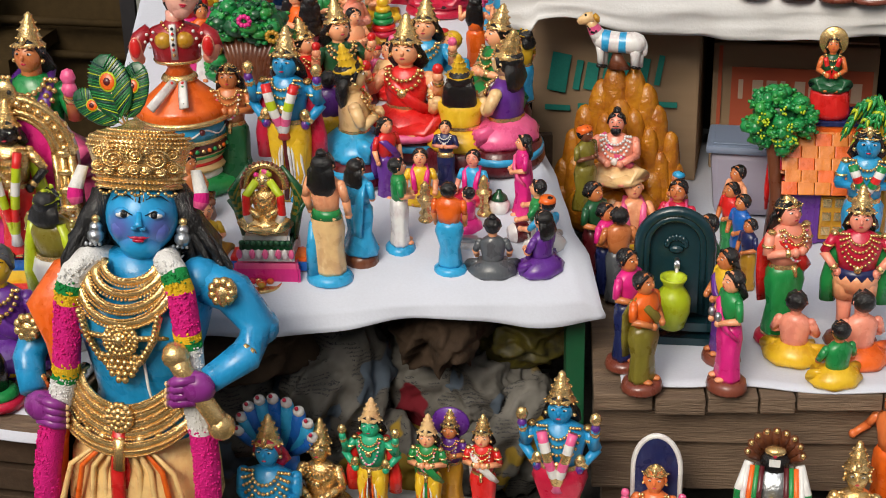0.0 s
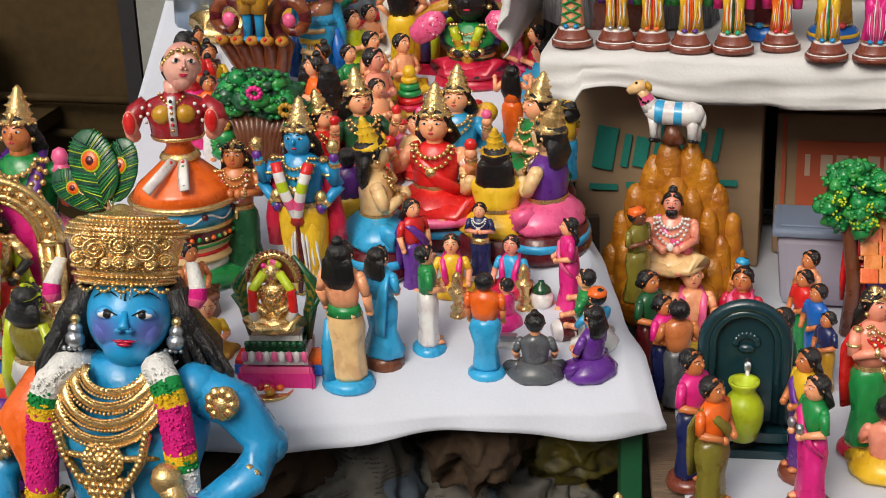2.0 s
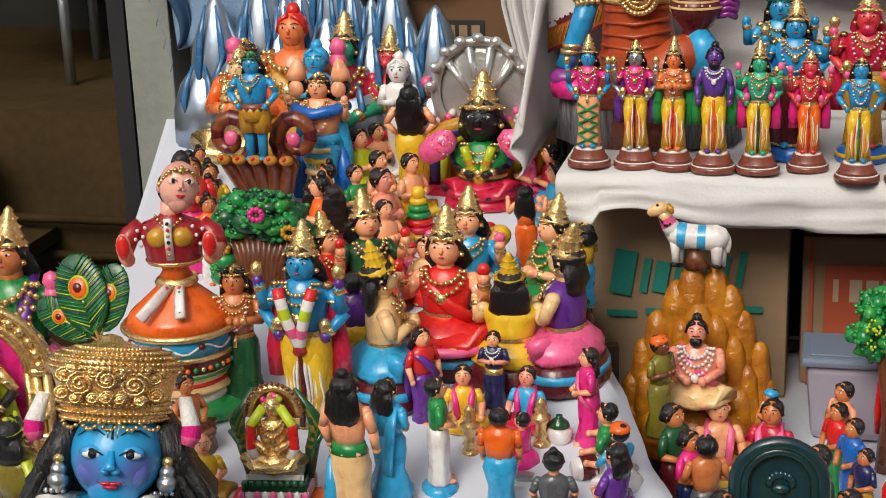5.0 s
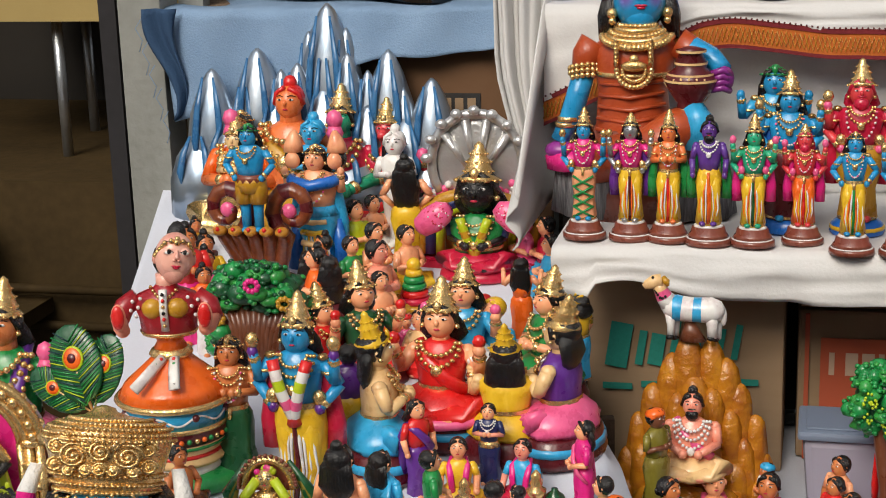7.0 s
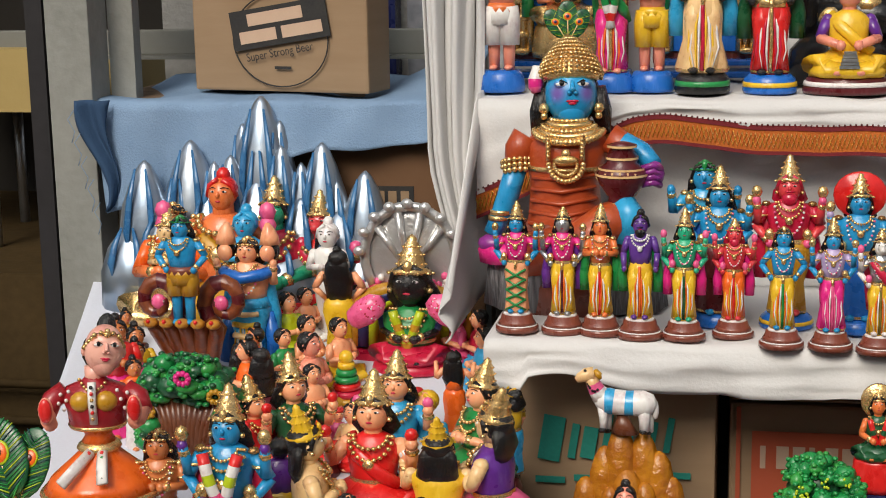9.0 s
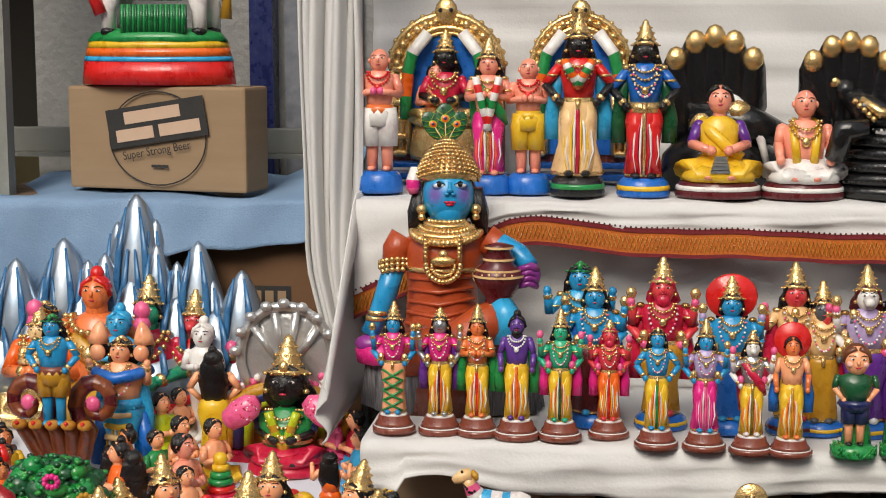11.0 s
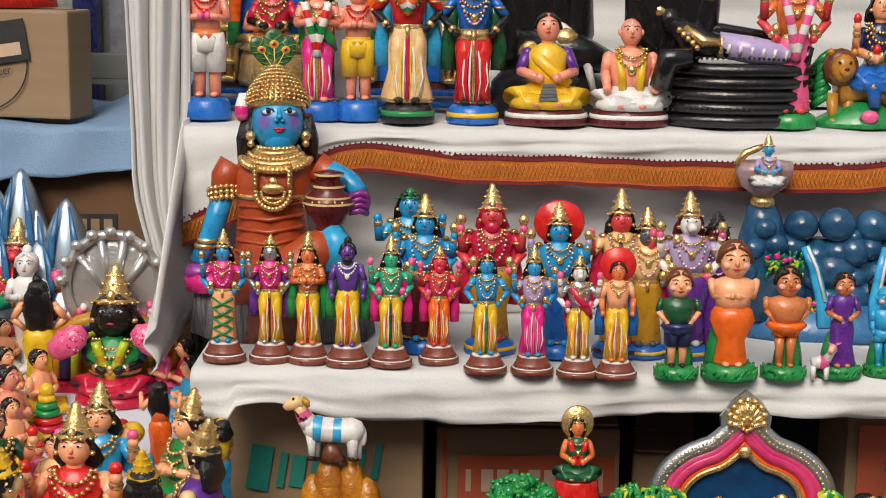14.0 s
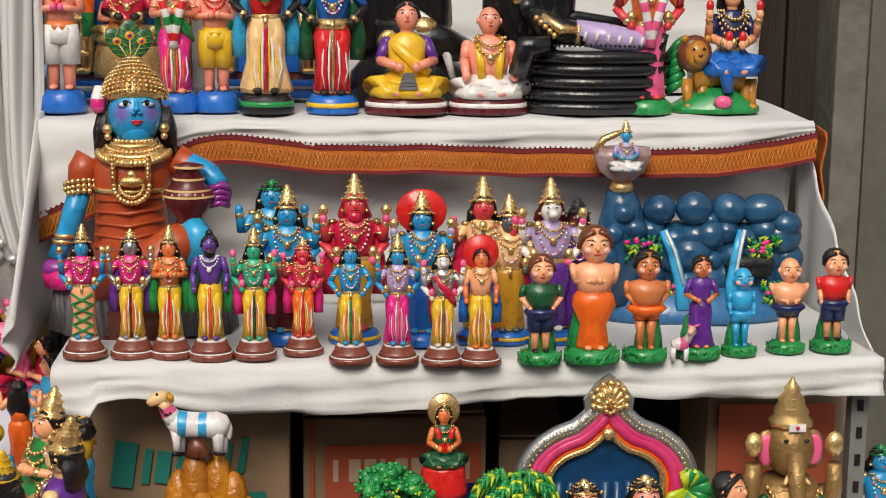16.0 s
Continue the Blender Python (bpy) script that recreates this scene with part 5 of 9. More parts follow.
figure((-1.214, 2.869, 0.670), 0.094, group="dolls at the back of the table", face=40, pose="sit", skin="tan", top="mustard", low="maroon", hair="black", bun=True, arms="fold")

# group before the silver mountain
figure((-1.070, 3.068, 0.694), 0.322, group="group before the silver mountain", hs=.105, pose="sit", skin="orange_skin", top="orange_skin", low="mustard", hair="red", bun=True, arms="up", hand="pink", held="pink", sash="mustard", neck="gold", label="orange-skinned seated clay deity with red piled hair")
figure((-0.968, 3.087, 0.693), 0.309, group="group before the silver mountain", hs=.11, pose="sit", skin="green_skin", top="crimson", low="red", crown="tall", hair="black", long=1.8, arms="hold", belt="gold")
figure((-0.875, 3.103, 0.691), 0.281, group="group before the silver mountain", hs=.11, pose="sit", skin="red_skin", top="red", low="green", crown="tall", hair=None, arms="up", snout=True, hand="pink", label="red elephant-headed seated clay deity")
figure((-1.174, 3.050, 0.696), 0.265, group="group before the silver mountain", hs=.11, pose="sit", skin="orange_skin", top="orange", low="gold", crown="small", hair="black", arms="fold")
figure((-1.171, 3.005, 0.689), 0.262, group="group before the silver mountain", hs=.11, skin="cream", top="gold", low="gold", crown="tall", hair=None, arms="fold")
figure((-1.004, 3.006, 0.682), 0.266, group="group before the silver mountain", hs=.11, skin="sky_blue", top="sky_blue", low="sky_blue", hair="sky_blue", bun=True, arms="fold", label="small pale blue clay figure with coiled hair")
figure((-0.837, 3.022, 0.677), 0.245, group="group before the silver mountain", hs=.11, skin="white", top="white", low="white", hair="white", bun=True, arms="fold", label="small white clay figure with coiled hair")

# platform dolls
figure((-0.074, 1.816, 0.354), 0.209, group="women at the fountain", face=60, skin="tan", top="orange", low="olive", hair="black", base="terracotta", base_h=.09, arms="hold", fore="tan", sash="olive", w=1.15)
figure((-0.108, 1.889, 0.354), 0.213, group="women at the fountain", face=60, skin="tan", top="magenta", low="navy", hair="black", base="terracotta", base_h=.08, arms="hold", fore="tan")
figure((0.061, 1.841, 0.354), 0.211, group="women at the fountain", face=-60, skin="peach", top="green", low="magenta", hair="black", long=1.6, base="terracotta", base_h=.1, arms="hold", fore="peach", sash="magenta", held="silver")
figure((0.047, 1.936, 0.354), 0.205, group="women at the fountain", face=-60, skin="tan", top="yellow", low="purple", hair="black", long=1.6, base="terracotta", base_h=.08, arms="hold", fore="tan", sash="purple")
figure((0.006, 2.073, 0.354), 0.203, group="women at the fountain", face=-50, skin="tan", top="dark_green", low="purple", hair="black", arms="hold")
figure((-0.150, 2.377, 0.354), 0.145, group="wedding group", face=15, pose="sit", skin="peach", top="peach", low="yellow", hair=None, stole="pink", arms="side", label="seated clay elder with a pink stole")
figure((-0.065, 2.392, 0.354), 0.136, group="wedding group", face=-15, pose="sit", skin="tan", top="crimson", low="white", hair="black", stole="pink", arms="side")
figure((-0.205, 2.215, 0.354), 0.192, group="wedding group", face=60, skin="tan", top="dark_green", low="maroon", hair="black", knot=True, arms="hold")
figure((-0.176, 2.161, 0.354), 0.175, group="wedding group", face=60, skin="tan", top="magenta", low="navy", hair="black", knot=True, arms="hold")
figure((-0.150, 2.131, 0.354), 0.182, group="wedding group", face=200, skin="tan", top="tan", low="grey", hair="black", arms="hold")
figure((-0.236, 2.315, 0.452), 0.165, group="king and attendants", face=60, skin="brown", top="olive", low="olive", hat="orange", hair="black", arms="fold", fore="brown", w=1.15, flare=1.3)
figure((-0.187, 2.393, 0.480), 0.148, group="king and attendants", hs=.135, pose="sit", skin="pink_skin", top="pink_skin", low="cream", bun=True, hair="black", beard="black", arms="hold", rows=3, neck="white", sash="pink", w=1.2, label="seated bearded pink clay king with strings of beads")
figure((-0.071, 2.440, 0.354), 0.131, group="king and attendants", face=-60, skin="tan", top="white", low="white", hat="sky_blue", hair="black", arms="fold")
figure((0.044, 2.398, 0.354), 0.168, group="walking villagers", face=-50, skin="tan", top="peach", low="red", hair="black", arms="hold")
figure((0.036, 2.345, 0.354), 0.154, group="walking villagers", face=-50, skin="tan", top="red", low="green", hair="black", knot=True, arms="hold")
figure((0.059, 2.274, 0.354), 0.160, group="walking villagers", face=-50, skin="tan", top="blue", low="blue", hair="black", arms="hold")
figure((0.076, 2.218, 0.354), 0.137, group="walking villagers", face=-50, skin="tan", top="navy", low="mustard", hair="black", knot=True, arms="hold")
figure((0.142, 2.032, 0.354), 0.273, group="dolls on the platform", face=40, skin="pink_skin", top="pink_skin", low="green", hair="black", long=2.4, crown="small", base="crimson", base_h=.05, arms="fold", sash="red", rows=3, flare=1.1, w=1.1, label="clay woman in a green sari with white border")
figure((0.259, 2.037, 0.354), 0.287, group="dolls on the platform", skin="pink_skin", top="crimson", low="peach", hair="black", crown="tall", base="brown", base_h=.05, arms="hip", legs=True, hem=.3, belt="navy", rows=4, cape="green", w=1.25, label="moustached pink clay deity with heavy gold ornaments")
figure((0.276, 2.326, 0.354), 0.294, group="dolls on the platform", skin="blue_skin", top="sky_blue", low="sky_blue", hair="black", crown="small", arms="fold", rows=3, garland=["green","white","red"], garland_to=.55)
figure((0.164, 1.958, 0.354), 0.130, group="men sitting on the cloth", face=170, pose="sit", skin="pink_skin", top="pink_skin", low="yellow", hair="black", arms="hold", label="bare-backed seated clay man in a yellow wrap")
figure((0.271, 1.963, 0.354), 0.137, group="men sitting on the cloth", face=200, pose="sit", skin="pink_skin", top="pink_skin", low="orange", hair="black", arms="hold", label="bare-backed seated clay man in an orange wrap")
figure((0.235, 1.891, 0.354), 0.114, group="men sitting on the cloth", face=210, pose="sit", skin="tan", top="green", low="yellow", hair="black", arms="hold")
figure((0.136, 2.482, 0.354), 0.240, group="dolls on the platform", face=70, skin="peach", top="crimson", low="red", hair="grey", arms="hold", sash="red", flare=1.2, label="clay woman in red sari wrapped in clear plastic film")
figure((0.348, 2.439, 0.354), 0.228, group="dolls on the platform", skin="orange_skin", top="white", low="white", hair="black", arms="fold")
figure((0.672, 2.42, 0.354), 0.30, group="dolls on the platform", face=50, skin="peach", top="dark_green", low="green", hair="black", arms="fold")
figure((1.033, 2.714, 0.354), 0.253, group="dolls on the platform", skin="blue_skin", top="blue_skin", low="yellow", hair="black", crown="small", crown_col="green", arms="hip")
figure((0.427, 2.405, 0.354), 0.306, group="couple under the arch", skin="peach", top="yellow", low="orange", hair="black", crown="small", sash="red", arms="hold")
figure((0.527, 2.405, 0.354), 0.312, group="couple under the arch", skin="pink_skin", top="red", low="pink", hair="black", crown="small", arms="hold", long=1.6)

# low front row
figure((-0.502, 1.697, 0.130), 0.226, group="low front row", skin="green_skin", top="green_skin", low="yellow", stripe="maroon", crown="tall", crown_col="cream", four=True, held="gold", cape="red", hair="black")
figure((-0.412, 1.715, 0.130), 0.195, group="low front row", skin="peach", top="green", low="yellow", stripe="green", crown="tall", crown_col="cream", arms="fold", hair="black", sash="green")
figure((-0.323, 1.732, 0.130), 0.194, group="low front row", skin="peach", top="red", low="red", crown="tall", crown_col="gold", arms="fold", hair="black", sash="white")
figure((-0.594, 1.703, 0.130), 0.178, group="low front row", pose="sit", skin="gold", top="gold", low="gold", hair=None, crown="tall", arms="hold", label="small gold-painted seated clay deity")
figure((-0.384, 1.760, 0.130), 0.183, group="low front row", skin="tan", top="purple", low="mustard", crown="tall", hair="black", halo="purple", arms="fold")
figure((-0.192, 1.711, 0.130), 0.297, group="low front row", skin="blue_skin", top="blue_skin", low="crimson", crown="tall", four=True, held="gold", hand="purple", hair="black", long=1.8, rows=4, w=1.3, garland=["pink","white","gold"], label="stout blue clay deity with tall gold crown")
figure((-0.665, 1.650, 0.130), 0.208, group="low front row", skin="blue_skin", top="blue_skin", low="mustard", crown="tall", hair="crimson", arms="hold", rows=4, w=1.3, pose="sit")
figure((-0.039, 1.718, 0.130), 0.151, group="low front row", pose="sit", skin="orange_skin", top="orange_skin", low="white", crown="small", hair=None, arms="up", hand="pink", held="pink")
figure((0.275, 1.764, 0.130), 0.191, group="low front row", pose="sit", skin="gold", top="gold", low="gold", crown="tall", hair=None, arms="hold", label="gold-painted clay deity with tall crown")
figure((0.331, 1.865, 0.130), 0.233, group="low front row", face=-40, skin="orange_skin", top="orange_skin", low="orange", hair=None, arms="out", label="orange clay figure with outstretched arm")

# side stage
figure((-1.129, 1.695, 0.344), 0.243, group="dolls on the side stage", face=10, pose="sit", skin="yellow", top="purple", low="purple", hair="grey", base="terracotta", base_h=.12, arms="side", sash="purple", neck="gold", label="seated old clay woman in a purple sari, grey hair")
figure((-1.086, 1.821, 0.344), 0.305, group="dolls on the side stage", face=170, skin="lime", top="olive", low="white", hair="black", crown="small", crown_col="lime", base="sky_blue", base_h=.15, arms="hold", sleeve="olive", fore="olive", w=1.3, cape="lime", label="olive clay figure with crown, back turned, on blue base")
figure((-1.373, 2.368, 0.344), 0.434, group="dolls on the side stage", hs=.115, pose="sit", skin="tan", top="green", low="pink", hair="black", long=1.6, crown="tall", base="pink", base_h=.3, arms="up", hand="pink", held="pink", rows=3, stole="purple", label="seated clay goddess in green on a pink lotus")


# ---- larger figures and objects ----
def frame_of(kx, kz, tilt=0.3):
    """Design units: about one millimetre, x to the right, up, and d away."""
    kx, kz = kx / 1000, kz / 1000
    return lambda x, up, d=0: Vector((x * kx, d * kx, up * kz - d * kx * tilt))


def beads(b, pts, r, col="gold", step=1.6, n=5):
    """A string of beads along points."""
    pts = [Vector(p) for p in pts]
    for p, q in zip(pts, pts[1:]):
        k = max(1, int((q - p).length / (r * step)))
        for j in range(k):
            b.ball(p.lerp(q, j / k), r, col, n)


def swag(a, c, sag, n=10, out=None):
    """Points of a hanging loop from a to c."""
    a, c = Vector(a), Vector(c)
    return [a.lerp(c, j / n) + Vector((0, -(out or 0) * math.sin(math.pi * j / n), -sag * math.sin(math.pi * j / n))) for j in range(n + 1)]


def arch_pts(w, h, n=16):
    return [(-w * math.cos(math.pi * j / n), h * math.sin(math.pi * j / n)) for j in range(n + 1)]


def slab(b, outline, d0, d1, mat, P):
    """A plate cut to an outline in x and up, from depth d0 to d1."""
    i = b.slot(mat)
    f0 = [b.bm.verts.new(P(x, z, d0)) for x, z in outline]
    f1 = [b.bm.verts.new(P(x, z, d1)) for x, z in outline]
    n = len(outline)
    fs = [b.bm.faces.new(f0), b.bm.faces.new(list(reversed(f1)))]
    fs += [b.bm.faces.new((f0[k], f1[k], f1[(k + 1) % n], f0[(k + 1) % n])) for k in range(n)]
    for f in fs:
        f.material_index = i


def scroll(b, c, r, turns, rad, col, y):
    pts = []
    for j in range(int(turns * 10) + 1):
        a = j * math.pi / 5
        k = 1 - j / (turns * 10 + 2)
        pts.append((c[0] + r * k * math.cos(a), y, c[1] + r * k * math.sin(a)))
    b.tube(pts, rad, col, 5)


def feather(b, foot, tip, w, ring=("lime", "orange", "navy"), dark="dark_green"):
    foot, tip = Vector(foot), Vector(tip)
    mid = foot.lerp(tip, 0.58)
    ang = math.atan2(tip.x - foot.x, tip.z - foot.z)
    ln = (tip - foot).length
    m = Matrix.Translation(mid) @ Matrix.Rotation(ang, 4, "Y")
    b.ball((0, 0, 0), (w, w * 0.14, ln * 0.45), dark, 14, m)
    for j in range(18):
        t = -0.9 + 1.75 * j / 17
        for sx in (-1, 1):
            edge = sx * w * 0.96 * math.sqrt(max(0.02, 1 - t * t))
            b.tube([m @ Vector((0, -w * 0.14, ln * 0.42 * t - ln * 0.1)), m @ Vector((edge * 0.55, -w * 0.13, ln * 0.42 * t - ln * 0.02)), m @ Vector((edge, -w * 0.05, ln * 0.42 * t + ln * 0.05))], w * 0.026, ("green", "leaf", "lime", "teal")[(j * 3 + (sx > 0)) % 4], 4)
    for r, c, k in ((0.42, ring[0], 0.30), (0.36, ring[1], 0.36), (0.18, ring[2], 0.46)):
        b.ball((0, -w * k * 0.5, ln * 0.06), (w * r, w * 0.1, w * r * 1.1), c, 14, m)
    b.tube([foot, mid - Vector((0, w * 0.16, 0))], w * 0.06, "cream", 5)


def big_face(b, P, cx, cy, rx, rz, skin, d=0, lip="crimson", blush=None):
    """A larger modelled face with lids, brows, nose and lips."""
    def Q(x, z, dd):
        return P(cx + x * rx, cy + z * rz, d + dd * rx)
    s = (Q(1, 0, 0) - Q(0, 0, 0)).x
    sz = (Q(0, 1, 0) - Q(0, 0, 0)).z
    b.ball(Q(0, 0.08, 0), (s, s * 1.0, sz * 1.0), skin, 26)
    b.ball(Q(0, -0.54, -0.26), (s * 0.60, s * 0.6, sz * 0.52), skin, 20)
    for sx in (-1, 1):
        b.ball(Q(sx * 0.46, -0.22, -0.5), (s * 0.34, s * 0.3, sz * 0.34), blush or skin, 14)
        b.ball(Q(sx * 0.41, 0.16, -0.84), (s * 0.29, s * 0.13, sz * 0.155), skin, 12)
        b.ball(Q(sx * 0.41, 0.13, -0.885), (s * 0.235, s * 0.1, sz * 0.09), "white", 12)
        b.ball(Q(sx * 0.4, 0.13, -0.965), (s * 0.1, s * 0.035, sz * 0.085), "black", 10)
        b.tube([Q(sx * 0.17, 0.12, -0.985), Q(sx * 0.41, 0.235, -0.975), Q(sx * 0.66, 0.14, -0.84)], [s * 0.015, s * 0.03, s * 0.012], "black", 6)
        b.tube([Q(sx * 0.17, 0.50, -0.90), Q(sx * 0.34, 0.60, -0.84), Q(sx * 0.56, 0.585, -0.72), Q(sx * 0.78, 0.44, -0.58)], [s * 0.012, s * 0.026, s * 0.022, s * 0.008], "black", 6)
        b.ball(Q(sx * 1.0, 0.0, 0.1), (s * 0.13, s * 0.2, sz * 0.24), skin, 10)
    b.tube([Q(0, 0.2, -0.96), Q(0, -0.05, -1.05), Q(0, -0.16, -1.14)], [s * 0.07, s * 0.1, s * 0.14], skin, 10)
    for sx in (-1, 1):
        b.ball(Q(sx * 0.12, -0.19, -1.04), (s * 0.1, s * 0.1, sz * 0.07), skin, 8)
        b.ball(Q(sx * 0.09, -0.43, -0.945), (s * 0.15, s * 0.07, sz * 0.042), lip, 10)
        b.tube([Q(sx * 0.18, -0.44, -0.95), Q(sx * 0.3, -0.4, -0.87)], [s * 0.02, s * 0.008], lip, 5)
    b.ball(Q(0, -0.5, -0.93), (s * 0.17, s * 0.08, sz * 0.05), lip, 10)
    b.tube([Q(0, 0.42, -0.93), Q(0, 0.8, -0.7)], s * 0.035, "black", 6)
    for sx in (-1, 1):
        b.tube([Q(sx * 0.1, 0.45, -0.92), Q(sx * 0.12, 0.8, -0.7)], s * 0.02, "gold", 5)


def tall_statue():
    """The tall blue statue with crown and plumes, in front of the table."""
    b = Build()

    def P(x, y, d=0):
        return Vector(((x - 255) * 0.00096 + (455 - y) * 0.0001, d * 0.00096, 0.631 + (455 - y) * 0.00094 - d * 0.00045))
    k = 0.00096

    def ring(y, x, rx, ry, d=0):
        p = P(x, y, d)
        return (p.x, p.y, p.z, rx * k, ry * k)
    # legs in a pleated yellow wrap
    b.loft([ring(1112, 262, 95, 70), ring(1000, 262, 120, 85), ring(900, 265, 135, 95), ring(820, 268, 128, 92), ring(770, 268, 108, 80)], "saffron", 28, wob=0.03)
    for j in range(9):
        sx = -1 if j < 4 else 1
        x0 = 265 + (j - 4) * 8
        b.tube([P(x0, 795, -88), P(265 + (j - 4) * 20 + sx * 10, 850, -92), P(265 + (j - 4) * 30, 960, -80), P(265 + (j - 4) * 26, 1090, -62)], [3 * k, 5 * k, 6 * k, 5 * k], "orange" if j in (1, 7) else ("red" if j == 4 else "saffron"), 6)
    b.tube([P(262, 760, -95), P(262, 860, -102), P(262, 1100, -85)], [12 * k, 13 * k, 13 * k], "red", 6, flat=0.4)
    b.loft([ring(1122, 262, 150, 120), ring(1118, 262, 155, 125), ring(1100, 262, 140, 110)], "terracotta", 24)
    # torso
    b.loft([ring(790, 268, 104, 76), ring(740, 266, 86, 64), ring(690, 264, 80, 60), ring(640, 263, 92, 68), ring(585, 262, 108, 74), ring(530, 260, 120, 70), ring(500, 258, 118, 58), ring(482, 256, 96, 50), ring(472, 252, 52, 44), ring(440, 248, 42, 42)], "blue_skin", 26)
    for sx in (-1, 1):
        b.ball(P(262 + sx * 48, 575, -48), (52 * k, 34 * k, 44 * k), "blue_skin", 14)
    # arms
    for pts, rad in (([(160, 508, 0), (110, 555, 0), (72, 612, 5), (72, 660, -30), (100, 718, -70)], [34, 33, 29, 27, 22]), ([(358, 488, 0), (412, 508, 5), (456, 566, 10), (452, 618, -40), (412, 664, -92)], [36, 35, 32, 28, 22])):
        b.tube([P(*p) for p in pts], [r * k for r in rad], "blue_skin", 14)
        b.ball(P(*pts[0]), 38 * k, "blue_skin", 12)
        b.ball(P(*pts[2]), rad[2] * k, "blue_skin", 12)
    for c, sx in (((128, 742, -90), 1), ((398, 676, -112), -1)):
        b.ball(P(*c), (34 * k, 22 * k, 28 * k), "plum", 12)
        for j in range(4):
            b.tube([P(c[0] - sx * 4, c[1] - 14 + j * 13, c[2] - 8), P(c[0] + sx * 28, c[1] - 8 + j * 13, c[2] - 16), P(c[0] + sx * 42, c[1] - 2 + j * 12, c[2] - 4)], [9 * k, 9 * k, 6 * k], "plum", 7)
            b.ball(P(c[0] + sx * 44, c[1] - 2 + j * 12, c[2] - 6), 5 * k, "cream", 6)
    b.tube([P(362, 622, -104), P(378, 650, -112), P(430, 725, -112), P(442, 745, -110)], [19 * k, 16 * k, 16 * k, 20 * k], "gold", 10)
    for q in ((362, 622, -104), (442, 745, -110)):
        b.ball(P(*q), 23 * k, "gold", 10)
    # head, hair and crown, tipped back a little
    first = len(b.bm.verts)

    def H(x, y, d=0):
        return Vector(((x - 255) * k + 0.012, d * k, 0.631 + (455 - y) * 0.00094))

    def hring(y, x, rx, ry, d=0):
        return (*H(x, y, d), rx * k, ry * k)
    turn = Matrix.Translation(H(245, 455)) @ Matrix.Rotation(radians(-19), 4, "X") @ Matrix.Translation(-H(245, 455))
    mid, brim = H(240, 400), H(0, 342).z
    face_on = Matrix.Translation(mid) @ Matrix.Rotation(radians(17), 4, "Z") @ Matrix.Translation(-mid)
    cheeks = [turn @ face_on @ H(246 + sx * 34, 404, -62) for sx in (-1, 1)]
    # face is the body blue lightened 1.25 to offset shade under the crown
    face_paint = blushed("statue_face", shade(COL["blue_skin"], 1.25), (0.13, 0.09, 0.42), cheeks, 40 * k)
    big_face(b, lambda x, up, d=0: H(246 + x, 392 - up, d - 14), 0, 0, 58, 70, face_paint)
    b.ball(H(246, 378, 24), (82 * k, 62 * k, 84 * k), "black", 18)
    for sx, x1, x2 in ((-1, 160, 136), (1, 334, 378)):
        b.tube([H(245 + sx * 58, 345, -20), H(245 + sx * 74, 395, -4), H(x1, 440, 10), H(x2, 480, 18)], [15 * k, 26 * k, 30 * k, 10 * k], "black", 9)
        b.tube([H(245 + sx * 50, 400, 40), H(x1, 450, 40), H((x1 + x2) / 2, 505, 40)], [40 * k, 42 * k, 16 * k], "black", 9)
        for j, c in enumerate(("gold", "silver", "silver")):
            b.ball(H(243 + sx * 68, 396 + j * 15, -26), (8 + 3 * j) * k, c, 8)
        beads(b, [H(243 + sx * 68 - 14, 440, -26), H(243 + sx * 68 + 14, 440, -26)], 4 * k, "silver")
        b.tube([H(240 + sx * 92, 300, -20), H(240 + sx * 98, 345, -26), H(240 + sx * 98, 360, -26), H(240 + sx * 94, 372, -26)], [9 * k, 12 * k, 13 * k, 9 * k], ["white_flower", "magenta_flower", "pink_flower"], 9)
    b.loft([hring(342, 240, 64, 60, -6), hring(330, 239, 71, 68), hring(300, 238, 75, 71), hring(262, 236, 85, 77), hring(246, 235, 84, 76), hring(237, 234, 80, 72), hring(230, 233, 68, 62), hring(224, 232, 50, 46), hring(220, 231, 30, 28), hring(214, 229, 17, 15), hring(208, 229, 14, 12), hring(204, 228, 4, 4)], "gold", 32)
    for yy, r in ((338, 70), (326, 75), (312, 77), (256, 87), (247, 86), (238, 81), (231, 70), (225, 54)):
        for j in range(34):
            a = math.pi * (j / 33.0)
            p = H(238, yy)
            b.ball((p.x + r * k * math.cos(a), p.y - r * 0.95 * k * math.sin(a), p.z), 3.6 * k, "gold", 5)
    for cx, cy, r in ((238, 272, 17), (200, 280, 21), (276, 280, 21), (174, 268, 13), (302, 268, 13), (238, 300, 11), (172, 296, 12), (304, 296, 12), (219, 302, 9), (257, 302, 9), (194, 304, 9), (284, 304, 9), (219, 262, 8), (257, 262, 8), (186, 256, 8), (290, 256, 8)):
        off = math.sqrt(max(0.05, 1 - ((cx - 237) / 92.0) ** 2))
        p = H(237 + (cx - 237) * 0.92, cy, -76 * off)
        scroll(b, (p.x, p.z), r * k, 2.5, 2.6 * k, "gold", p.y - 0.003)
        b.ball((p.x, p.y - 0.003, p.z), 5 * k, "gold", 7)
    for j in range(5):
        x0 = 180 + j * 25
        beads(b, swag(H(x0, 340, -52 - 22 * math.sin(math.pi * (j + 0.1) / 5)), H(x0 + 25, 340, -52 - 22 * math.sin(math.pi * (j + 0.9) / 5)), 9 * k, 5, 3 * k), 3.2 * k)
    rr = random.Random(21)
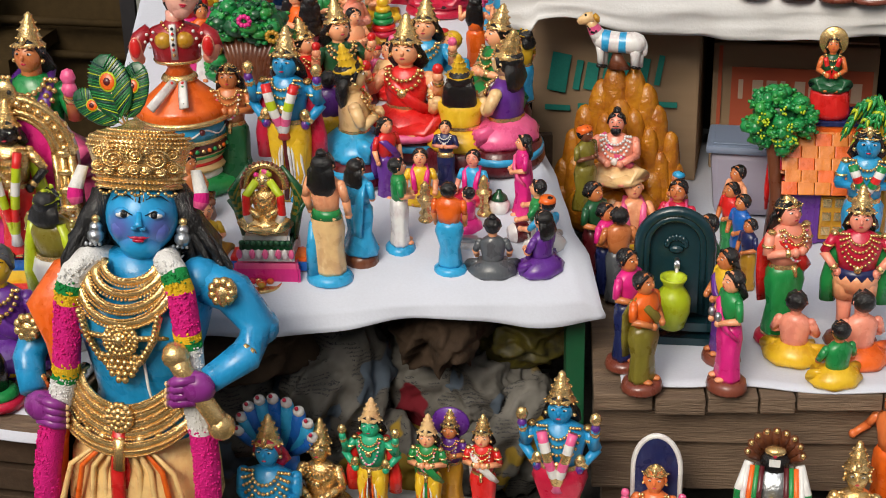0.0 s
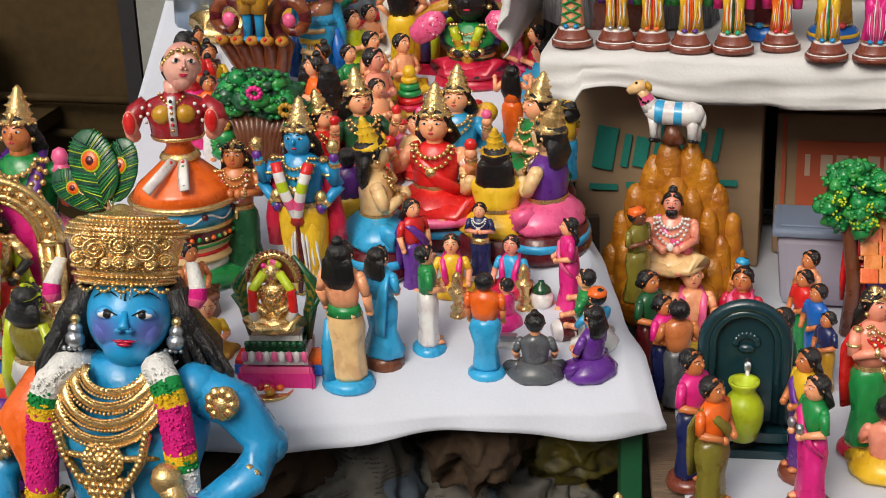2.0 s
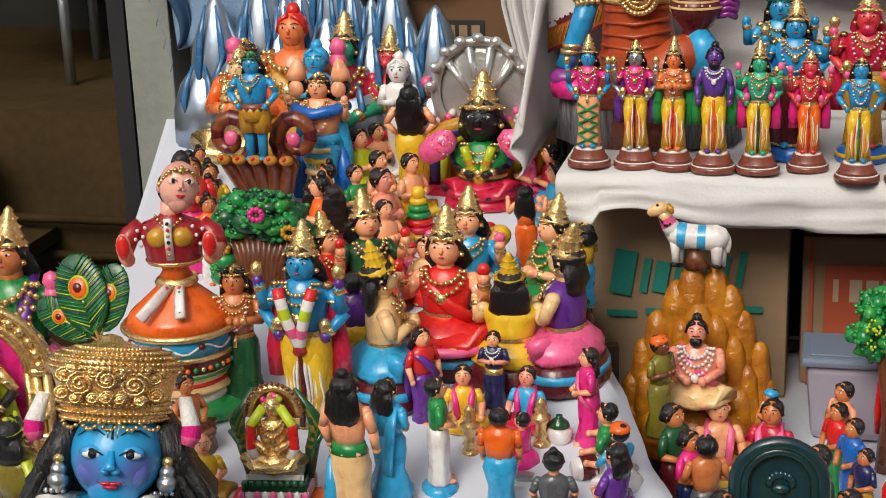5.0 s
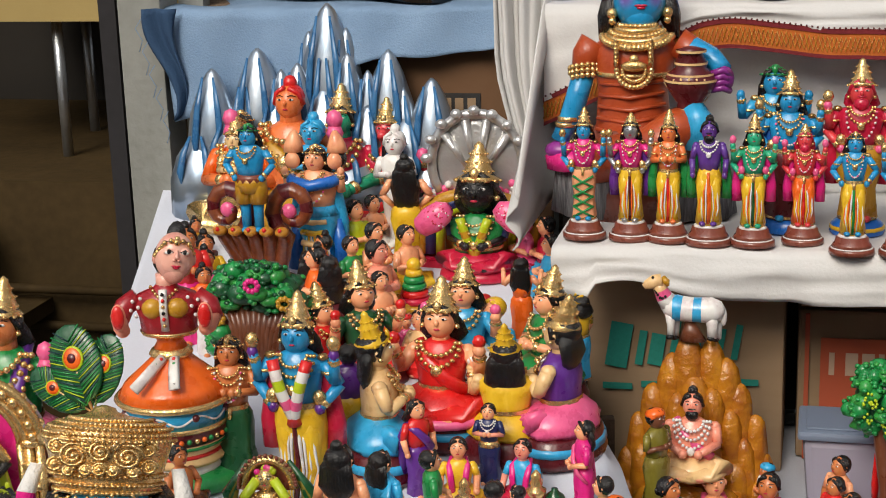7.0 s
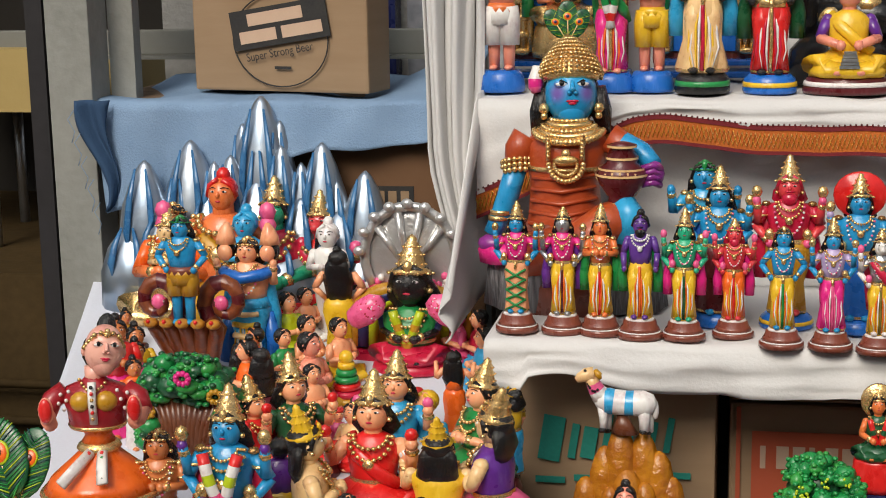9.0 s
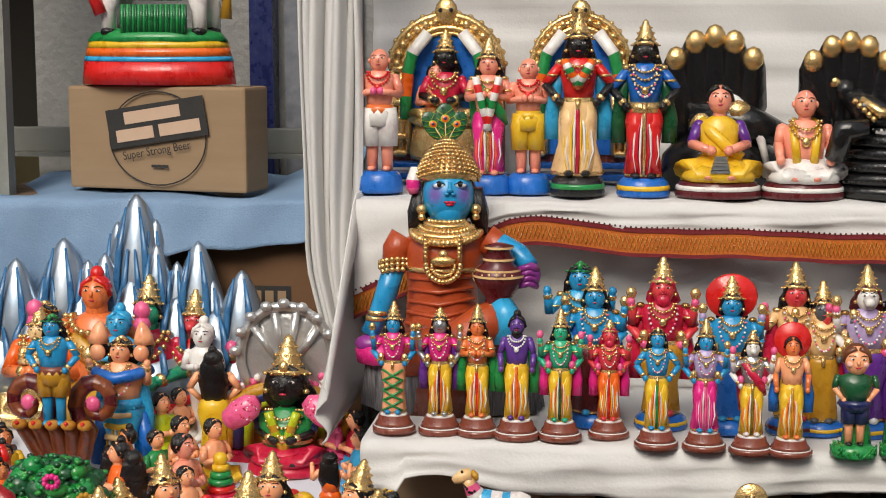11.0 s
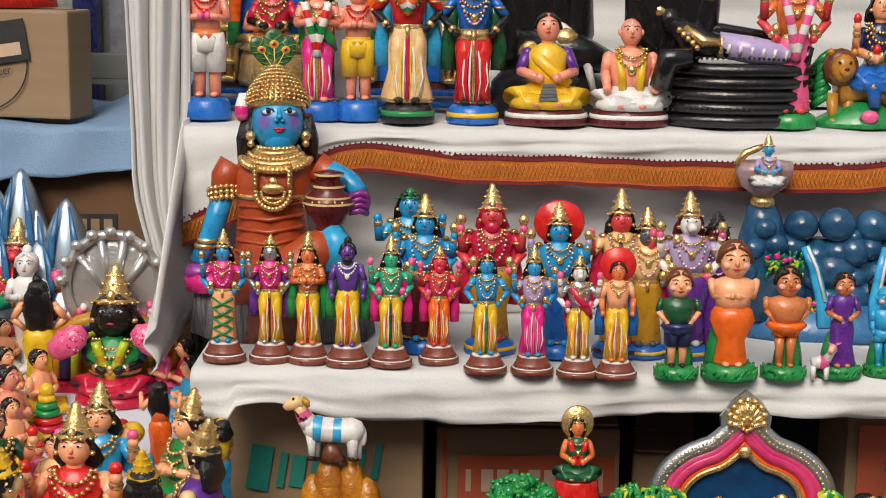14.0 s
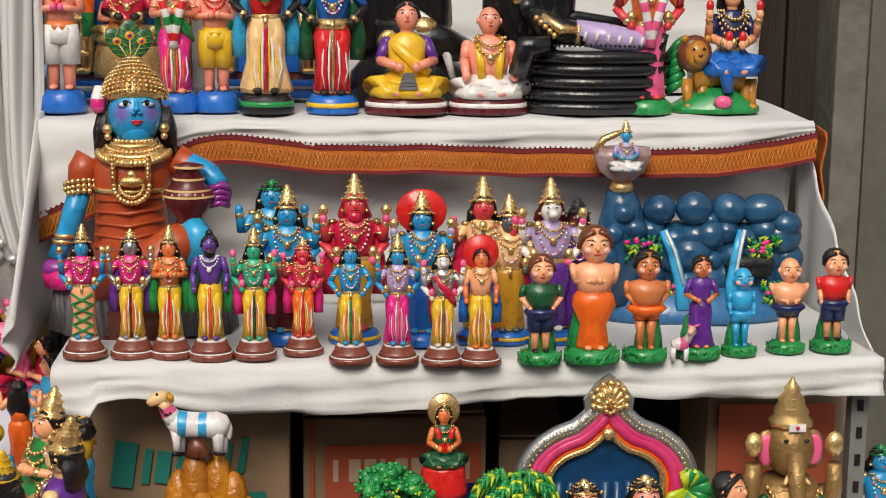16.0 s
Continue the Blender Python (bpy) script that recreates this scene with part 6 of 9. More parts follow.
    for sx, x1, x2 in ((-1, 160, 128), (1, 334, 384)):
        for j in range(13):
            q = j / 12
            xa, xb = 245 + sx * (50 + 22 * q), x1 + (x2 - x1) * q + rr.uniform(-6, 6)
            b.tube([H(xa, 345, 4 - 20 * q), H(xa + sx * 8, 392 + rr.uniform(-6, 6), -8), H((xa + xb) / 2 + sx * 6, 430, rr.uniform(-24, 0)), H(xb, 470, rr.uniform(-30, -6)), H(xb + sx * rr.uniform(-4, 10), 505 + 18 * q, rr.uniform(-26, 0))], [7 * k, 8 * k, 8 * k, 6 * k, 1.5 * k], "black", 7)
    b.bm.verts.ensure_lookup_table()
    for v in b.bm.verts[first:]:
        if v.co.z > brim:
            v.co.x = mid.x + (v.co.x - mid.x) * 0.95
            v.co.z = brim + (v.co.z - brim) * 0.80
        else:
            v.co.z = brim + (v.co.z - brim) * 0.93
        v.co = turn @ face_on @ v.co
    first = len(b.bm.verts)
    for tip, w, d in (((226, 142), 27, 10), ((122, 196), 24, 4), ((166, 134), 36, -4)):
        feather(b, H(208, 244, 12), H(tip[0], tip[1], d), w * k, ring=("lime", "orange", "maroon"))
    b.bm.verts.ensure_lookup_table()
    for v in b.bm.verts[first:]:
        v.co = turn @ v.co
    # jewels and garland
    def plate(top, w, sag, r, d0, d1, cx=262, bend=1.0):
        """A band of gold that follows the chest in a deep curve, beaded along both edges."""
        rows = []
        for e in (-1, 0, 1):
            line = []
            for j in range(17):
                a = math.pi * j / 16
                line.append(P(cx + (w + e * r) * math.cos(a), top + (sag + e * r) * abs(math.sin(a)) ** bend, d0 + (d1 - d0) * abs(math.sin(a)) ** 0.6))
            rows.append(line)
        b.tube(rows[1], r * k, "gold", 8, flat=0.5)
        for line in (rows[0], rows[2]):
            beads(b, [v + Vector((0, -0.5 * r * k, 0)) for v in line], r * 0.34 * k)
    plate(462, 46, 38, 7, -40, -66)
    plate(468, 58, 54, 8, -44, -78)
    plate(478, 70, 70, 8, -46, -86)
    plate(490, 80, 84, 8, -48, -92)
    for sx in (-1, 1):
        b.tube([P(262 + sx * 66, 556, -90), P(262 + sx * 56, 600, -86), P(262 + sx * 34, 640, -82), P(262 + sx * 8, 664, -78)], 6 * k, "gold", 7)
        beads(b, [P(262 + sx * 66, 556, -96), P(262 + sx * 56, 600, -92), P(262 + sx * 34, 640, -88), P(262 + sx * 8, 664, -84)], 5.5 * k)
        b.tube([P(264, 602, -92), P(262 + sx * 40, 598, -90), P(262 + sx * 74, 594, -72)], 5 * k, "gold", 7)
        beads(b, [P(264, 600, -96), P(262 + sx * 40, 598, -94), P(262 + sx * 74, 594, -76)], 4 * k)
    for r, n in ((0, 1), (9, 8), (18, 14), (26, 20)):
        for j in range(n):
            a = 2 * math.pi * j / n
            b.ball(P(264 + r * math.cos(a), 604 + r * math.sin(a), -96 + r * 0.15), (6 if r else 10) * k, "gold", 6)
    for row, n in enumerate((7, 6, 5, 4, 2)):
        for j in range(n):
            b.ball(P(264 + (j - (n - 1) / 2) * 11, 634 + row * 11, -86), 6.5 * k, "gold", 6)
    # broad girdle in curved tiers, with a hanging loop
    for top, w, sag, r in ((662, 90, 70, 8), (673, 96, 76, 8), (685, 102, 80, 8), (698, 108, 84, 8)):
        plate(top, w, sag, r, -34, -94, 266, 1.5)
    plate(730, 114, 74, 8, -40, -100, 266, 1.4)
    plate(738, 116, 80, 5, -40, -102, 266, 1.4)
    for j in range(9):
        a = math.pi * (j + 1) / 10
        b.ball(P(266 + 104 * math.cos(a), 722 + 70 * math.sin(a), -44 - 54 * math.sin(a)), 8 * k, "gold", 6)
    for r, n in ((0, 1), (10, 8), (19, 14)):
        for j in range(n):
            a = 2 * math.pi * j / n
            b.ball(P(266 + r * math.cos(a), 748 + r * math.sin(a) * 1.2, -106 + r * 0.2), 7 * k, "gold", 6)
    b.tube([P(266, 790, -104), P(266, 850, -106)], 10 * k, "gold", 7, flat=0.5)
    for c in ((410, 505, -28), (430, 640, -40), (452, 622, -36), (108, 560, -30), (78, 600, -30), (80, 690, -30), (96, 705, -44)):
        for j in range(9):
            a = j * 0.7
            b.ball(P(c[0] + 16 * math.cos(a), c[1] + 18 * math.sin(a), c[2] - 12), 9 * k, "gold", 6)
        b.ball(P(*c), (22 * k, 22 * k, 24 * k), "gold", 8)
    def rope(pts, marks):
        cols = []
        for y in (0.5 * (p[1] + q[1]) for p, q in zip(pts, pts[1:])):
            cols.append([c for top, c in marks if y >= top][-1] + "_flower")
        b.tube([P(*p) for p in pts], [15 * k] + [22 * k] * (len(pts) - 1), cols, 12)
        rr = random.Random(5)
        for p, q, c in zip(pts, pts[1:], cols):
            for j in range(int(3 + abs(q[1] - p[1]) * 1.6)):
                t, a = rr.random(), rr.uniform(math.pi, 2 * math.pi)
                b.ball(P(p[0] + (q[0] - p[0]) * t + 22 * math.cos(a), p[1] + (q[1] - p[1]) * t, p[2] + (q[2] - p[2]) * t + 22 * math.sin(a)), rr.uniform(1.2, 2.4) * k, c, 5)
    marks = [(0, "white"), (508, "green"), (524, "yellow"), (543, "magenta"), (657, "yellow"), (676, "green"), (688, "white"), (742, "magenta")]
    rope(((206, 448, 20), (186, 466, -46), (172, 490, -60), (168, 508, -66), (167, 524, -68), (166, 543, -70), (165, 580, -72), (164, 620, -72), (162, 657, -72), (160, 676, -72), (158, 688, -72), (154, 715, -74), (148, 742, -78), (136, 800, -82), (126, 880, -80), (120, 1050, -70)), marks)
    marks = [(0, "white"), (478, "green"), (494, "yellow"), (510, "magenta"), (580, "yellow"), (594, "green"), (606, "white"), (760, "magenta")]
    rope(((300, 446, 20), (322, 458, -46), (338, 478, -58), (346, 494, -64), (354, 510, -68), (362, 545, -72), (368, 580, -74), (370, 594, -75), (372, 606, -76), (376, 640, -78), (388, 700, -84), (400, 760, -84), (408, 830, -80), (414, 1050, -70)), marks)
    # shawl
    b.tube([P(*p) for p in ((190, 462, 26), (140, 505, -10), (120, 560, -44), (140, 620, -56), (148, 680, -50), (120, 800, -40), (105, 1000, -30))], [24 * k, 40 * k, 42 * k, 24 * k, 22 * k, 26 * k, 26 * k], "orange", 10, flat=0.5)
    beads(b, [P(176, 466, -20), P(150, 560, -74), P(170, 650, -76)], 3.5 * k)
    b.tube([P(290, 620, -70), P(302, 690, -72), P(318, 735, -80)], 2.5 * k, "white", 5)
    thing("statue", b, "tall blue painted statue with gold crown, garland and peacock plumes", "statue", Matrix.Translation((-0.828, 1.60, 0)))


tall_statue()


def dancing_doll(at, kx, kz):
    P = frame_of(kx, kz)
    b = Build()
    k = kx / 1000

    def ring(up, r, x=0, f=0.95):
        p = P(x, up)
        return (p.x, p.y, p.z, r * k, r * k * f)
    b.loft([ring(0, 92, 20), ring(12, 94, 20), ring(26, 84, 20), ring(34, 60, 10)], "green", 22)
    b.loft([ring(20, 72), ring(40, 78), ring(52, 70)], "white", 22)
    b.loft([ring(50, 82), ring(58, 84), ring(70, 74), ring(84, 84), ring(96, 88)], "cream", 24)
    b.loft([ring(66, 79), ring(72, 77)], "red", 24)
    b.loft([ring(86, 87), ring(92, 89)], "green", 24)
    b.loft([ring(96, 89), ring(118, 92), ring(122, 92)], "maroon", 24)
    for j in range(22):
        a = math.pi * j / 21
        p = P(0, 107)
        b.ball((p.x + 91 * k * math.cos(a), p.y - 87 * k * math.sin(a), p.z), 5 * k, ("orange", "gold", "green")[j % 3], 5)
    b.loft([ring(122, 94), ring(130, 94)], "gold", 24)
    b.loft([ring(130, 90), ring(170, 92)], "sky_blue", 24)
    for j in range(12):
        a0 = math.pi * j / 12
        p = P(0, 148)
        b.tube([(p.x + 92.5 * k * math.cos(a0 + q * 0.087), p.y - 88 * k * math.sin(a0 + q * 0.087), p.z + 7 * k * math.sin((j + q / 3) * 2.1)) for q in range(4)], 2 * k, "white", 4)
        if j % 3 == 1:
            b.ball((p.x + 92 * k * math.cos(a0), p.y - 88 * k * math.sin(a0), p.z + 4 * k), 7 * k, "maroon", 6)
    b.loft([ring(166, 100), ring(172, 104), ring(178, 100)], "gold", 28)
    b.loft([ring(176, 98), ring(200, 84), ring(225, 58), ring(245, 38), ring(252, 32)], "orange", 28)
    for x0, x1 in ((-8, -52), (10, 16)):
        b.tube([P(x0, 246, -34), P((x0 + x1) / 2, 215, -66), P(x1, 186, -88)], [9 * k, 10 * k, 10 * k], ["white", "white"], 6, flat=0.4)
        for j in range(6):
            t = j / 6
            b.ball(P(x0 + (x1 - x0) * (t + 0.08), 243 - 58 * t, -40 - 50 * t), 4 * k, ("red", "green", "black")[j % 3], 5)
    b.loft([ring(248, 32), ring(256, 38), ring(264, 34), ring(270, 26)], "gold", 20)
    b.loft([ring(266, 30), ring(280, 22), ring(290, 26), ring(298, 34)], "orange", 18)
    # upper body
    b.loft([ring(296, 44, 0, 0.7), ring(304, 48, 0, 0.75), ring(330, 50, 0, 0.75), ring(355, 58, 0, 0.66), ring(372, 50, 0, 0.6), ring(384, 22, 0, 0.8), ring(392, 16)], "garnet", 20)
    b.loft([ring(294, 46, 0, 0.72), ring(302, 50, 0, 0.77)], "gold", 20)
    for sx in (-1, 1):
        b.ball(P(sx * 20, 342, -28), (20 * k, 16 * k, 18 * k), "mustard", 10)
        b.tube([P(sx * 50, 366, 0), P(sx * 72, 348, -5), P(sx * 80, 322, -20)], [17 * k, 18 * k, 17 * k], "garnet", 10)
        b.tube([P(sx * 80, 326, -20), P(sx * 74, 306, -38), P(sx * 68, 300, -52)], [14 * k, 13 * k, 12 * k], "pink_skin", 10)
        b.ball(P(sx * 72, 326, -64), (13 * k, 7 * k, 24 * k), "pink_skin", 12)
        b.ball(P(sx * 72, 326, -69), (11 * k, 6 * k, 21 * k), "red", 12)
        for j in range(7):
            b.ball(P(sx * (40 + 5 * j), 362 - (j * 17) % 46, -30 + 3 * j), 3.6 * k, "white", 6)
    b.tube([P(0, 378, -36), P(0, 340, -44), P(0, 298, -37)], 7 * k, ["white", "white"], 6, flat=0.4)
    for j in range(6):
        b.ball(P(0, 368 - 12 * j, -46), 3.5 * k, ("black", "red", "gold")[j % 3], 5)
    beads(b, swag(P(-24, 384, -14), P(24, 384, -14), 16 * k, 10, 20 * k), 3.5 * k)
    b.loft([ring(380, 17), ring(410, 17)], "rose_skin", 12)
    first = len(b.bm.verts)
    PH = lambda x, up, d=0: P(x, up + 436, d)
    big_face(b, PH, 0, 0, 33, 46, "rose_skin", d=-6)
    b.ball(P(0, 440, 14), (35 * k, 30 * k, 36 * k), "black", 14)
    b.ball(P(3, 482, 12), (17 * k, 16 * k, 26 * k), "black", 12)
    beads(b, [P(-33, 440, -10), P(-20, 460, -28), P(0, 468, -32), P(20, 460, -28), P(33, 440, -10)], 5 * k)
    b.ball(P(0, 462, -30), 7 * k, "gold", 7)
    b.bm.verts.ensure_lookup_table()
    turn = Matrix.Translation(P(12, 400)) @ Matrix.Rotation(radians(9), 4, "Y") @ Matrix.Rotation(radians(14), 4, "Z") @ Matrix.Rotation(radians(-8), 4, "X") @ Matrix.Translation(-P(0, 400))
    for v in b.bm.verts[first:]:
        v.co = turn @ v.co
    thing("dancing_doll", b, "bobbing dancer doll with orange bell skirt and red blouse", "doll", Matrix.Translation(at) @ Matrix.Rotation(radians(14), 4, "Z"))


dancing_doll((-0.944, 2.103, 0.542), 0.880, 0.80)

FOIL = surface("silver_blue_foil", (0.50, 0.54, 0.58), (0.24, 0.33, 0.45), 0.3, 9, 30, 0.08, 0.003, metal=0.8)


def silver_mountain(at, kx, kz):
    P = frame_of(kx, kz)
    b = Build()
    k = kx / 1000
    for x, top, w, d in ((20, 378, 44, 40), (-190, 262, 36, 10), (-108, 300, 40, 25), (132, 298, 36, 25), (212, 248, 34, 8), (-212, 150, 38, -10), (-28, 272, 30, 5), (62, 290, 28, 12), (100, 200, 30, -5), (-70, 205, 34, -2), (20, 230, 40, 0), (-150, 175, 40, -12), (170, 180, 40, -8), (205, 120, 36, -18), (-60, 130, 50, -14), (60, 130, 55, -16), (-14, 330, 26, 34), (54, 336, 26, 36), (-62, 262, 24, 14), (96, 262, 24, 16), (-128, 246, 26, 12), (160, 232, 26, 10), (20, 300, 24, 18)):
        w *= 1.4
        b.loft([(*P(x, 0, d), w * k * 1.1, w * k * 0.9), (*P(x, top * 0.45, d), w * k * 1.05, w * k * 0.8), (*P(x, top * 0.7, d + 4), w * k * 0.86, w * k * 0.6), (*P(x, top * 0.88, d + 8), w * k * 0.5, w * k * 0.36), (*P(x, top * 0.97, d + 10), w * k * 0.22, w * k * 0.18), (*P(x, top, d + 10), w * k * 0.05, w * k * 0.05)], FOIL, 16, wob=0.02)
        for sx in (-0.45, 0.5):
            b.tube([P(x + sx * w * 0.4, top * 0.93, d - w * 0.28), P(x + sx * w * 0.8, top * 0.72, d - w * 0.52), P(x + sx * w, top * 0.5, d - w * 0.7), P(x + sx * w * 0.9, top * 0.36, d - w * 0.75)], [2 * k, 6 * k, 7 * k, 2 * k], "steel", 7, flat=0.4)
    b.loft([(*P(0, -8), 235 * k, 75 * k), (*P(0, 20), 232 * k, 72 * k), (*P(0, 34), 215 * k, 60 * k)], FOIL, 24, wob=0.03)
    thing("silver_mountain", b, "silver clay mountain peaks streaked with blue paint", "ornament", Matrix.Translation(at))


silver_mountain((-1.036, 3.110, 0.70), 1.196, 1.24)


def butter_statue(at, kx, kz):
    """The seated blue statue with a striped pot."""
    P = frame_of(kx, kz)
    b = Build()
    k = kx / 1000

    def ring(up, x, rx, ry, d=0):
        return (*P(x, up, d), rx * k, ry * k)
    rust = surface("rust_paint", (0.50, 0.085, 0.02), (0.36, 0.05, 0.013), 0.36, 18, 120, 0.3, 0.002, coat=0.25)
    b.loft([ring(0, 10, 110, 80), ring(50, 10, 112, 80), ring(110, 8, 104, 76), ring(160, 5, 78, 58)], "terracotta", 24, wob=0.03)
    b.tube([P(-60, 90, -40), P(40, 110, -90), P(84, 150, -84), P(100, 165, -70)], [42 * k, 42 * k, 36 * k, 28 * k], rust, 14)
    b.tube([P(104, 186, -76), P(116, 165, -84), P(112, 110, -90)], [20 * k, 26 * k, 22 * k], "sky_blue", 12)
    b.loft([ring(120, 0, 82, 64), ring(170, -4, 66, 54), ring(225, -5, 62, 50), ring(270, -2, 70, 54), ring(300, 0, 74, 48), ring(322, 1, 56, 40), ring(334, 2, 32, 32)], rust, 24)
    for j in range(5):
        b.tube([P(-66 + 2 * j, 150 + 20 * j, -34), P(-4, 136 + 22 * j, -58), P(60 - 2 * j, 156 + 20 * j, -34)], 4 * k, rust, 6)
    b.tube([P(-72, 308, -4), P(-86, 284, -8), P(-90, 252, -12)], [27 * k, 26 * k, 22 * k], rust, 12)
    b.tube([P(-89, 256, -12), P(-104, 205, -14), P(-118, 165, -18), P(-134, 130, -22)], [20 * k, 20 * k, 18 * k, 16 * k], "blue_skin", 12)
    b.tube([P(74, 306, -6), P(98, 292, -8), P(134, 276, -26), P(156, 252, -54)], [27 * k, 25 * k, 20 * k, 15 * k], [rust, "blue_skin", "blue_skin"], 12)
    b.ball(P(-130, 112, -28), (30 * k, 24 * k, 18 * k), "plum", 10)
    for j in range(4):
        b.tube([P(136, 242 - 9 * j, -74), P(156, 248 - 10 * j, -80), P(168, 242 - 9 * j, -66)], 6 * k, "plum", 6)
    b.ball(P(158, 236, -62), (17 * k, 16 * k, 22 * k), "plum", 10)
    for row in range(3):
        for j in range(9 - 2 * row):
            a = math.pi * (j + row) / 8
            b.ball(P(-90 + 25 * math.cos(a), 262 - row * 9 + 3 * math.cos(a), -10 - 25 * math.sin(a)), (5.5 * k, 4 * k, 5.5 * k), "gold", 7)
    for y, x, w in ((156, -122, 19), (166, -118, 19)):
        b.loft([ring(y, x, w, w, -20), ring(y + 8, x, w, w, -20)], "gold", 12)
    # pot
    px, d = 102, -70
    P0, P = P, (lambda x, up, d=0: P0(x, up - 22, d))
    b.loft([ring(200, px, 20, 20, d), ring(206, px, 24, 24, d), ring(216, px, 22, 22, d), ring(240, px, 40, 40, d), ring(256, px, 46, 46, d), ring(266, px, 40, 40, d), ring(276, px, 26, 26, d), ring(284, px, 28, 28, d), ring(300, px, 20, 20, d), ring(306, px, 26, 26, d), ring(311, px, 8, 8, d)], "maroon", 20)
    for y, r in ((206, 24.5), (256, 46.5), (266, 41), (284, 28.5), (304, 26)):
        b.loft([ring(y - 2, px, r, r, d), ring(y + 2, px, r, r, d)], "cream", 20, cap=False)
    for j in range(11):
        a = math.pi * j / 10
        b.tube([P(px + 23 * math.cos(a), 218, d - 23 * math.sin(a)), P(px + 44 * math.cos(a), 250, d - 44 * math.sin(a))], 2 * k, "cream", 5)
    P = P0
    # chest jewels: a broad collar, straps and a girdle
    for row in (0, 2, 4):
        n = 13 + 3 * row
        for j in range(n):
            a = math.pi * j / (n - 1)
            b.ball(P(4 + (32 + row * 7) * math.cos(a), 336 - row * 5 - (8 + row * 5) * math.sin(a), -6 - row * 2 - (34 + row * 2.5) * abs(math.sin(a)) ** 0.7), (5.5 if row < 4 else 7) * k, "gold", 6)
    for row in (1, 3):
        b.tube([P(4 + (32 + row * 7) * math.cos(math.pi * j / 12), 336 - row * 5 - (8 + row * 5) * math.sin(math.pi * j / 12), -6 - row * 2 - (34 + row * 2.5) * abs(math.sin(math.pi * j / 12)) ** 0.7) for j in range(13)], 6 * k, "gold", 7, flat=0.6)
    for x in (-27, 33):
        b.tube([P(x, 300, -60), P(x * 0.98, 256, -62)], 5 * k, "gold", 6)
        beads(b, [P(x, 300, -65), P(x * 0.98, 256, -67)], 4 * k)
    b.loft([ring(251, -3, 68, 55), ring(260, -3, 69, 56)], "gold", 24)
    for j in range(15):
        a = math.pi * j / 14
        b.ball(P(4 + 30 * math.cos(a), 250 - 30 * math.sin(a), -62), 5.5 * k, "gold", 6)
        b.ball(P(4 + 20 * math.cos(a), 250 - 20 * math.sin(a), -62), 4 * k, "gold", 5)
    b.ball(P(4, 256, -64), (24 * k, 8 * k, 10 * k), "gold", 8)
    b.ball(P(4, 268, -62), (9 * k, 7 * k, 9 * k), "gold", 8)
    b.loft([ring(322, 2, 32, 32), ring(345, 4, 30, 30)], "blue_skin", 12)
    first = len(b.bm.verts)
    PH = lambda x, up, d2=0: P(x + 6, up + 382, d2 - 8)
    turn = Matrix.Translation(P(4, 335)) @ Matrix.Rotation(radians(10), 4, "Z") @ Matrix.Rotation(radians(-9), 4, "X") @ Matrix.Translation(-P(4, 335))
    face_paint = blushed("seated_face", shade(COL["blue_skin"], 1.1), (0.22, 0.06, 0.36), [turn @ PH(sx * 29, -14, -40) for sx in (-1, 1)], 26 * k)
    big_face(b, PH, 0, 0, 46, 54, face_paint)
    b.ball(P(6, 392, 18), (56 * k, 42 * k, 52 * k), "black", 16)
    for sx in (-1, 1):
        b.tube([P(6 + sx * 46, 400, 0), P(6 + sx * 54, 360, 8), P(6 + sx * 62, 322, 12)], [16 * k, 20 * k, 9 * k], "black", 9)
        b.ball(P(6 + sx * 48, 358, -18), 10 * k, "gold", 8)
        b.ball(P(6 + sx * 48, 345, -18), 7 * k, "gold", 8)
    b.tube([P(-52, 440, -8), P(-56, 412, -10), P(-56, 398, -10), P(-54, 388, -10)], [9 * k, 13 * k, 13 * k, 8 * k], ["white", "magenta", "pink"], 8)
    b.loft([ring(412, 6, 50, 46), ring(420, 6, 56, 52), ring(438, 5, 51, 48), ring(460, 4, 40, 38), ring(480, 3, 25, 24), ring(498, 2, 11, 10), ring(508, 2, 4, 4)], "gold", 22, wob=0.02)
    for yy, r in ((416, 55), (424, 57), (434, 54), (444, 50), (454, 46), (464, 40), (474, 33), (484, 25), (494, 16)):
        for j in range(19):
            a = math.pi * j / 18
            b.ball(P(5 + r * math.cos(a), yy, -r * 0.93 * math.sin(a)), 4.5 * k, "gold", 5)
    for tip, w in (((-32, 560), 18), ((2, 578), 20), ((34, 560), 18)):
        feather(b, P(3, 492, 4), P(tip[0], tip[1], 6), w * k)
    b.bm.verts.ensure_lookup_table()
    brow = P(0, 412).z
    for v in b.bm.verts[first:]:
        if v.co.z > brow:
            v.co.z = brow + (v.co.z - brow) * 0.84
        v.co = turn @ v.co
        v.co.z -= 0.006
    thing("seated_statue", b, "seated blue statue in rust tunic holding a striped pot", "statue", Matrix.Translation(at))


butter_statue((-0.325, 2.80, 0.806), 1.01, 1.02)
FRINGE = surface("grey_fringe", (0.34, 0.34, 0.36), (0.015, 0.015, 0.02), 0.9, 24, 60, 0.6, 0.003, stretch=(9, 9, 0.25))
b = Build()
b.loft([(-0.31, 2.80, 0.81, 0.165, 0.075), (-0.31, 2.80, 0.9, 0.16, 0.075), (-0.31, 2.8, 0.905, 0.15, 0.07)], FRINGE, 28, wob=0.05)
b.loft([(-0.44, 2.78, 0.895, 0.042, 0.04), (-0.44, 2.78, 0.92, 0.045, 0.042), (-0.44, 2.78, 0.93, 0.035, 0.03)], "magenta", 18, wob=0.05)
thing("fringed_stool", b, "low stool with grey thread fringe and magenta pad", "stool")


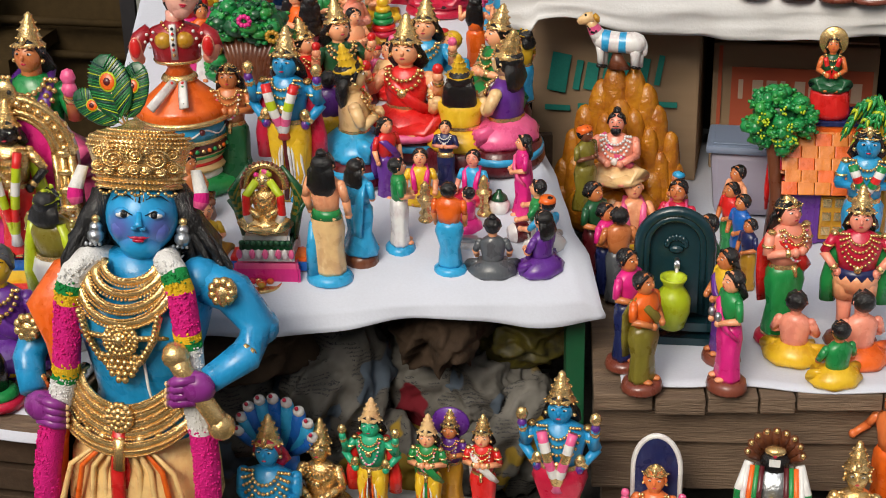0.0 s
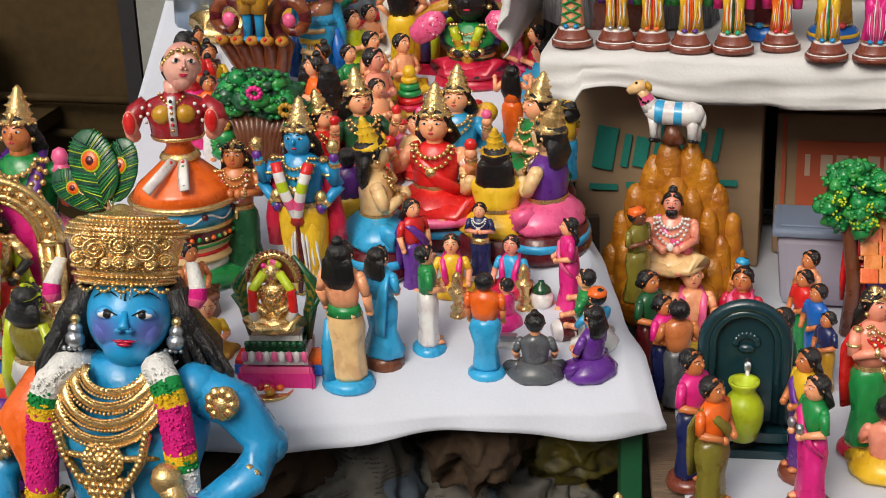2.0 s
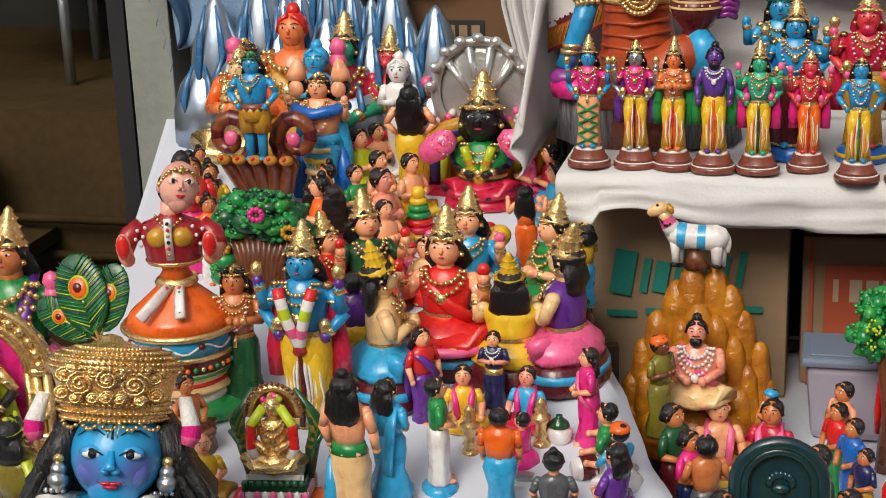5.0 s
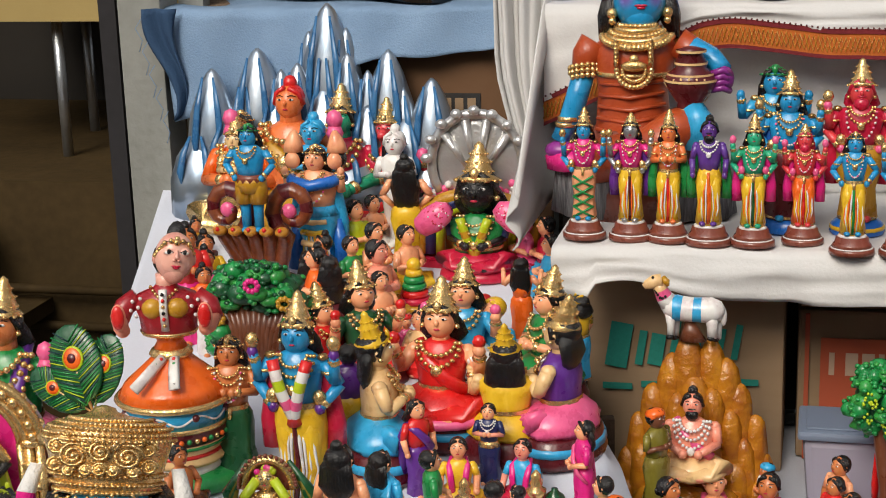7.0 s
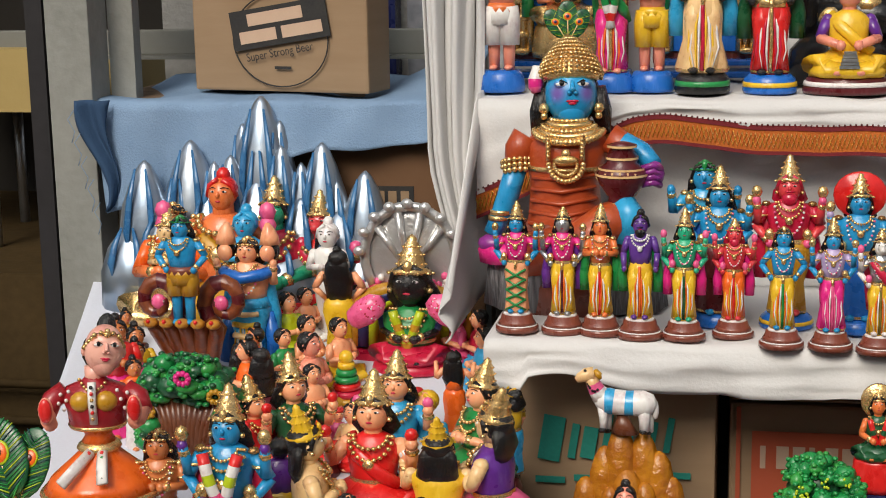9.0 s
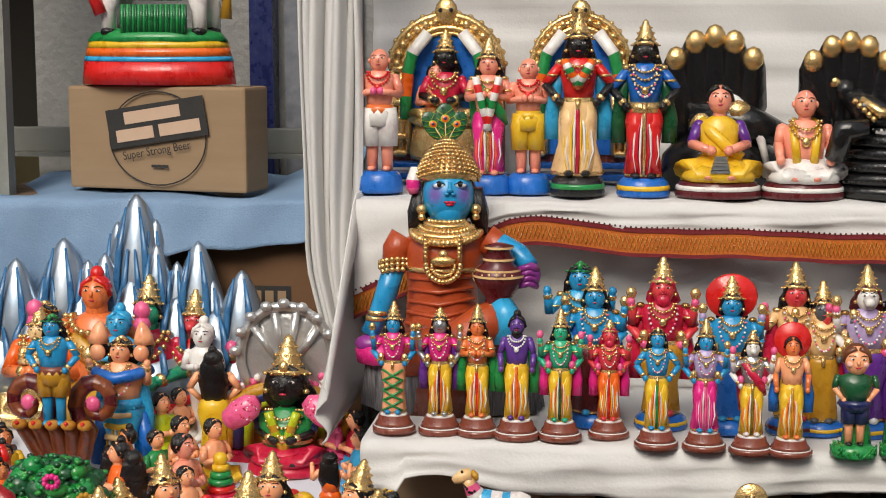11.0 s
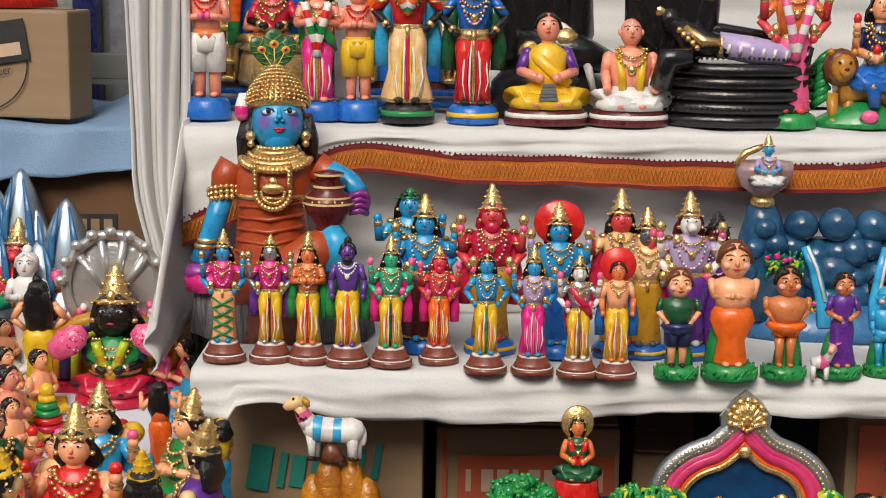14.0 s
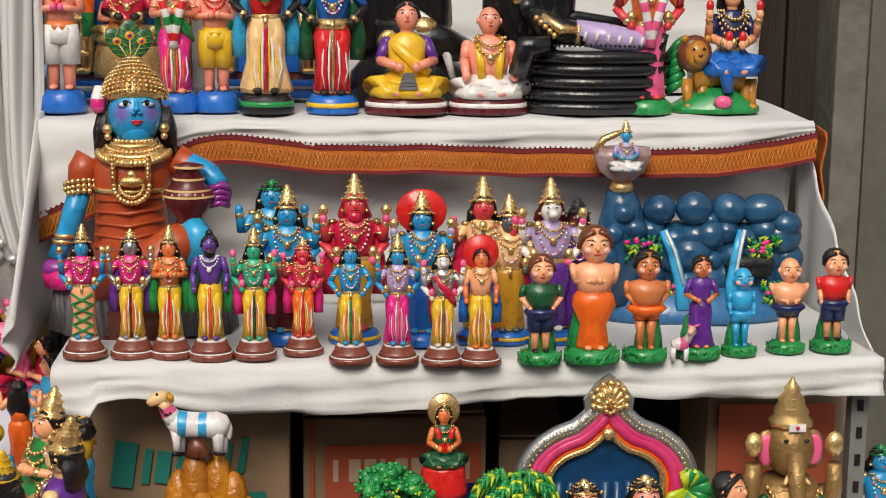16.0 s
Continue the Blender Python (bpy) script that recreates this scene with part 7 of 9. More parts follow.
def arch_frame(b, P, w, h, k, leg, col="gold", back="blue", depth=14):
    """A shrine arch: two pillars, a round bow with rows of relief, and a painted back."""
    slab(b, [(-w, 0), (w, 0)] + [(x, leg + z) for x, z in reversed(arch_pts(w, h))], 4, depth + 6, "terracotta", P)
    slab(b, [(-w * 0.62, 20), (w * 0.62, 20)] + [(x, leg + z) for x, z in reversed(arch_pts(w * 0.62, h * 0.62))], 0, 3.5, back, P)
    for r, rad in ((0.95, 7), (0.84, 6), (0.73, 7), (0.64, 4)):
        pts = [P(x, leg + z, -2) for x, z in arch_pts(w * r, h * r)]
        b.tube(pts, rad * k * w / 100, col, 7)
    for sx in (-1, 1):
        for r in (0.92, 0.78, 0.66):
            b.tube([P(sx * w * r, 20, -2), P(sx * w * r, leg, -2)], 7 * k * w / 100, col, 7)
        for j in range(6):
            zz = 20 + (leg - 20) * j / 5
            b.ball(P(sx * w * 0.8, zz, -6), (w * 0.16 * k, 6 * k, w * 0.07 * k), col, 8)
    for j in range(15):
        a = math.pi * (j + 0.5) / 15
        b.ball(P(-w * 0.85 * math.cos(a), leg + h * 0.85 * math.sin(a), -7), (w * 0.075 * k, 6 * k, w * 0.075 * k), col, 7)
        b.ball(P(-w * 1.0 * math.cos(a), leg + h * 1.0 * math.sin(a), 2), w * 0.06 * k, col, 6)
    b.ball(P(0, leg + h * 1.0, -6), (w * 0.2 * k, 9 * k, w * 0.24 * k), col, 10)
    for sx in (-1, 1):
        b.ball(P(sx * w * 0.09, leg + h * 1.02, -14), w * 0.04 * k, "black", 6)


def put_figure(b, at, h, turn=0, **o):
    """Adds the shape of a small doll to a mesh that is one thing with it."""
    ob = figure((0, 0, 0), h, **o)
    off = len(b.bm.faces)
    me = ob.data
    idx = [b.slot(m) for m in me.materials]
    m = Matrix.Translation(at) @ Matrix.Rotation(radians(turn), 4, "Z")
    vs = [b.bm.verts.new(m @ v.co) for v in me.vertices]
    for p in me.polygons:
        f = b.bm.faces.new([vs[i] for i in p.vertices])
        f.material_index, f.smooth = idx[p.material_index], p.use_smooth
    bpy.data.objects.remove(ob)
    bpy.data.meshes.remove(me)


def arch_shrine(at, kx, kz, w, label, **o):
    P = frame_of(kx, kz, 0.15)
    k = kx / 1000
    b = Build()
    b.box(P(-w - 6, 0, -50), P(w + 6, 22, 24), "blue", bevel=0.004)
    b.box(P(-w + 4, 22, -36), P(w - 4, 40, 22), "blue", bevel=0.003)
    Q = lambda x, up, d=0: P(x, up + 30, d)
    arch_frame(b, Q, w, 100, k, 170)
    if o:
        put_figure(b, P(0, 40, -22), 0.27, **o)
    for sx in (-1, 1):
        b.tube([P(sx * 30, 262, -20), P(sx * 58, 225, -24), P(sx * 66, 190, -24), P(sx * 70, 150, -24), P(sx * 70, 110, -24)], 11 * k, ["white", "green", "orange", "green"], 9)
    thing("arch_shrine", b, label, "shrine", Matrix.Translation(at))


arch_shrine((-0.375, 3.26, 1.176), 1.16, 1.16, 104, "gold arch shrine with a black-faced deity on blue base", pose="sit", skin="black", top="crimson", low="gold", crown="tall", arms="hold", hair="black", base="gold", base_h=0.4)
arch_shrine((-0.10, 3.27, 1.176), 1.16, 1.16, 90, "gold and red arch shrine on a blue base")

SCALES = surface("black_gloss", (0.008, 0.008, 0.009), (0.013, 0.013, 0.014), 0.2, 20, 90, 0.4, 0.002, coat=0.3)


def hood(b, P, k, cx, z0, z1, w0, w1, n, mat, heads, depth=0, chain=True):
    """A cobra hood: a curved fan with a row of heads."""
    slab_pts = []
    for j in range(n + 1):
        t = j / n
        x = cx + (t - 0.5) * 2 * w1
        zt = z1 - (abs(t - 0.5) * 2) ** 2 * (z1 - z0) * 0.22
        b.tube([P(cx + (t - 0.5) * 2 * w0, z0, depth + 6), P(cx + (t - 0.5) * (w0 + w1) * 1.05, (z0 + zt) * 0.52, depth + 2), P(x, zt, depth - 8), P(x, zt + 10, depth - 22)], [w0 * 1.5 / n * 2 * k, w1 * 1.45 / n * 1.7 * k, w1 / n * 1.5 * k, w1 / n * 1.1 * k], mat, 9)
        b.ball(P(x, zt + 8, depth - 24), (w1 / n * 1.15 * k, 14 * k, w1 / n * 1.35 * k), heads, 9)
        if chain:
            beads(b, [P(cx + (t - 0.5) * 2 * w0, z0 + 12, depth - w0 * 0.6), P(x * 0.5 + cx * 0.5 + (t - 0.5) * w0, (z0 + zt) * 0.5, depth - 16), P(x, zt - 8, depth - 26)], 3 * k, heads, 2.0)


P = frame_of(1.13, 1.12, 0.18)
b = Build()
k = 0.00113
b.loft([(*P(20, 0), 0.13, 0.08), (*P(20, 60), 0.12, 0.08), (*P(10, 100), 0.07, 0.06)], SCALES, 22)
hood(b, P, k, 0, 80, 255, 40, 66, 4, SCALES, "gold")
for x, z in ((40, 130), (70, 110), (-20, 110), (20, 100)):
    b.ball(P(x, z, -50), (26 * k, 20 * k, 20 * k), "gold" if x != 70 else SCALES, 9)
b.tube([P(30, 160, -30), P(60, 130, -50), P(80, 80, -60), P(90, 40, -60)], [7 * k, 8 * k, 8 * k, 6 * k], "white", 7)
b.tube([P(-40, 120, -30), P(60, 110, -40), P(120, 90, -40)], [30 * k, 34 * k, 20 * k], SCALES, 12)
thing("serpent_statue", b, "black clay serpent with five gold-tipped hoods", "statue", Matrix.Translation((0.165, 3.19, 1.176)))

b = Build()
P = frame_of(1.09, 1.09, 0.16)
k = 0.00109
for j in range(5):
    b.loft([(*P(8 + 2 * j, j * 22), 0.135, 0.075), (*P(8 + 2 * j, j * 22 + 5), 0.145, 0.083), (*P(8 + 2 * j, j * 22 + 17), 0.145, 0.083), (*P(8 + 2 * j, j * 22 + 22), 0.135, 0.075)], SCALES, 30, wob=0.012)
    beads(b, [P(-115, j * 22 + 22, -52), P(0, j * 22 + 22, -80), P(115, j * 22 + 22, -52)], 3 * k, SCALES, 3)
hood(b, P, k, -105, 110, 258, 26, 62, 4, SCALES, "gold", depth=20, chain=False)
for j in range(4):
    beads(b, [P(-130 + 16 * j, 120, 0), P(-150 + 28 * j, 235, 4)], 3 * k, SCALES, 2)
b.tube([P(-110, 175, -10), P(-80, 150, -30), P(-50, 138, -34), P(-10, 132, -36)], [16 * k, 26 * k, 24 * k, 20 * k], SCALES, 10)
b.ball(P(-112, 182, -12), (18 * k, 16 * k, 20 * k), SCALES, 10)
b.loft([(*P(-124, 190, -6), 16 * k, 14 * k), (*P(-132, 205, -2), 12 * k, 11 * k), (*P(-140, 222, 0), 4 * k, 4 * k)], "gold", 10)
b.tube([P(-90, 165, -44), P(-60, 140, -56), P(-30, 138, -52)], [6 * k, 10 * k, 8 * k], "gold", 7)
beads(b, [P(-100, 160, -46), P(-70, 128, -60), P(-40, 150, -52)], 6 * k)
b.tube([P(-30, 138, -34), P(30, 128, -36), P(90, 120, -36), P(118, 116, -36)], [22 * k, 24 * k, 19 * k, 12 * k], "lilac", 12)
for j in range(6):
    b.tube([P(-10 + 20 * j, 144 - 3 * j, -36), P(-14 + 20 * j, 132 - 2 * j, -58), P(-16 + 20 * j, 120 - 2 * j, -56)], 3.5 * k, "white", 5)
b.loft([(*P(-28, 118, -34), 8 * k, 25 * k), (*P(-26, 150, -34), 8 * k, 22 * k)], "gold", 10)
b.tube([P(-80, 160, 0), P(-20, 170, 10), P(50, 160, 10), P(90, 150, 8)], [12 * k, 10 * k, 9 * k, 8 * k], SCALES, 8)
b.tube([P(112, 120, -30), P(122, 112, -40), P(130, 135, -40)], [9 * k, 12 * k, 7 * k], SCALES, 8)
b.tube([P(-130, 60, -60), P(-120, 110, -70), P(-80, 110, -70)], [20 * k, 22 * k, 18 * k], SCALES, 10)
thing("serpent_bed", b, "black clay deity reclining on a coiled hooded serpent", "statue", Matrix.Translation((0.525, 3.06, 1.176)))


def lion_rider(at):
    P = frame_of(0.93, 1.0, 0.18)
    k = 0.00093
    b = Build()
    b.loft([(*P(0, 0), 0.092, 0.055), (*P(0, 10), 0.09, 0.053), (*P(5, 30), 0.06, 0.04), (*P(8, 48), 0.03, 0.03)], "green", 20, wob=0.05)
    b.tube([P(-50, 70, 0), P(0, 78, 4), P(60, 66, 0)], [34 * k, 32 * k, 30 * k], "ochre", 14)
    for x in (-62, -30, 62, 74):
        b.tube([P(x, 62, -6), P(x + 2, 30, -14), P(x + 2, 10, -18)], [15 * k, 11 * k, 10 * k], "ochre", 9)
        b.ball(P(x, 8, -26), (13 * k, 14 * k, 8 * k), "ochre", 8)
    b.ball(P(-52, 110, -26), (38 * k, 24 * k, 40 * k), "brown", 14)
    b.ball(P(-50, 108, -38), (27 * k, 22 * k, 30 * k), "ochre", 14)
    b.ball(P(-48, 98, -58), (13 * k, 10 * k, 11 * k), "ochre", 8)
    for sx in (-1, 1):
        b.ball(P(-50 + sx * 11, 116, -58), 3.5 * k, "black", 6)
        b.ball(P(-50 + sx * 24, 138, -30), 9 * k, "ochre", 7)
    b.ball(P(-48, 102, -67), (6 * k, 3 * k, 4 * k), "maroon", 6)
    for j in range(6):
        b.tube([P(-100, 40 + 14 * j, 6), P(-86, 50 + 16 * j, -12), P(-70, 60 + 16 * j, -6)], 9 * k, "green", 7)
    put_figure(b, P(28, 70, -10), 0.235, fat=0.85, pose="sit", skin="peach", top="navy", low="blue", crown="tall", arms="up", held="red", rows=3, four=True, hair="black", long=1.6)
    b.tube([P(22, 96, -36), P(12, 70, -50), P(18, 34, -46)], [19 * k, 17 * k, 11 * k], "blue", 10)
    b.ball(P(6, 14, -56), (20 * k, 12 * k, 14 * k), "pink", 8)
    thing("lion_rider", b, "clay goddess in blue riding a brown lion", "statue", Matrix.Translation(at))


lion_rider((0.778, 3.06, 1.176))


def rock_fountain(at):
    P = frame_of(1.06, 1.06, 0.2)
    k = 0.00106
    r = random.Random(8)
    rock = surface("blue_rock_paint", (0.032, 0.145, 0.29), (0.006, 0.028, 0.08), 0.16, 16, 40, 0.4, 0.003, coat=0.3)
    whole = holder("rock_fountain", "blue clay rockery with waterfalls and a shell vase", "ornament", Matrix.Translation(at))
    b = Build()
    b.loft([(*P(0, 0, 10), 0.185, 0.075), (*P(0, 12, 10), 0.185, 0.075), (*P(0, 60, 20), 0.175, 0.06)], "steel", 24)
    part("pool", b, whole, "grey-blue painted pool base")
    b = Build()
    b.loft([(*P(30, 8, 18), 165 * k, 36 * k), (*P(30, 120, 24), 155 * k, 30 * k), (*P(30, 172, 28), 130 * k, 20 * k)], rock, 26, wob=0.04)
    part("rock_face", b, whole)
    # crest of large boulders, then smaller courses down to the pool
    courses = [(-66, 194, 27), (-6, 196, 35), (58, 194, 31), (118, 193, 34), (24, 176, 20), (158, 166, 26)]
    for z, n, q in ((150, 8, 31), (112, 8, 30), (72, 8, 29), (38, 8, 26)):
        for j in range(n):
            courses.append((-92 + 268 * (j + r.uniform(0.2, 0.8)) / n, z + r.uniform(-9, 9), q * r.uniform(0.8, 1.2)))
    for x, z, q in courses:
        b = Build()
        b.ball(P(x, z, 8 + r.uniform(-8, 10)), (q * r.uniform(0.95, 1.2) * k, 30 * k, q * r.uniform(0.85, 1.0) * k), rock, 14)
        part("boulder", b, whole)
    b = Build()
    b.loft([(*P(-130, 30, 10), 52 * k, 40 * k), (*P(-130, 150, 14), 47 * k, 34 * k), (*P(-132, 205, 14), 33 * k, 26 * k), (*P(-135, 228, 14), 25 * k, 22 * k)], rock, 14, wob=0.05)
    for x, z, q in ((-150, 150, 20), (-112, 158, 22), (-132, 186, 20), (-98, 122, 22), (-160, 110, 20)):
        b.ball(P(x, z, -12), (q * k, 16 * k, q * 0.9 * k), rock, 12)
    part("pillar", b, whole, "dark blue rock pillar")
    b = Build()
    b.loft([(*P(-135, 226, 10), 20 * k, 20 * k), (*P(-135, 236, 10), 22 * k, 22 * k), (*P(-135, 246, 10), 16 * k, 16 * k)], "gold", 14)
    part("collar", b, whole, "gold collar")
    shell = surface("shell_lustre", (0.42, 0.20, 0.14), (0.50, 0.40, 0.45), 0.25, 20, 80, 0.4, 0.002, metal=0.3)
    b = Build()
    b.loft([(*P(-135, 246, 8), 18 * k, 18 * k), (*P(-135, 262, 8), 40 * k, 26 * k), (*P(-135, 288, 8), 52 * k, 30 * k), (*P(-135, 304, 8), 48 * k, 28 * k), (*P(-135, 300, 8), 40 * k, 22 * k)], shell, 18)
    b.tube([P(-186, 296, 0), P(-170, 318, 0), P(-150, 326, 0), P(-140, 330, 0)], [6 * k, 7 * k, 6 * k, 4 * k], "gold", 7)
    part("shell_vase", b, whole, "lustrous shell vase with a gold lip")
    b = Build()
    put_figure(b, P(-135, 262, -20), 0.095, pose="sit", skin="sky_blue", top="lilac", low="white", crown="tall", arms="hold", hair=None)
    part("small_deity", b, whole, "small blue clay deity")
    for x0, x1 in ((-66, -34), (74, 56)):
        b = Build()
        b.tube([P(x0, 156, -28), P((x0 + x1) / 2, 118, -36), P(x1, 60, -40), P(x1 + 4, 14, -50)], [8 * k, 10 * k, 11 * k, 14 * k], "sky_blue", 8, flat=0.5)
        b.tube([P(x0 + 3, 156, -34), P((x0 + x1) / 2 + 3, 118, -44), P(x1 + 3, 60, -48)], 3 * k, "white", 6)
        part("waterfall", b, whole, "bright blue and white waterfall")
    for cx, cz, w in ((-105, 118, 34), (112, 118, 30), (-24, 42, 30), (140, 40, 28)):
        b = Build()
        for j in range(46):
            x, z = cx + r.uniform(-w, w), cz + r.uniform(-20, 20)
            b.tube([P(x, z, -30), P(x + r.uniform(-3, 3), z + 6, -37), P(x + r.uniform(-8, 8), z + 10, -38)], [2.6 * k, 3 * k, 1 * k], "green" if j % 3 else "lime", 5)
        for j in range(6):
            b.ball(P(cx + r.uniform(-w, w) * 0.8, cz + r.uniform(-4, 22), -39), (6 * k, 3 * k, 4 * k), "magenta", 6)
        part("shrub", b, whole, "green moulded shrub with magenta flowers")
    b = Build()
    b.loft([(*P(88, 74, -30), 40 * k, 10 * k), (*P(90, 96, -30), 46 * k, 12 * k), (*P(92, 112, -28), 34 * k, 9 * k)], "black", 16)
    part("cave_stone", b, whole, "black rounded stone")


rock_fountain((0.705, 2.86, 0.809))


def spout_shrine(at):
    P = frame_of(0.99, 1.08, 0.42)
    k = 0.00099
    b = Build()
    slate = surface("slate_teal_paint", (0.010, 0.045, 0.06), (0.006, 0.026, 0.034), 0.25, 14, 60, 0.4, 0.002, coat=0.4)
    b.box(P(-78, 0, -10), P(70, 26, 66), slate, bevel=0.008)
    b.box(P(-72, 26, 4), P(64, 50, 66), slate, bevel=0.008)
    for rad, r in ((10, 60), (7, 48)):
        b.tube([P(-r - 4, 50, 32)] + [P(x - 4, 168 + z, 32) for x, z in arch_pts(r, r * 0.95)] + [P(r - 4, 50, 32)], rad * k, slate, 9)
    slab(b, [(-62, 50), (54, 50)] + [(x - 4, 168 + z) for x, z in reversed(arch_pts(58, 55))], 38, 56, slate, P)
    for j in range(9):
        a = math.pi * j / 8
        b.ball(P(-2 + 16 * math.cos(a), 168 + 12 * math.sin(a), 36), (6 * k, 4 * k, 7 * k), slate, 7)
    b.ball(P(-2, 160, 34), (14 * k, 6 * k, 8 * k), slate, 8)
    b.tube([P(0, 142, 32), P(0, 138, 14), P(0, 128, 8)], 5 * k, "silver", 8)
    b.tube([P(0, 130, 8), P(0, 110, 6), P(0, 90, 6)], [3 * k, 4 * k, 3 * k], "white", 7)
    thing("spout_shrine", b, "dark teal clay water spout in an arched niche", "ornament", Matrix.Translation(at) @ Matrix.Rotation(radians(4), 4, "Z"))
    b = Build()
    c = P(-4, 26, -14)
    prof = [(0, 16), (4, 22), (30, 30), (52, 31), (66, 24), (74, 17), (80, 18), (88, 23), (92, 23), (90, 17), (78, 13)]
    b.loft([(c.x, c.y, c.z + z * 0.00105, r * k, r * k) for z, r in prof], "lime", 22)
    thing("water_pot", b, "glossy lime green clay water pot below the spout", "pot", Matrix.Translation(at))


spout_shrine((-0.036, 1.985, 0.354))


def golden_hill(at):
    P = frame_of(1.16, 1.235, 0.36)
    k = 0.00116
    b = Build()
    gold_rock = surface("golden_rock_paint", (0.64, 0.27, 0.012), (0.24, 0.05, 0.006), 0.26, 16, 60, 0.6, 0.004, coat=0.3)
    r = random.Random(3)
    crags = [(-6, 272, 26, 4), (22, 266, 24, 8), (-30, 244, 22, 4), (46, 240, 22, 6), (-50, 200, 22, 2), (66, 206, 22, 4), (8, 214, 24, -10), (-72, 158, 20, 0), (88, 162, 20, 2), (30, 196, 20, -14),
             (-14, 188, 19, -16), (54, 168, 19, -12), (-40, 150, 20, -14), (-90, 108, 18, -4), (104, 112, 18, 0), (76, 128, 18, -12), (-66, 112, 18, -16), (94, 70, 18, -14), (-88, 62, 18, -16),
             (-20, 128, 24, -18), (30, 128, 24, -18), (60, 96, 20, -20), (108, 50, 14, -8), (-104, 54, 14, -8)]
    for x, top, rad, d in crags:
        sq, tip = r.uniform(0.75, 1.0), r.uniform(-5, 5)
        secs = [(0, 1.12), (0.45, 1.1), (0.72, 1.0), (0.86, 0.9), (0.94, 0.68), (0.985, 0.38), (1.0, 0.08)]
        b.loft([(*P(x + tip * h, top * h, d + 4 * h), rad * q * k * r.uniform(0.93, 1.07), rad * q * sq * k) for h, q in secs], gold_rock, 7, wob=0.10)
    for x in (-46, 4, 44):
        b.ball(P(x, 20, -46), (38 * k, 26 * k, 40 * k), gold_rock, 12)
    thing("golden_hill", b, "gold and brown painted clay hill", "ornament", Matrix.Translation(at))
    b = Build()
    z0 = 262
    b.loft([(*P(2, z0, -2), 20 * k, 12 * k), (*P(0, z0 + 12, -2), 13 * k, 8 * k), (*P(-2, z0 + 26, -2), 7 * k, 6 * k)], "brown", 12, wob=0.05)
    spine = [(-40, 42, 9), (-34, 44, 15), (-26, 44, 18), (-21, 44, 18.5), (-14, 43, 18), (2, 42, 17.5), (8, 42, 17.5), (14, 42, 18), (26, 42, 18.5), (36, 40, 16), (43, 37, 9)]
    b.tube([P(x, z0 + z, -4) for x, z, w in spine], [w * k for x, z, w in spine], ["white", "white", "sky_blue", "sky_blue", "white", "sky_blue", "sky_blue", "white", "white", "white"], 16)
    for x, d, w in ((-29, -10, 8), (-24, 4, 8), (28, -10, 10), (33, 4, 10)):
        b.tube([P(x, z0 + 36, d), P(x + 1, z0 + 20, d), P(x + 1, z0 + 4, d)], [w * k, (w - 2) * k, (w - 3) * k], "white", 9)
        b.ball(P(x, z0 + 3, d - 3), (6.5 * k, 7 * k, 4 * k), "black", 7)
    b.ball(P(44, z0 + 34, -4), (5 * k, 5 * k, 14 * k), "white", 8)
    b.tube([P(-30, z0 + 48, -4), P(-38, z0 + 58, -5), P(-43, z0 + 68, -6), P(-46, z0 + 76, -7)], [15 * k, 12 * k, 10 * k, 10 * k], ["white", "pink", "cream"], 11)
    b.tube([P(-42, z0 + 80, -7), P(-52, z0 + 78, -9), P(-62, z0 + 73, -11), P(-66, z0 + 70, -12)], [10 * k, 10 * k, 7 * k, 4 * k], "cream", 11)
    b.ball(P(-53, z0 + 83, -17), 2.2 * k, "black", 6)
    b.tube([P(-40, z0 + 84, -10), P(-34, z0 + 78, -14), P(-32, z0 + 72, -15)], [4 * k, 5 * k, 2 * k], "mustard", 7)
    beads(b, swag(P(-50, z0 + 66, -12), P(-32, z0 + 62, -16), 8 * k, 5, 4 * k), 2.2 * k, "black")
    thing("clay_sheep", b, "white clay sheep with blue stripes on the hill", "sheep", Matrix.Translation(at))


golden_hill((-0.196, 2.475, 0.354))


# card boxes under the shelf
def carton(at, w, d, h, turn, label, flaps=False):
    ob = holder("cardboard_box", label, "box", Matrix.Translation(at) @ Matrix.Rotation(radians(turn), 4, "Z"))
    b = Build()
    b.box((0, 0, 0), (w, d, h), CARD, bevel=0.006)
    for v in b.bm.verts:
        q = v.co * 7
        v.co += Vector((0, 0.006 * noise.noise(q), 0.003 * noise.noise(q + Vector((5, 0, 0)))))
    part("body", b, ob)
    b = Build()
    b.box((w * 0.02, d * 0.48, h + 0.0005), (w * 0.98, d * 0.52, h + 0.0012), BROWNPAPER)
    part("tape", b, ob, "brown closing tape")
    if flaps:
        for y0, y1, zz in ((0.0, 0.12, 0.012), (d - 0.1, d, 0.02)):
            b = Build()
            b.box((0.004, y0, 0), (w - 0.004, y1, 0.004), CARD, m=Matrix.Translation((0, 0, h + zz * 0.5)) @ Matrix.Rotation(radians(5), 4, "X"))
            part("flap", b, ob, "raised cardboard flap")
    return ob


bx = carton((-0.405, 2.72, 0.352), 0.352, 0.25, 0.372, 0, "brown cardboard water carton with green lettering")
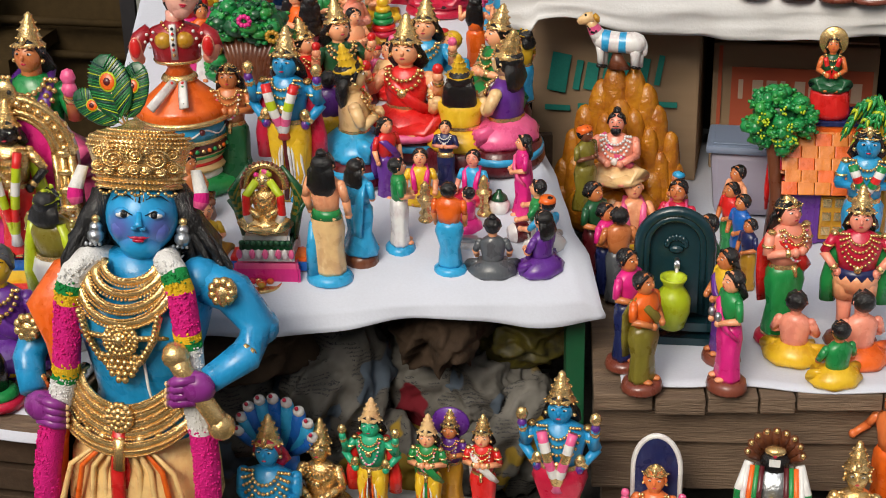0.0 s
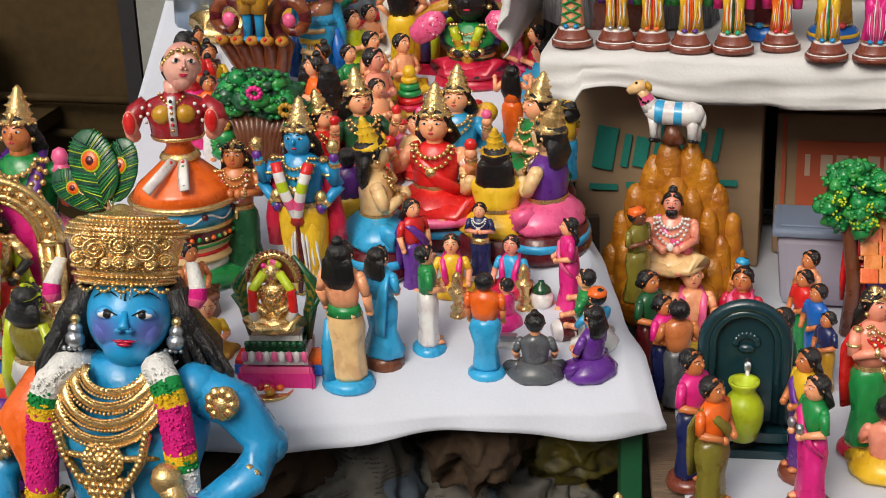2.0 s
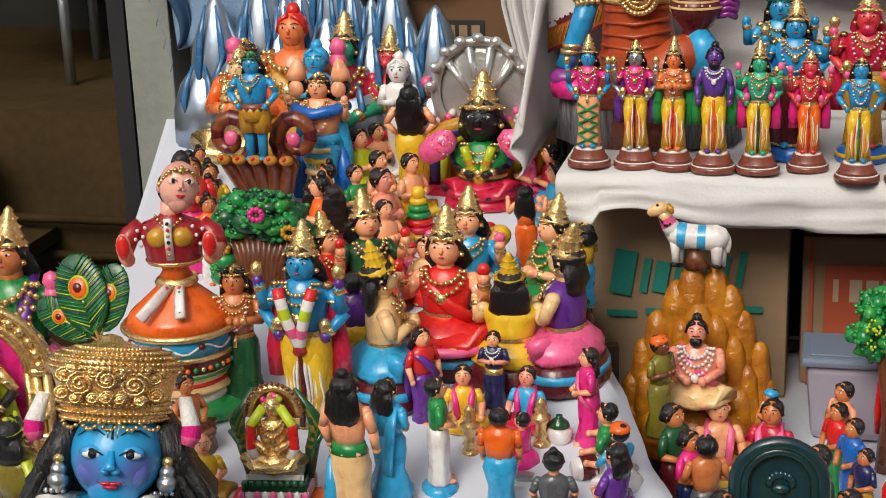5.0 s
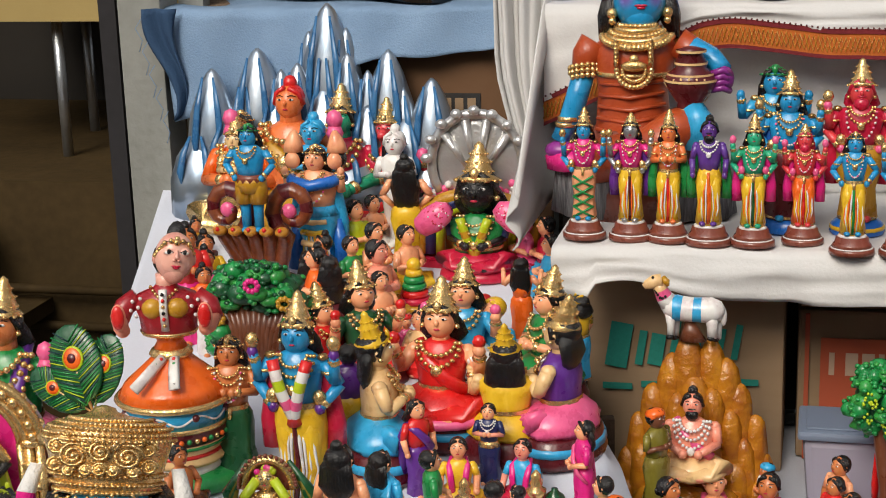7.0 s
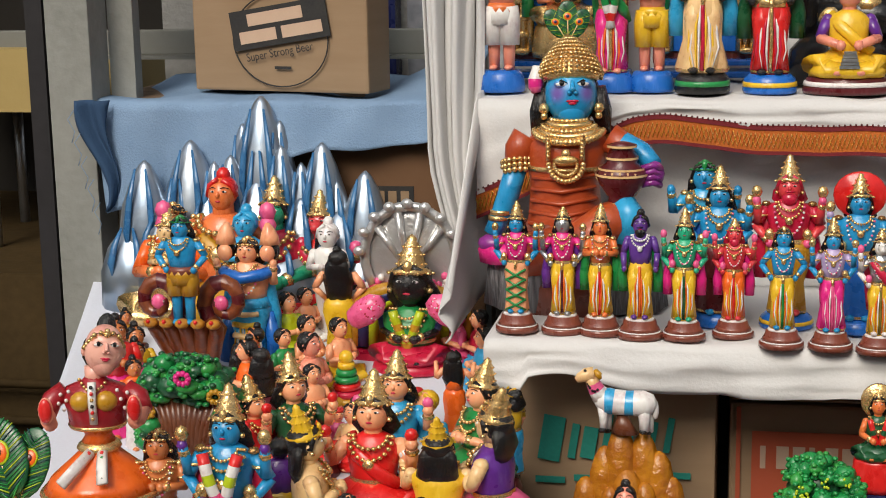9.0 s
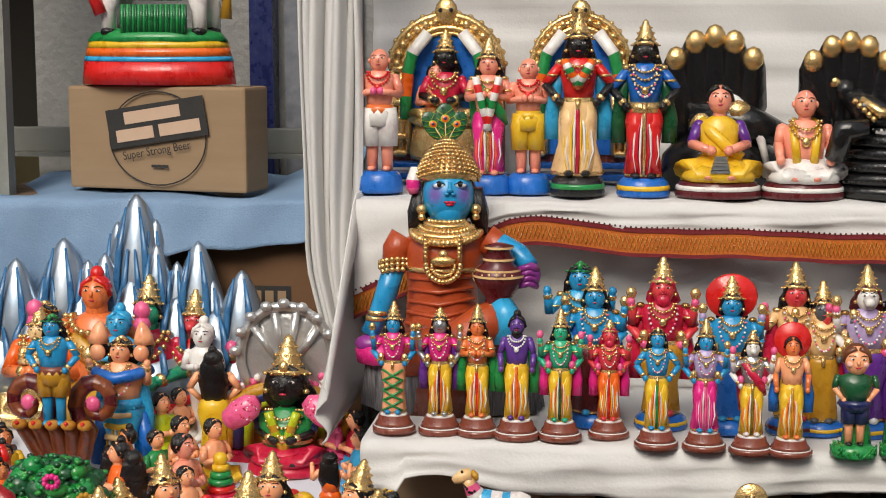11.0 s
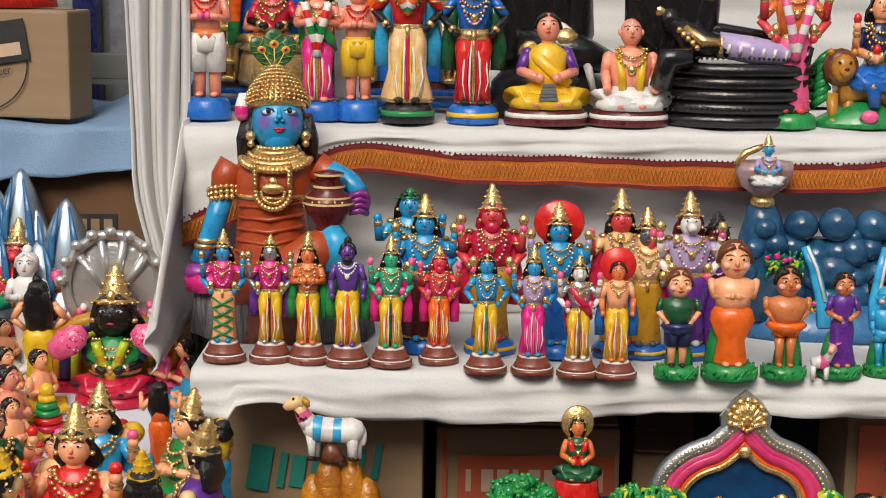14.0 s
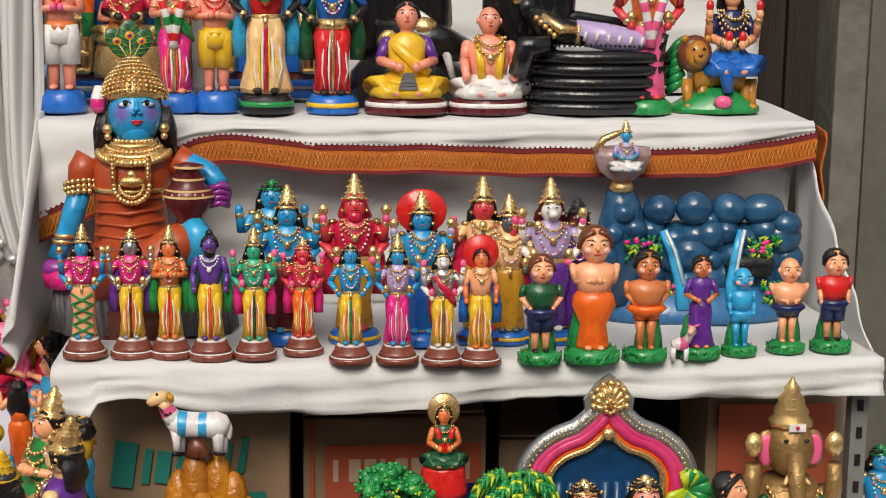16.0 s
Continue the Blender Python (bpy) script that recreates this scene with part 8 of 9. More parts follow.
# maker's mark as plain shapes
for x, w, h, z in ((0.06, 0.04, 0.085, 0.232), (0.1, 0.014, 0.066, 0.228), (0.128, 0.026, 0.06, 0.226), (0.16, 0.012, 0.088, 0.242), (0.19, 0.03, 0.06, 0.232), (0.232, 0.03, 0.064, 0.24), (0.27, 0.012, 0.066, 0.246)):
    b = Build()
    b.box((-w / 2, -0.0013, -h / 2), (w / 2, 0, h / 2), TEALINK, m=Matrix.Translation((x, -0.0062, z)) @ Matrix.Rotation(radians(9), 4, "Y"), bevel=0.0004)
    part("print_block", b, bx, "teal printed block")
b = Build()
for x, w in ((0.03, 0.06), (0.1, 0.05), (0.17, 0.09), (0.255, 0.06)):
    b.box((x, -0.0075, 0.145 + 0.08 * x), (x + w * 0.9, -0.0062, 0.157 + 0.08 * x), TEALINK)
part("print_line", b, bx, "small teal print")
bx = carton((-0.03, 2.80, 0.352), 0.34, 0.24, 0.285, 1, "dented brown beer carton with a red printed panel", True)
b = Build()
b.box((0.04, -0.0078, 0.1), (0.33, -0.0062, 0.235), REDINK)
b.box((0.012, -0.0078, 0.0), (0.02, -0.0062, 0.28), REDINK)
part("print_panel", b, bx, "red printed panel")
for j in range(9):
    b = Build()
    b.box((0.055 + j * 0.029, -0.0088, 0.165), (0.055 + j * 0.029 + (0.022 if j % 3 else 0.01), -0.0079, 0.208), PALEINK, bevel=0.0003)
    part("print_block", b, bx, "pale printed block")
bx = carton((0.34, 2.86, 0.352), 0.12, 0.2, 0.22, -6, "small crumpled brown cardboard box", True)
bx = carton((0.72, 2.78, 0.352), 0.26, 0.22, 0.34, 0, "dark reddish cardboard box under the shelf", True)
b = Build()
b.box((0.02, -0.0085, 0.05), (0.24, -0.0065, 0.31), REDINK)
part("print_panel", b, bx, "faded red printed panel")
# near-black sheet added behind the cartons as the shade under the shelf
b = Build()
b.box((-0.5, 3.05, 0.35), (0.95, 3.08, 0.77), surface("shelf_shade", (0.012, 0.01, 0.01), (0.02, 0.017, 0.015), 0.9, 6, 80))
thing("shelf_shade_sheet", b, "added dark sheet standing for the shade under the shelf", "cloth")

# plastic tub
b = Build()
tub = surface("grey_lilac_plastic", (0.36, 0.34, 0.42), (0.30, 0.28, 0.36), 0.4, 5, 40, 0.1, 0.001)
tublid = surface("blue_grey_plastic", (0.20, 0.25, 0.34), (0.17, 0.21, 0.3), 0.4, 5, 40, 0.1, 0.001)
ob = holder("storage_tub", "translucent lilac plastic storage tub with blue-grey lid", "tub", Matrix.Translation((0.06, 2.60, 0.354)))
b.box((-0.075, -0.055, 0), (0.075, 0.06, 0.135), tub, bevel=0.015)
for v in b.bm.verts:
    v.co.x *= 0.86 + v.co.z * 1.2
part("body", b, ob)
b = Build()
b.box((-0.084, -0.064, 0.134), (0.084, 0.068, 0.15), tublid, bevel=0.006)
b.box((-0.07, -0.05, 0.15), (0.07, 0.055, 0.154), tublid, bevel=0.002)
part("lid", b, ob, "blue-grey snap-on lid")


def leaf_crown(b, centre, r, n, mats, seed, size=0.012, flat=1.0):
    rr = random.Random(seed)
    for j in range(n):
        v = Vector((rr.gauss(0, 1), rr.gauss(0, 1), rr.gauss(0, 1))).normalized()
        q = Vector((v.x * r[0], v.y * r[1], v.z * r[2])) * rr.uniform(0.72, 1.0)
        c = Vector(centre) + q
        b.ball(c, (size * rr.uniform(0.7, 1.2), size * rr.uniform(0.7, 1.2), size * rr.uniform(0.5, 0.9)), mats[j % len(mats)], 7)
        for i in range(5):
            n = (Vector((rr.gauss(0, 1), rr.gauss(-0.5, 1), rr.gauss(0.3, 1)))).normalized() * size * 0.85
            b.ball(c + n, (size * 0.32, size * 0.3, size * 0.22), mats[(j + i) % len(mats)], 5)


# toy tree, palm and house
b = Build()
b.tube([(0, 0, 0), (0.004, 0, 0.1), (-0.01, 0, 0.2), (-0.005, 0, 0.26)], [0.016, 0.013, 0.012, 0.01], "brown", 9)
b.ball((0, 0.005, 0.25), (0.052, 0.03, 0.05), "dark_green", 12)
leaf_crown(b, (0, 0, 0.25), (0.062, 0.04, 0.062), 70, ["green", "leaf", "green"], 2, 0.017)
rr = random.Random(9)
for j in range(13):
    a, q = rr.uniform(0, 6.28), rr.uniform(0.015, 0.06)
    c = Vector((q * math.cos(a), -0.05 + q * 0.3, 0.25 + q * math.sin(a)))
    for i in range(6):
        b.ball(c + Vector((rr.uniform(-0.008, 0.008), -0.002, rr.uniform(-0.008, 0.008))), 0.0026, "lime", 5)
thing("toy_tree", b, "green clay tree with yellow dotted blossoms", "tree", Matrix.Translation((0.115, 2.44, 0.354)))

b = Build()
b.tube([(0, 0, 0), (0.005, 0, 0.12), (0, 0, 0.24)], [0.012, 0.01, 0.009], "mustard", 8)
for j in range(16):
    a = j * 0.785 / 2
    d = Vector((math.cos(a), 0.6 * math.sin(a), 0))
    up = 0.012 * math.sin(j * 2.3)
    spine = [Vector((0, 0, 0.24)), Vector((0, 0, 0.272 + up)) + d * 0.03, Vector((0, 0, 0.262 + up)) + d * 0.062, Vector((0, 0, 0.218 + up)) + d * 0.084]
    b.tube(spine, [0.004, 0.005, 0.004, 0.002], "leaf", 6)
    side = Vector((-d.y, d.x, 0))
    for i in range(9):
        t = 0.4 + 2.4 * i / 8
        p = spine[int(t)].lerp(spine[int(t) + 1], t - int(t))
        for sx in (-1, 1):
            b.tube([p, p + side * sx * 0.011 + d * 0.008, p + side * sx * 0.018 + d * 0.014 - Vector((0, 0, 0.010))], [0.0035, 0.004, 0.001], "green" if (i + j) % 3 else "lime", 5)
for j in range(6):
    b.ball((0.016 * math.cos(j), -0.012, 0.225 + 0.008 * math.sin(j * 2)), 0.01, "yellow", 7)
thing("toy_palm", b, "small green clay palm with yellow fruit", "tree", Matrix.Translation((0.312, 2.40, 0.354)) @ Matrix.Diagonal((0.9, 0.9, 1.1, 1)))

house = holder("toy_house", "purple toy clay house with orange tiled roof", "house", Matrix.Translation((0.215, 2.44, 0.354)) @ Matrix.Rotation(radians(6), 4, "Z"))
b = Build()
b.box((-0.075, 0, 0), (0.085, 0.1, 0.12), "purple", bevel=0.003)
part("wall", b, house)
b = Build()
b.box((-0.012, -0.006, 0.01), (0.035, 0.004, 0.1), "mustard", bevel=0.002)
for z in (0.02, 0.05, 0.078):
    for x in (-0.008, 0.014):
        b.box((x, -0.009, z), (x + 0.017, -0.005, z + 0.018), "gold", bevel=0.001)
part("door", b, house, "gold panelled door")
b = Build()
b.box((-0.022, -0.004, 0.0), (-0.013, 0.006, 0.11), "purple", bevel=0.001)
b.box((0.036, -0.004, 0.0), (0.045, 0.006, 0.11), "purple", bevel=0.001)
b.box((-0.022, -0.004, 0.1), (0.045, 0.006, 0.112), "purple", bevel=0.001)
part("door_frame", b, house, "purple door frame")
for row in range(6):
    for col in range(6):
        b = Build()
        x0 = -0.09 + col * 0.031 + (0.006 if row % 2 else 0)
        y0, z0 = -0.03 + row * 0.0105, 0.112 + row * 0.0205
        b.box((0, 0, 0), (0.03, 0.006, 0.026), "roof" if (row + col) % 3 else "orange", m=Matrix.Translation((x0, y0, z0)) @ Matrix.Rotation(radians(-27), 4, "X"), bevel=0.002)
        part("roof_tile", b, house)
b = Build()
b.box((-0.09, -0.02, 0.112), (0.096, 0.11, 0.12), "brown")
b.box((-0.08, 0.025, 0.12), (0.09, 0.1, 0.232), "orange")
b.box((-0.092, 0.02, 0.232), (0.1, 0.11, 0.242), "navy", bevel=0.002)
part("roof", b, house, "orange roof with blue ridge")
figure((0.205, 2.492, 0.597), 0.167, pose="sit", hs=0.15, skin="orange_skin", top="dark_green", low="dark_green", crown="small", hair="black", base="red", base_h=0.5, arms="hold", sleeve="orange_skin", fore="orange_skin", held="gold", garland=["red", "red", "dark_green"], halo="gold", fat=0.92, label="seated gold-haloed clay goddess on a red lotus")


DEEPBLUE = surface("deep_blue_paint", (0.008, 0.075, 0.20), (0.004, 0.025, 0.08), 0.3, 20, 90, 0.3, 0.002, coat=0.2)


def rainbow_arch(at):
    P = frame_of(0.913, 1.2, 0.2)
    k = 0.00095
    b = Build()
    W = 158
    legs = 215

    def bow(r, up):
        n = 32
        out = []
        for j in range(n + 1):
            x = -math.cos(math.pi * j / n)
            z = legs + up * (0.80 * math.sqrt(max(0.0, 1 - abs(x) ** 2.3)) + 0.40 * max(0.0, 1 - 2.4 * abs(x)) ** 1.5)
            out.append((r * x, z))
        return out
    slab(b, [(-W * 0.72, 0), (W * 0.72, 0)] + list(reversed(bow(W * 0.72, 80))), 26, 40, DEEPBLUE, P)
    for j in range(9):
        x = -95 + 24 * j
        b.tube([P(x, 0, 24), P(x * 0.97, 150, 24), P(x * 0.9, 215, 24)], 8 * k, DEEPBLUE, 8)
    rose = surface("rose_enamel", (0.62, 0.022, 0.14), (0.74, 0.07, 0.22), 0.3, 14, 60, 0.4, 0.002, coat=0.2)
    for r, up, rad, c in ((W, 106, 15, "silver"), (W * 0.885, 91, 11, rose), (W * 0.82, 83, 12, rose), (W * 0.765, 75, 7, "red"), (W * 0.725, 69, 6, "orange"), (W * 0.68, 62, 7, "gold")):
        b.tube([P(-r, 0, 16)] + [P(x, z, 16) for x, z in bow(r, up)] + [P(r, 0, 16)], rad * k, c, 9)
    beads(b, [P(x, z + 2, 4) for x, z in bow(W * 0.95, 100)], 4 * k, "gold", 1.5)
    beads(b, [P(x, z, 4) for x, z in bow(W * 1.02, 110)], 3 * k, "gold", 2)
    slab(b, [(-42, 312), (42, 312), (46, 336), (26, 358), (0, 374), (-26, 358), (-46, 336)], 6, 22, "silver", P)
    for j in range(9):
        a = math.pi * (j - 0.5) / 7
        b.tube([P(0, 318, 2), P(16 * math.cos(a), 328 + 15 * math.sin(a), -4), P(31 * math.cos(a), 333 + 27 * math.sin(a), 0)], [4 * k, 5 * k, 7 * k], "gold", 8)
        b.ball(P(31 * math.cos(a), 333 + 27 * math.sin(a), -3), 7 * k, "gold", 8)
    for j in range(8):
        a = math.pi * j / 4
        b.ball(P(9 * math.cos(a), 326 + 9 * math.sin(a), -6), 4.5 * k, "gold", 6)
    b.ball(P(0, 286, 2), (13 * k, 8 * k, 12 * k), "gold", 9)
    rr = random.Random(5)
    for sx in (-1, 1):
        b.tube([P(sx * W * 0.92, 10, -4), P(sx * W * 0.93, 204, -4)], [10 * k, 7 * k], "lime", 8)
        for j in range(15):
            a = rr.uniform(0, 2 * math.pi)
            c = P(sx * (W * 0.93), 204, -6)
            b.tube([c, c + Vector((32 * k * math.cos(a), -12 * k, 34 * k * math.sin(a) + 6 * k)), c + Vector((52 * k * math.cos(a), -8 * k, 46 * k * math.sin(a) - 14 * k))], [6 * k, 12 * k, 3 * k], "green" if j % 3 else "lime", 7, flat=0.5)
    b.box(P(-170, -2, -40), P(170, 14, 44), "terracotta", bevel=0.003)
    thing("rainbow_arch", b, "clay arch with pink and yellow bands over blue curtain", "shrine", Matrix.Translation(at))


rainbow_arch((0.482, 2.50, 0.352))


def elephant_deity(at):
    P = frame_of(0.88, 1.33, 0.2)
    k = 0.00092
    b = Build()
    bronze = surface("bronze_paint", (0.42, 0.26, 0.10), (0.26, 0.15, 0.05), 0.38, 18, 120, 0.5, 0.002, metal=0.5)
    b.loft([(*P(0, 0), 0.09, 0.07), (*P(0, 30), 0.094, 0.072), (*P(0, 60), 0.085, 0.065)], "pink", 20)
    b.loft([(*P(0, 50), 0.078, 0.06), (*P(0, 110), 0.082, 0.06), (*P(0, 170), 0.07, 0.05), (*P(0, 200), 0.042, 0.04)], bronze, 20)
    b.ball(P(0, 110, -30), (70 * k, 60 * k, 60 * k), bronze, 16)
    for sx in (-1, 1):
        b.tube([P(sx * 60, 185, 0), P(sx * 82, 155, -10), P(sx * 80, 190, -34), P(sx * 78, 220, -34)], [22 * k, 20 * k, 16 * k, 14 * k], bronze, 10)
        b.ball(P(sx * 78, 245, -30), (18 * k, 14 * k, 24 * k), "gold", 9)
        b.ball(P(sx * 44, 236, 0), (24 * k, 9 * k, 38 * k), bronze, 12)
        b.ball(P(sx * 46, 236, -7), (17 * k, 6 * k, 30 * k), "pink", 12)
        b.ball(P(sx * 20, 250, -44), (5 * k, 4 * k, 4 * k), "black", 7)
        b.tube([P(sx * 12, 205, -44), P(sx * 24, 196, -62)], [5 * k, 3 * k], "cream", 7)
        b.ball(P(sx * 52, 150, -30), (18 * k, 18 * k, 46 * k), "dark_green", 10)
        b.ball(P(sx * 50, 60, -70), (40 * k, 30 * k, 26 * k), "pink", 12)
    b.ball(P(0, 240, -4), (44 * k, 42 * k, 56 * k), bronze, 18)
    b.tube([P(0, 235, -40), P(0, 200, -58), P(2, 160, -72), P(10, 120, -84), P(30, 106, -84)], [17 * k, 16 * k, 14 * k, 11 * k, 8 * k], bronze, 12)
    for j in range(6):
        b.tube([P(-15, 212 - 14 * j, -60 - 3 * j), P(0, 208 - 14 * j, -72 - 3 * j), P(15, 212 - 14 * j, -60 - 3 * j)], 2.2 * k, "gold", 5)
    b.box(P(-16, 262, -46), P(16, 272, -42), "white")
    b.ball(P(0, 267, -47), 4 * k, "crimson", 6)
    b.loft([(*P(0, 268), 38 * k, 36 * k), (*P(0, 276), 40 * k, 38 * k), (*P(0, 283), 30 * k, 29 * k), (*P(0, 288), 33 * k, 31 * k), (*P(0, 298), 23 * k, 22 * k), (*P(0, 302), 25 * k, 24 * k), (*P(0, 312), 14 * k, 14 * k), (*P(0, 316), 16 * k, 16 * k), (*P(0, 326), 5 * k, 5 * k), (*P(0, 331), 2 * k, 2 * k)], "gold", 20, wob=0.05)
    for w, z in ((50, 190), (60, 170)):
        beads(b, swag(P(-w, z, -40), P(w, z, -40), 0.05, 12, 0.04), 5 * k)
    thing("elephant_deity", b, "bronze-painted elephant-headed clay deity with gold crown", "statue", Matrix.Translation(at))


elephant_deity((0.787, 2.49, 0.354))

# tree with a hollow, on the table
b = Build()
for j in range(13):
    x = -0.054 + 0.009 * j
    b.tube([(x * 0.75, -0.012 - 0.006 * math.sin(j * 2), 0), (x * 0.6, -0.02, 0.04), (x * 0.85, -0.018, 0.1), (x * 1.25, -0.012, 0.15)], [0.011, 0.008, 0.008, 0.009], "brown", 8)
b.ball((0, 0.012, 0.17), (0.074, 0.03, 0.04), "dark_green", 14)
leaf_crown(b, (0, 0.004, 0.178), (0.078, 0.04, 0.034), 64, ["green", "dark_green", "leaf"], 12, 0.021)
leaf_crown(b, (-0.066, 0, 0.115), (0.022, 0.03, 0.06), 26, ["green", "dark_green", "leaf"], 13, 0.019)
leaf_crown(b, (0.066, 0, 0.14), (0.016, 0.026, 0.036), 14, ["green", "dark_green", "leaf"], 14, 0.018)
for c, m in (((0.012, -0.05, 0.195), "magenta"), ((-0.06, -0.03, 0.13), "mustard"), ((0.06, -0.03, 0.16), "mustard")):
    for j in range(9):
        b.ball((c[0] + 0.011 * math.cos(j * 0.7), c[1] - 0.003, c[2] + 0.009 * math.sin(j * 0.7)), 0.0055, m, 6)
thing("clay_tree", b, "green clay tree with brown hollow trunk and flowers", "tree", Matrix.Translation((-0.915, 2.40, 0.585)))


def serpent_dancer(at):
    P = frame_of(1.11, 1.13, 0.28)
    k = 0.00111
    b = Build()
    skin = surface("spotted_snake", (0.30, 0.08, 0.02), (0.12, 0.025, 0.012), 0.3, 60, 150, 0.3, 0.002, coat=0.4)
    b.loft([(*P(0, 0), 0.085, 0.05), (*P(0, 10), 0.08, 0.05), (*P(0, 16), 0.06, 0.04)], "maroon", 18)
    hood_w = 60
    for j in range(5):
        t = j / 4 - 0.5
        b.tube([P(t * 40, 8, 0), P(t * 80, 50, -12), P(t * 110, 84, -34), P(t * 112, 92, -50)], [14 * k, 15 * k, 13 * k, 10 * k], skin, 10)
        b.ball(P(t * 112, 92, -52), (13 * k, 14 * k, 9 * k), "ochre", 9)
        b.ball(P(t * 112, 94, -64), 4 * k, "red", 6)
    for sx in (-1, 1):
        pts = [P(sx * 20, 20, 8)]
        for j in range(15):
            a = -1.2 + j * 0.55
            r = 48 * (1 - j / 19)
            pts.append(P(sx * (60 - r * math.cos(a) * 0.9) - 0, 132 + r * math.sin(a), 6 - j))
        b.tube(pts, [15 * k] * 6 + [(14 - 0.7 * j) * k for j in range(10)], [skin, skin, "maroon"], 10)
        b.ball(P(sx * 56, 130, -10), (14 * k, 8 * k, 14 * k), "pink", 9)
    put_figure(b, P(0, 94, -38), 0.215, skin="blue_skin", top="blue_skin", low="mustard", legs=True, hem=0.26, crown="small", crown_col="green", long=2.0, arms="hip", bangle=True, hair="black", belt="terracotta", shoe="blue_skin", w=1.15)
    thing("serpent_dancer", b, "blue clay deity dancing on a coiled brown serpent", "statue", Matrix.Translation(at))


serpent_dancer((-1.045, 2.79, 0.650))


def hood_throne(at):
    P = frame_of(1.12, 1.14, 0.25)
    k = 0.00112
    b = Build()
    n = 20
    foil = surface("crumpled_foil", (0.72, 0.72, 0.72), (0.58, 0.58, 0.58), 0.3, 12, 40, 0.35, 0.004, metal=0.7)
    b.ball(P(0, 172, 20), (84 * k, 14 * k, 90 * k), foil, 26)
    b.tube([P(82 * math.cos(q), 172 + 88 * math.sin(q), 6) for q in [-0.6 + (math.pi + 1.2) * j / n for j in range(n + 1)]], 9 * k, foil, 8)
    for q in (0.7, 1.3, 1.85, 2.45):
        b.tube([P(20 * math.cos(q), 150 + 20 * math.sin(q), 4), P(74 * math.cos(q), 172 + 80 * math.sin(q), 6)], [4 * k, 9 * k], foil, 7)
    for j in range(9):
        a = 0.1 + (math.pi - 0.2) * j / 8
        b.ball(P(88 * math.cos(a), 170 + 94 * math.sin(a), -8), (11 * k, 9 * k, 9 * k), foil, 9)
    for r, rad, c in ((100, 13, "mustard"), (82, 13, "navy"), (66, 10, "lime")):
        b.tube([P(-r, 10, -14)] + [P(x, 62 + z, -8) for x, z in arch_pts(r, r * 0.55)] + [P(r, 10, -14)], rad * k, c, 8)
    slab(b, [(-88, 0), (88, 0)] + [(x, 70 + z) for x, z in reversed(arch_pts(88, 54))], 22, 30, "ochre", P)
    for sx in (-1, 1):
        for j in range(22):
            a = j * 0.9
            q = 4 + j * 1.7
            b.ball(P(sx * 70 + q * math.cos(a), 116 + q * 0.75 * math.sin(a), 6), 7.5 * k, "pink" if j % 3 else "white", 6)
    b.box(P(-110, -6, -60), P(110, 10, 34), "crimson", bevel=0.004)
    thing("hood_throne", b, "red and gold throne with a silver foil serpent hood", "throne", Matrix.Translation(at))


hood_throne((-0.658, 2.97, 0.662))


def couch_shrine(at):
    P = frame_of(0.79, 0.86, 0.42)
    k = 0.00079
    b = Build()
    for i, (w, h0, h1, d0, c) in enumerate(((68, 0, 12, -50, "magenta"), (64, 12, 40, -46, "pink"), (56, 40, 56, -40, "white"), (52, 56, 70, -36, "dark_green"), (46, 70, 96, -28, "white"))):
        b.box(P(-w, h0, d0), P(w, h1, 40), c, bevel=0.004)
    for j in range(9):
        b.ball(P(-56 + 14 * j, 36, -48), (7 * k, 5 * k, 12 * k), "white" if j % 2 else "pink", 7)
        b.ball(P(-50 + 12.5 * j, 60, -42), (7 * k, 5 * k, 6 * k), "dark_green", 7)
    for x in (-18, -6, 6, 18):
        b.box(P(x, 88, -31), P(x + 3, 96, -29), "black")
    for sx in (-1, 1):
        for j in range(9):
            b.tube([P(sx * 52, 70, 20), P(sx * (58 + 2 * j), 120 + 6 * j, 16), P(sx * (84 - 6 * j), 150 + 9 * j, 14)], [9 * k, 11 * k, 4 * k], "olive" if j % 2 else "dark_green", 7)
        b.box(P(sx * 68 - 16, 0, -16), P(sx * 68 + 16, 50, 40), "orange" if sx > 0 else "red", bevel=0.004)
        b.box(P(sx * 68 - 16, 0, -18), P(sx * 68 + 16, 20, -15), "blue")
        b.tube([P(sx * 14, 190, -14), P(sx * 36, 160, -24), P(sx * 38, 120, -26), P(sx * 30, 104, -28)], 9 * k, ["lime", "red", "white", "pink", "green"], 8)
    b.tube([P(x, 176 + z, 8) for x, z in arch_pts(44, 48)], 9 * k, "gold", 8)
    beads(b, [P(x, 176 + z, -2) for x, z in arch_pts(50, 54)], 4 * k, "terracotta", 1.4)
    slab(b, [(x, 172 + z) for x, z in arch_pts(42, 44)], 10, 16, "terracotta", P)
    for j in range(24):
        a = j * 1.7
        b.ball(P(16 * math.cos(a) * (j % 5) / 4, 198 + 12 * math.sin(a), -10), 6 * k, ("magenta", "lime", "pink")[j % 3], 6)
    put_figure(b, P(0, 92, -8), 0.105, pose="sit", skin="gold", top="gold", low="gold", hair=None, arms="hold", label="x", neck="gold")
    thing("couch_shrine", b, "gold deity on a tiered couch with leafy green back", "shrine", Matrix.Translation(at) @ Matrix.Rotation(radians(8), 4, "Z"))


couch_shrine((-0.713, 1.865, 0.493))


def lathe(name, at, prof, mat, label, cat, n=18, group=""):
    bb = Build()
    bb.loft([(0, 0, z, r, r) for z, r in prof], mat, n)
    return thing(name, bb, label, cat, Matrix.Translation(at), group)


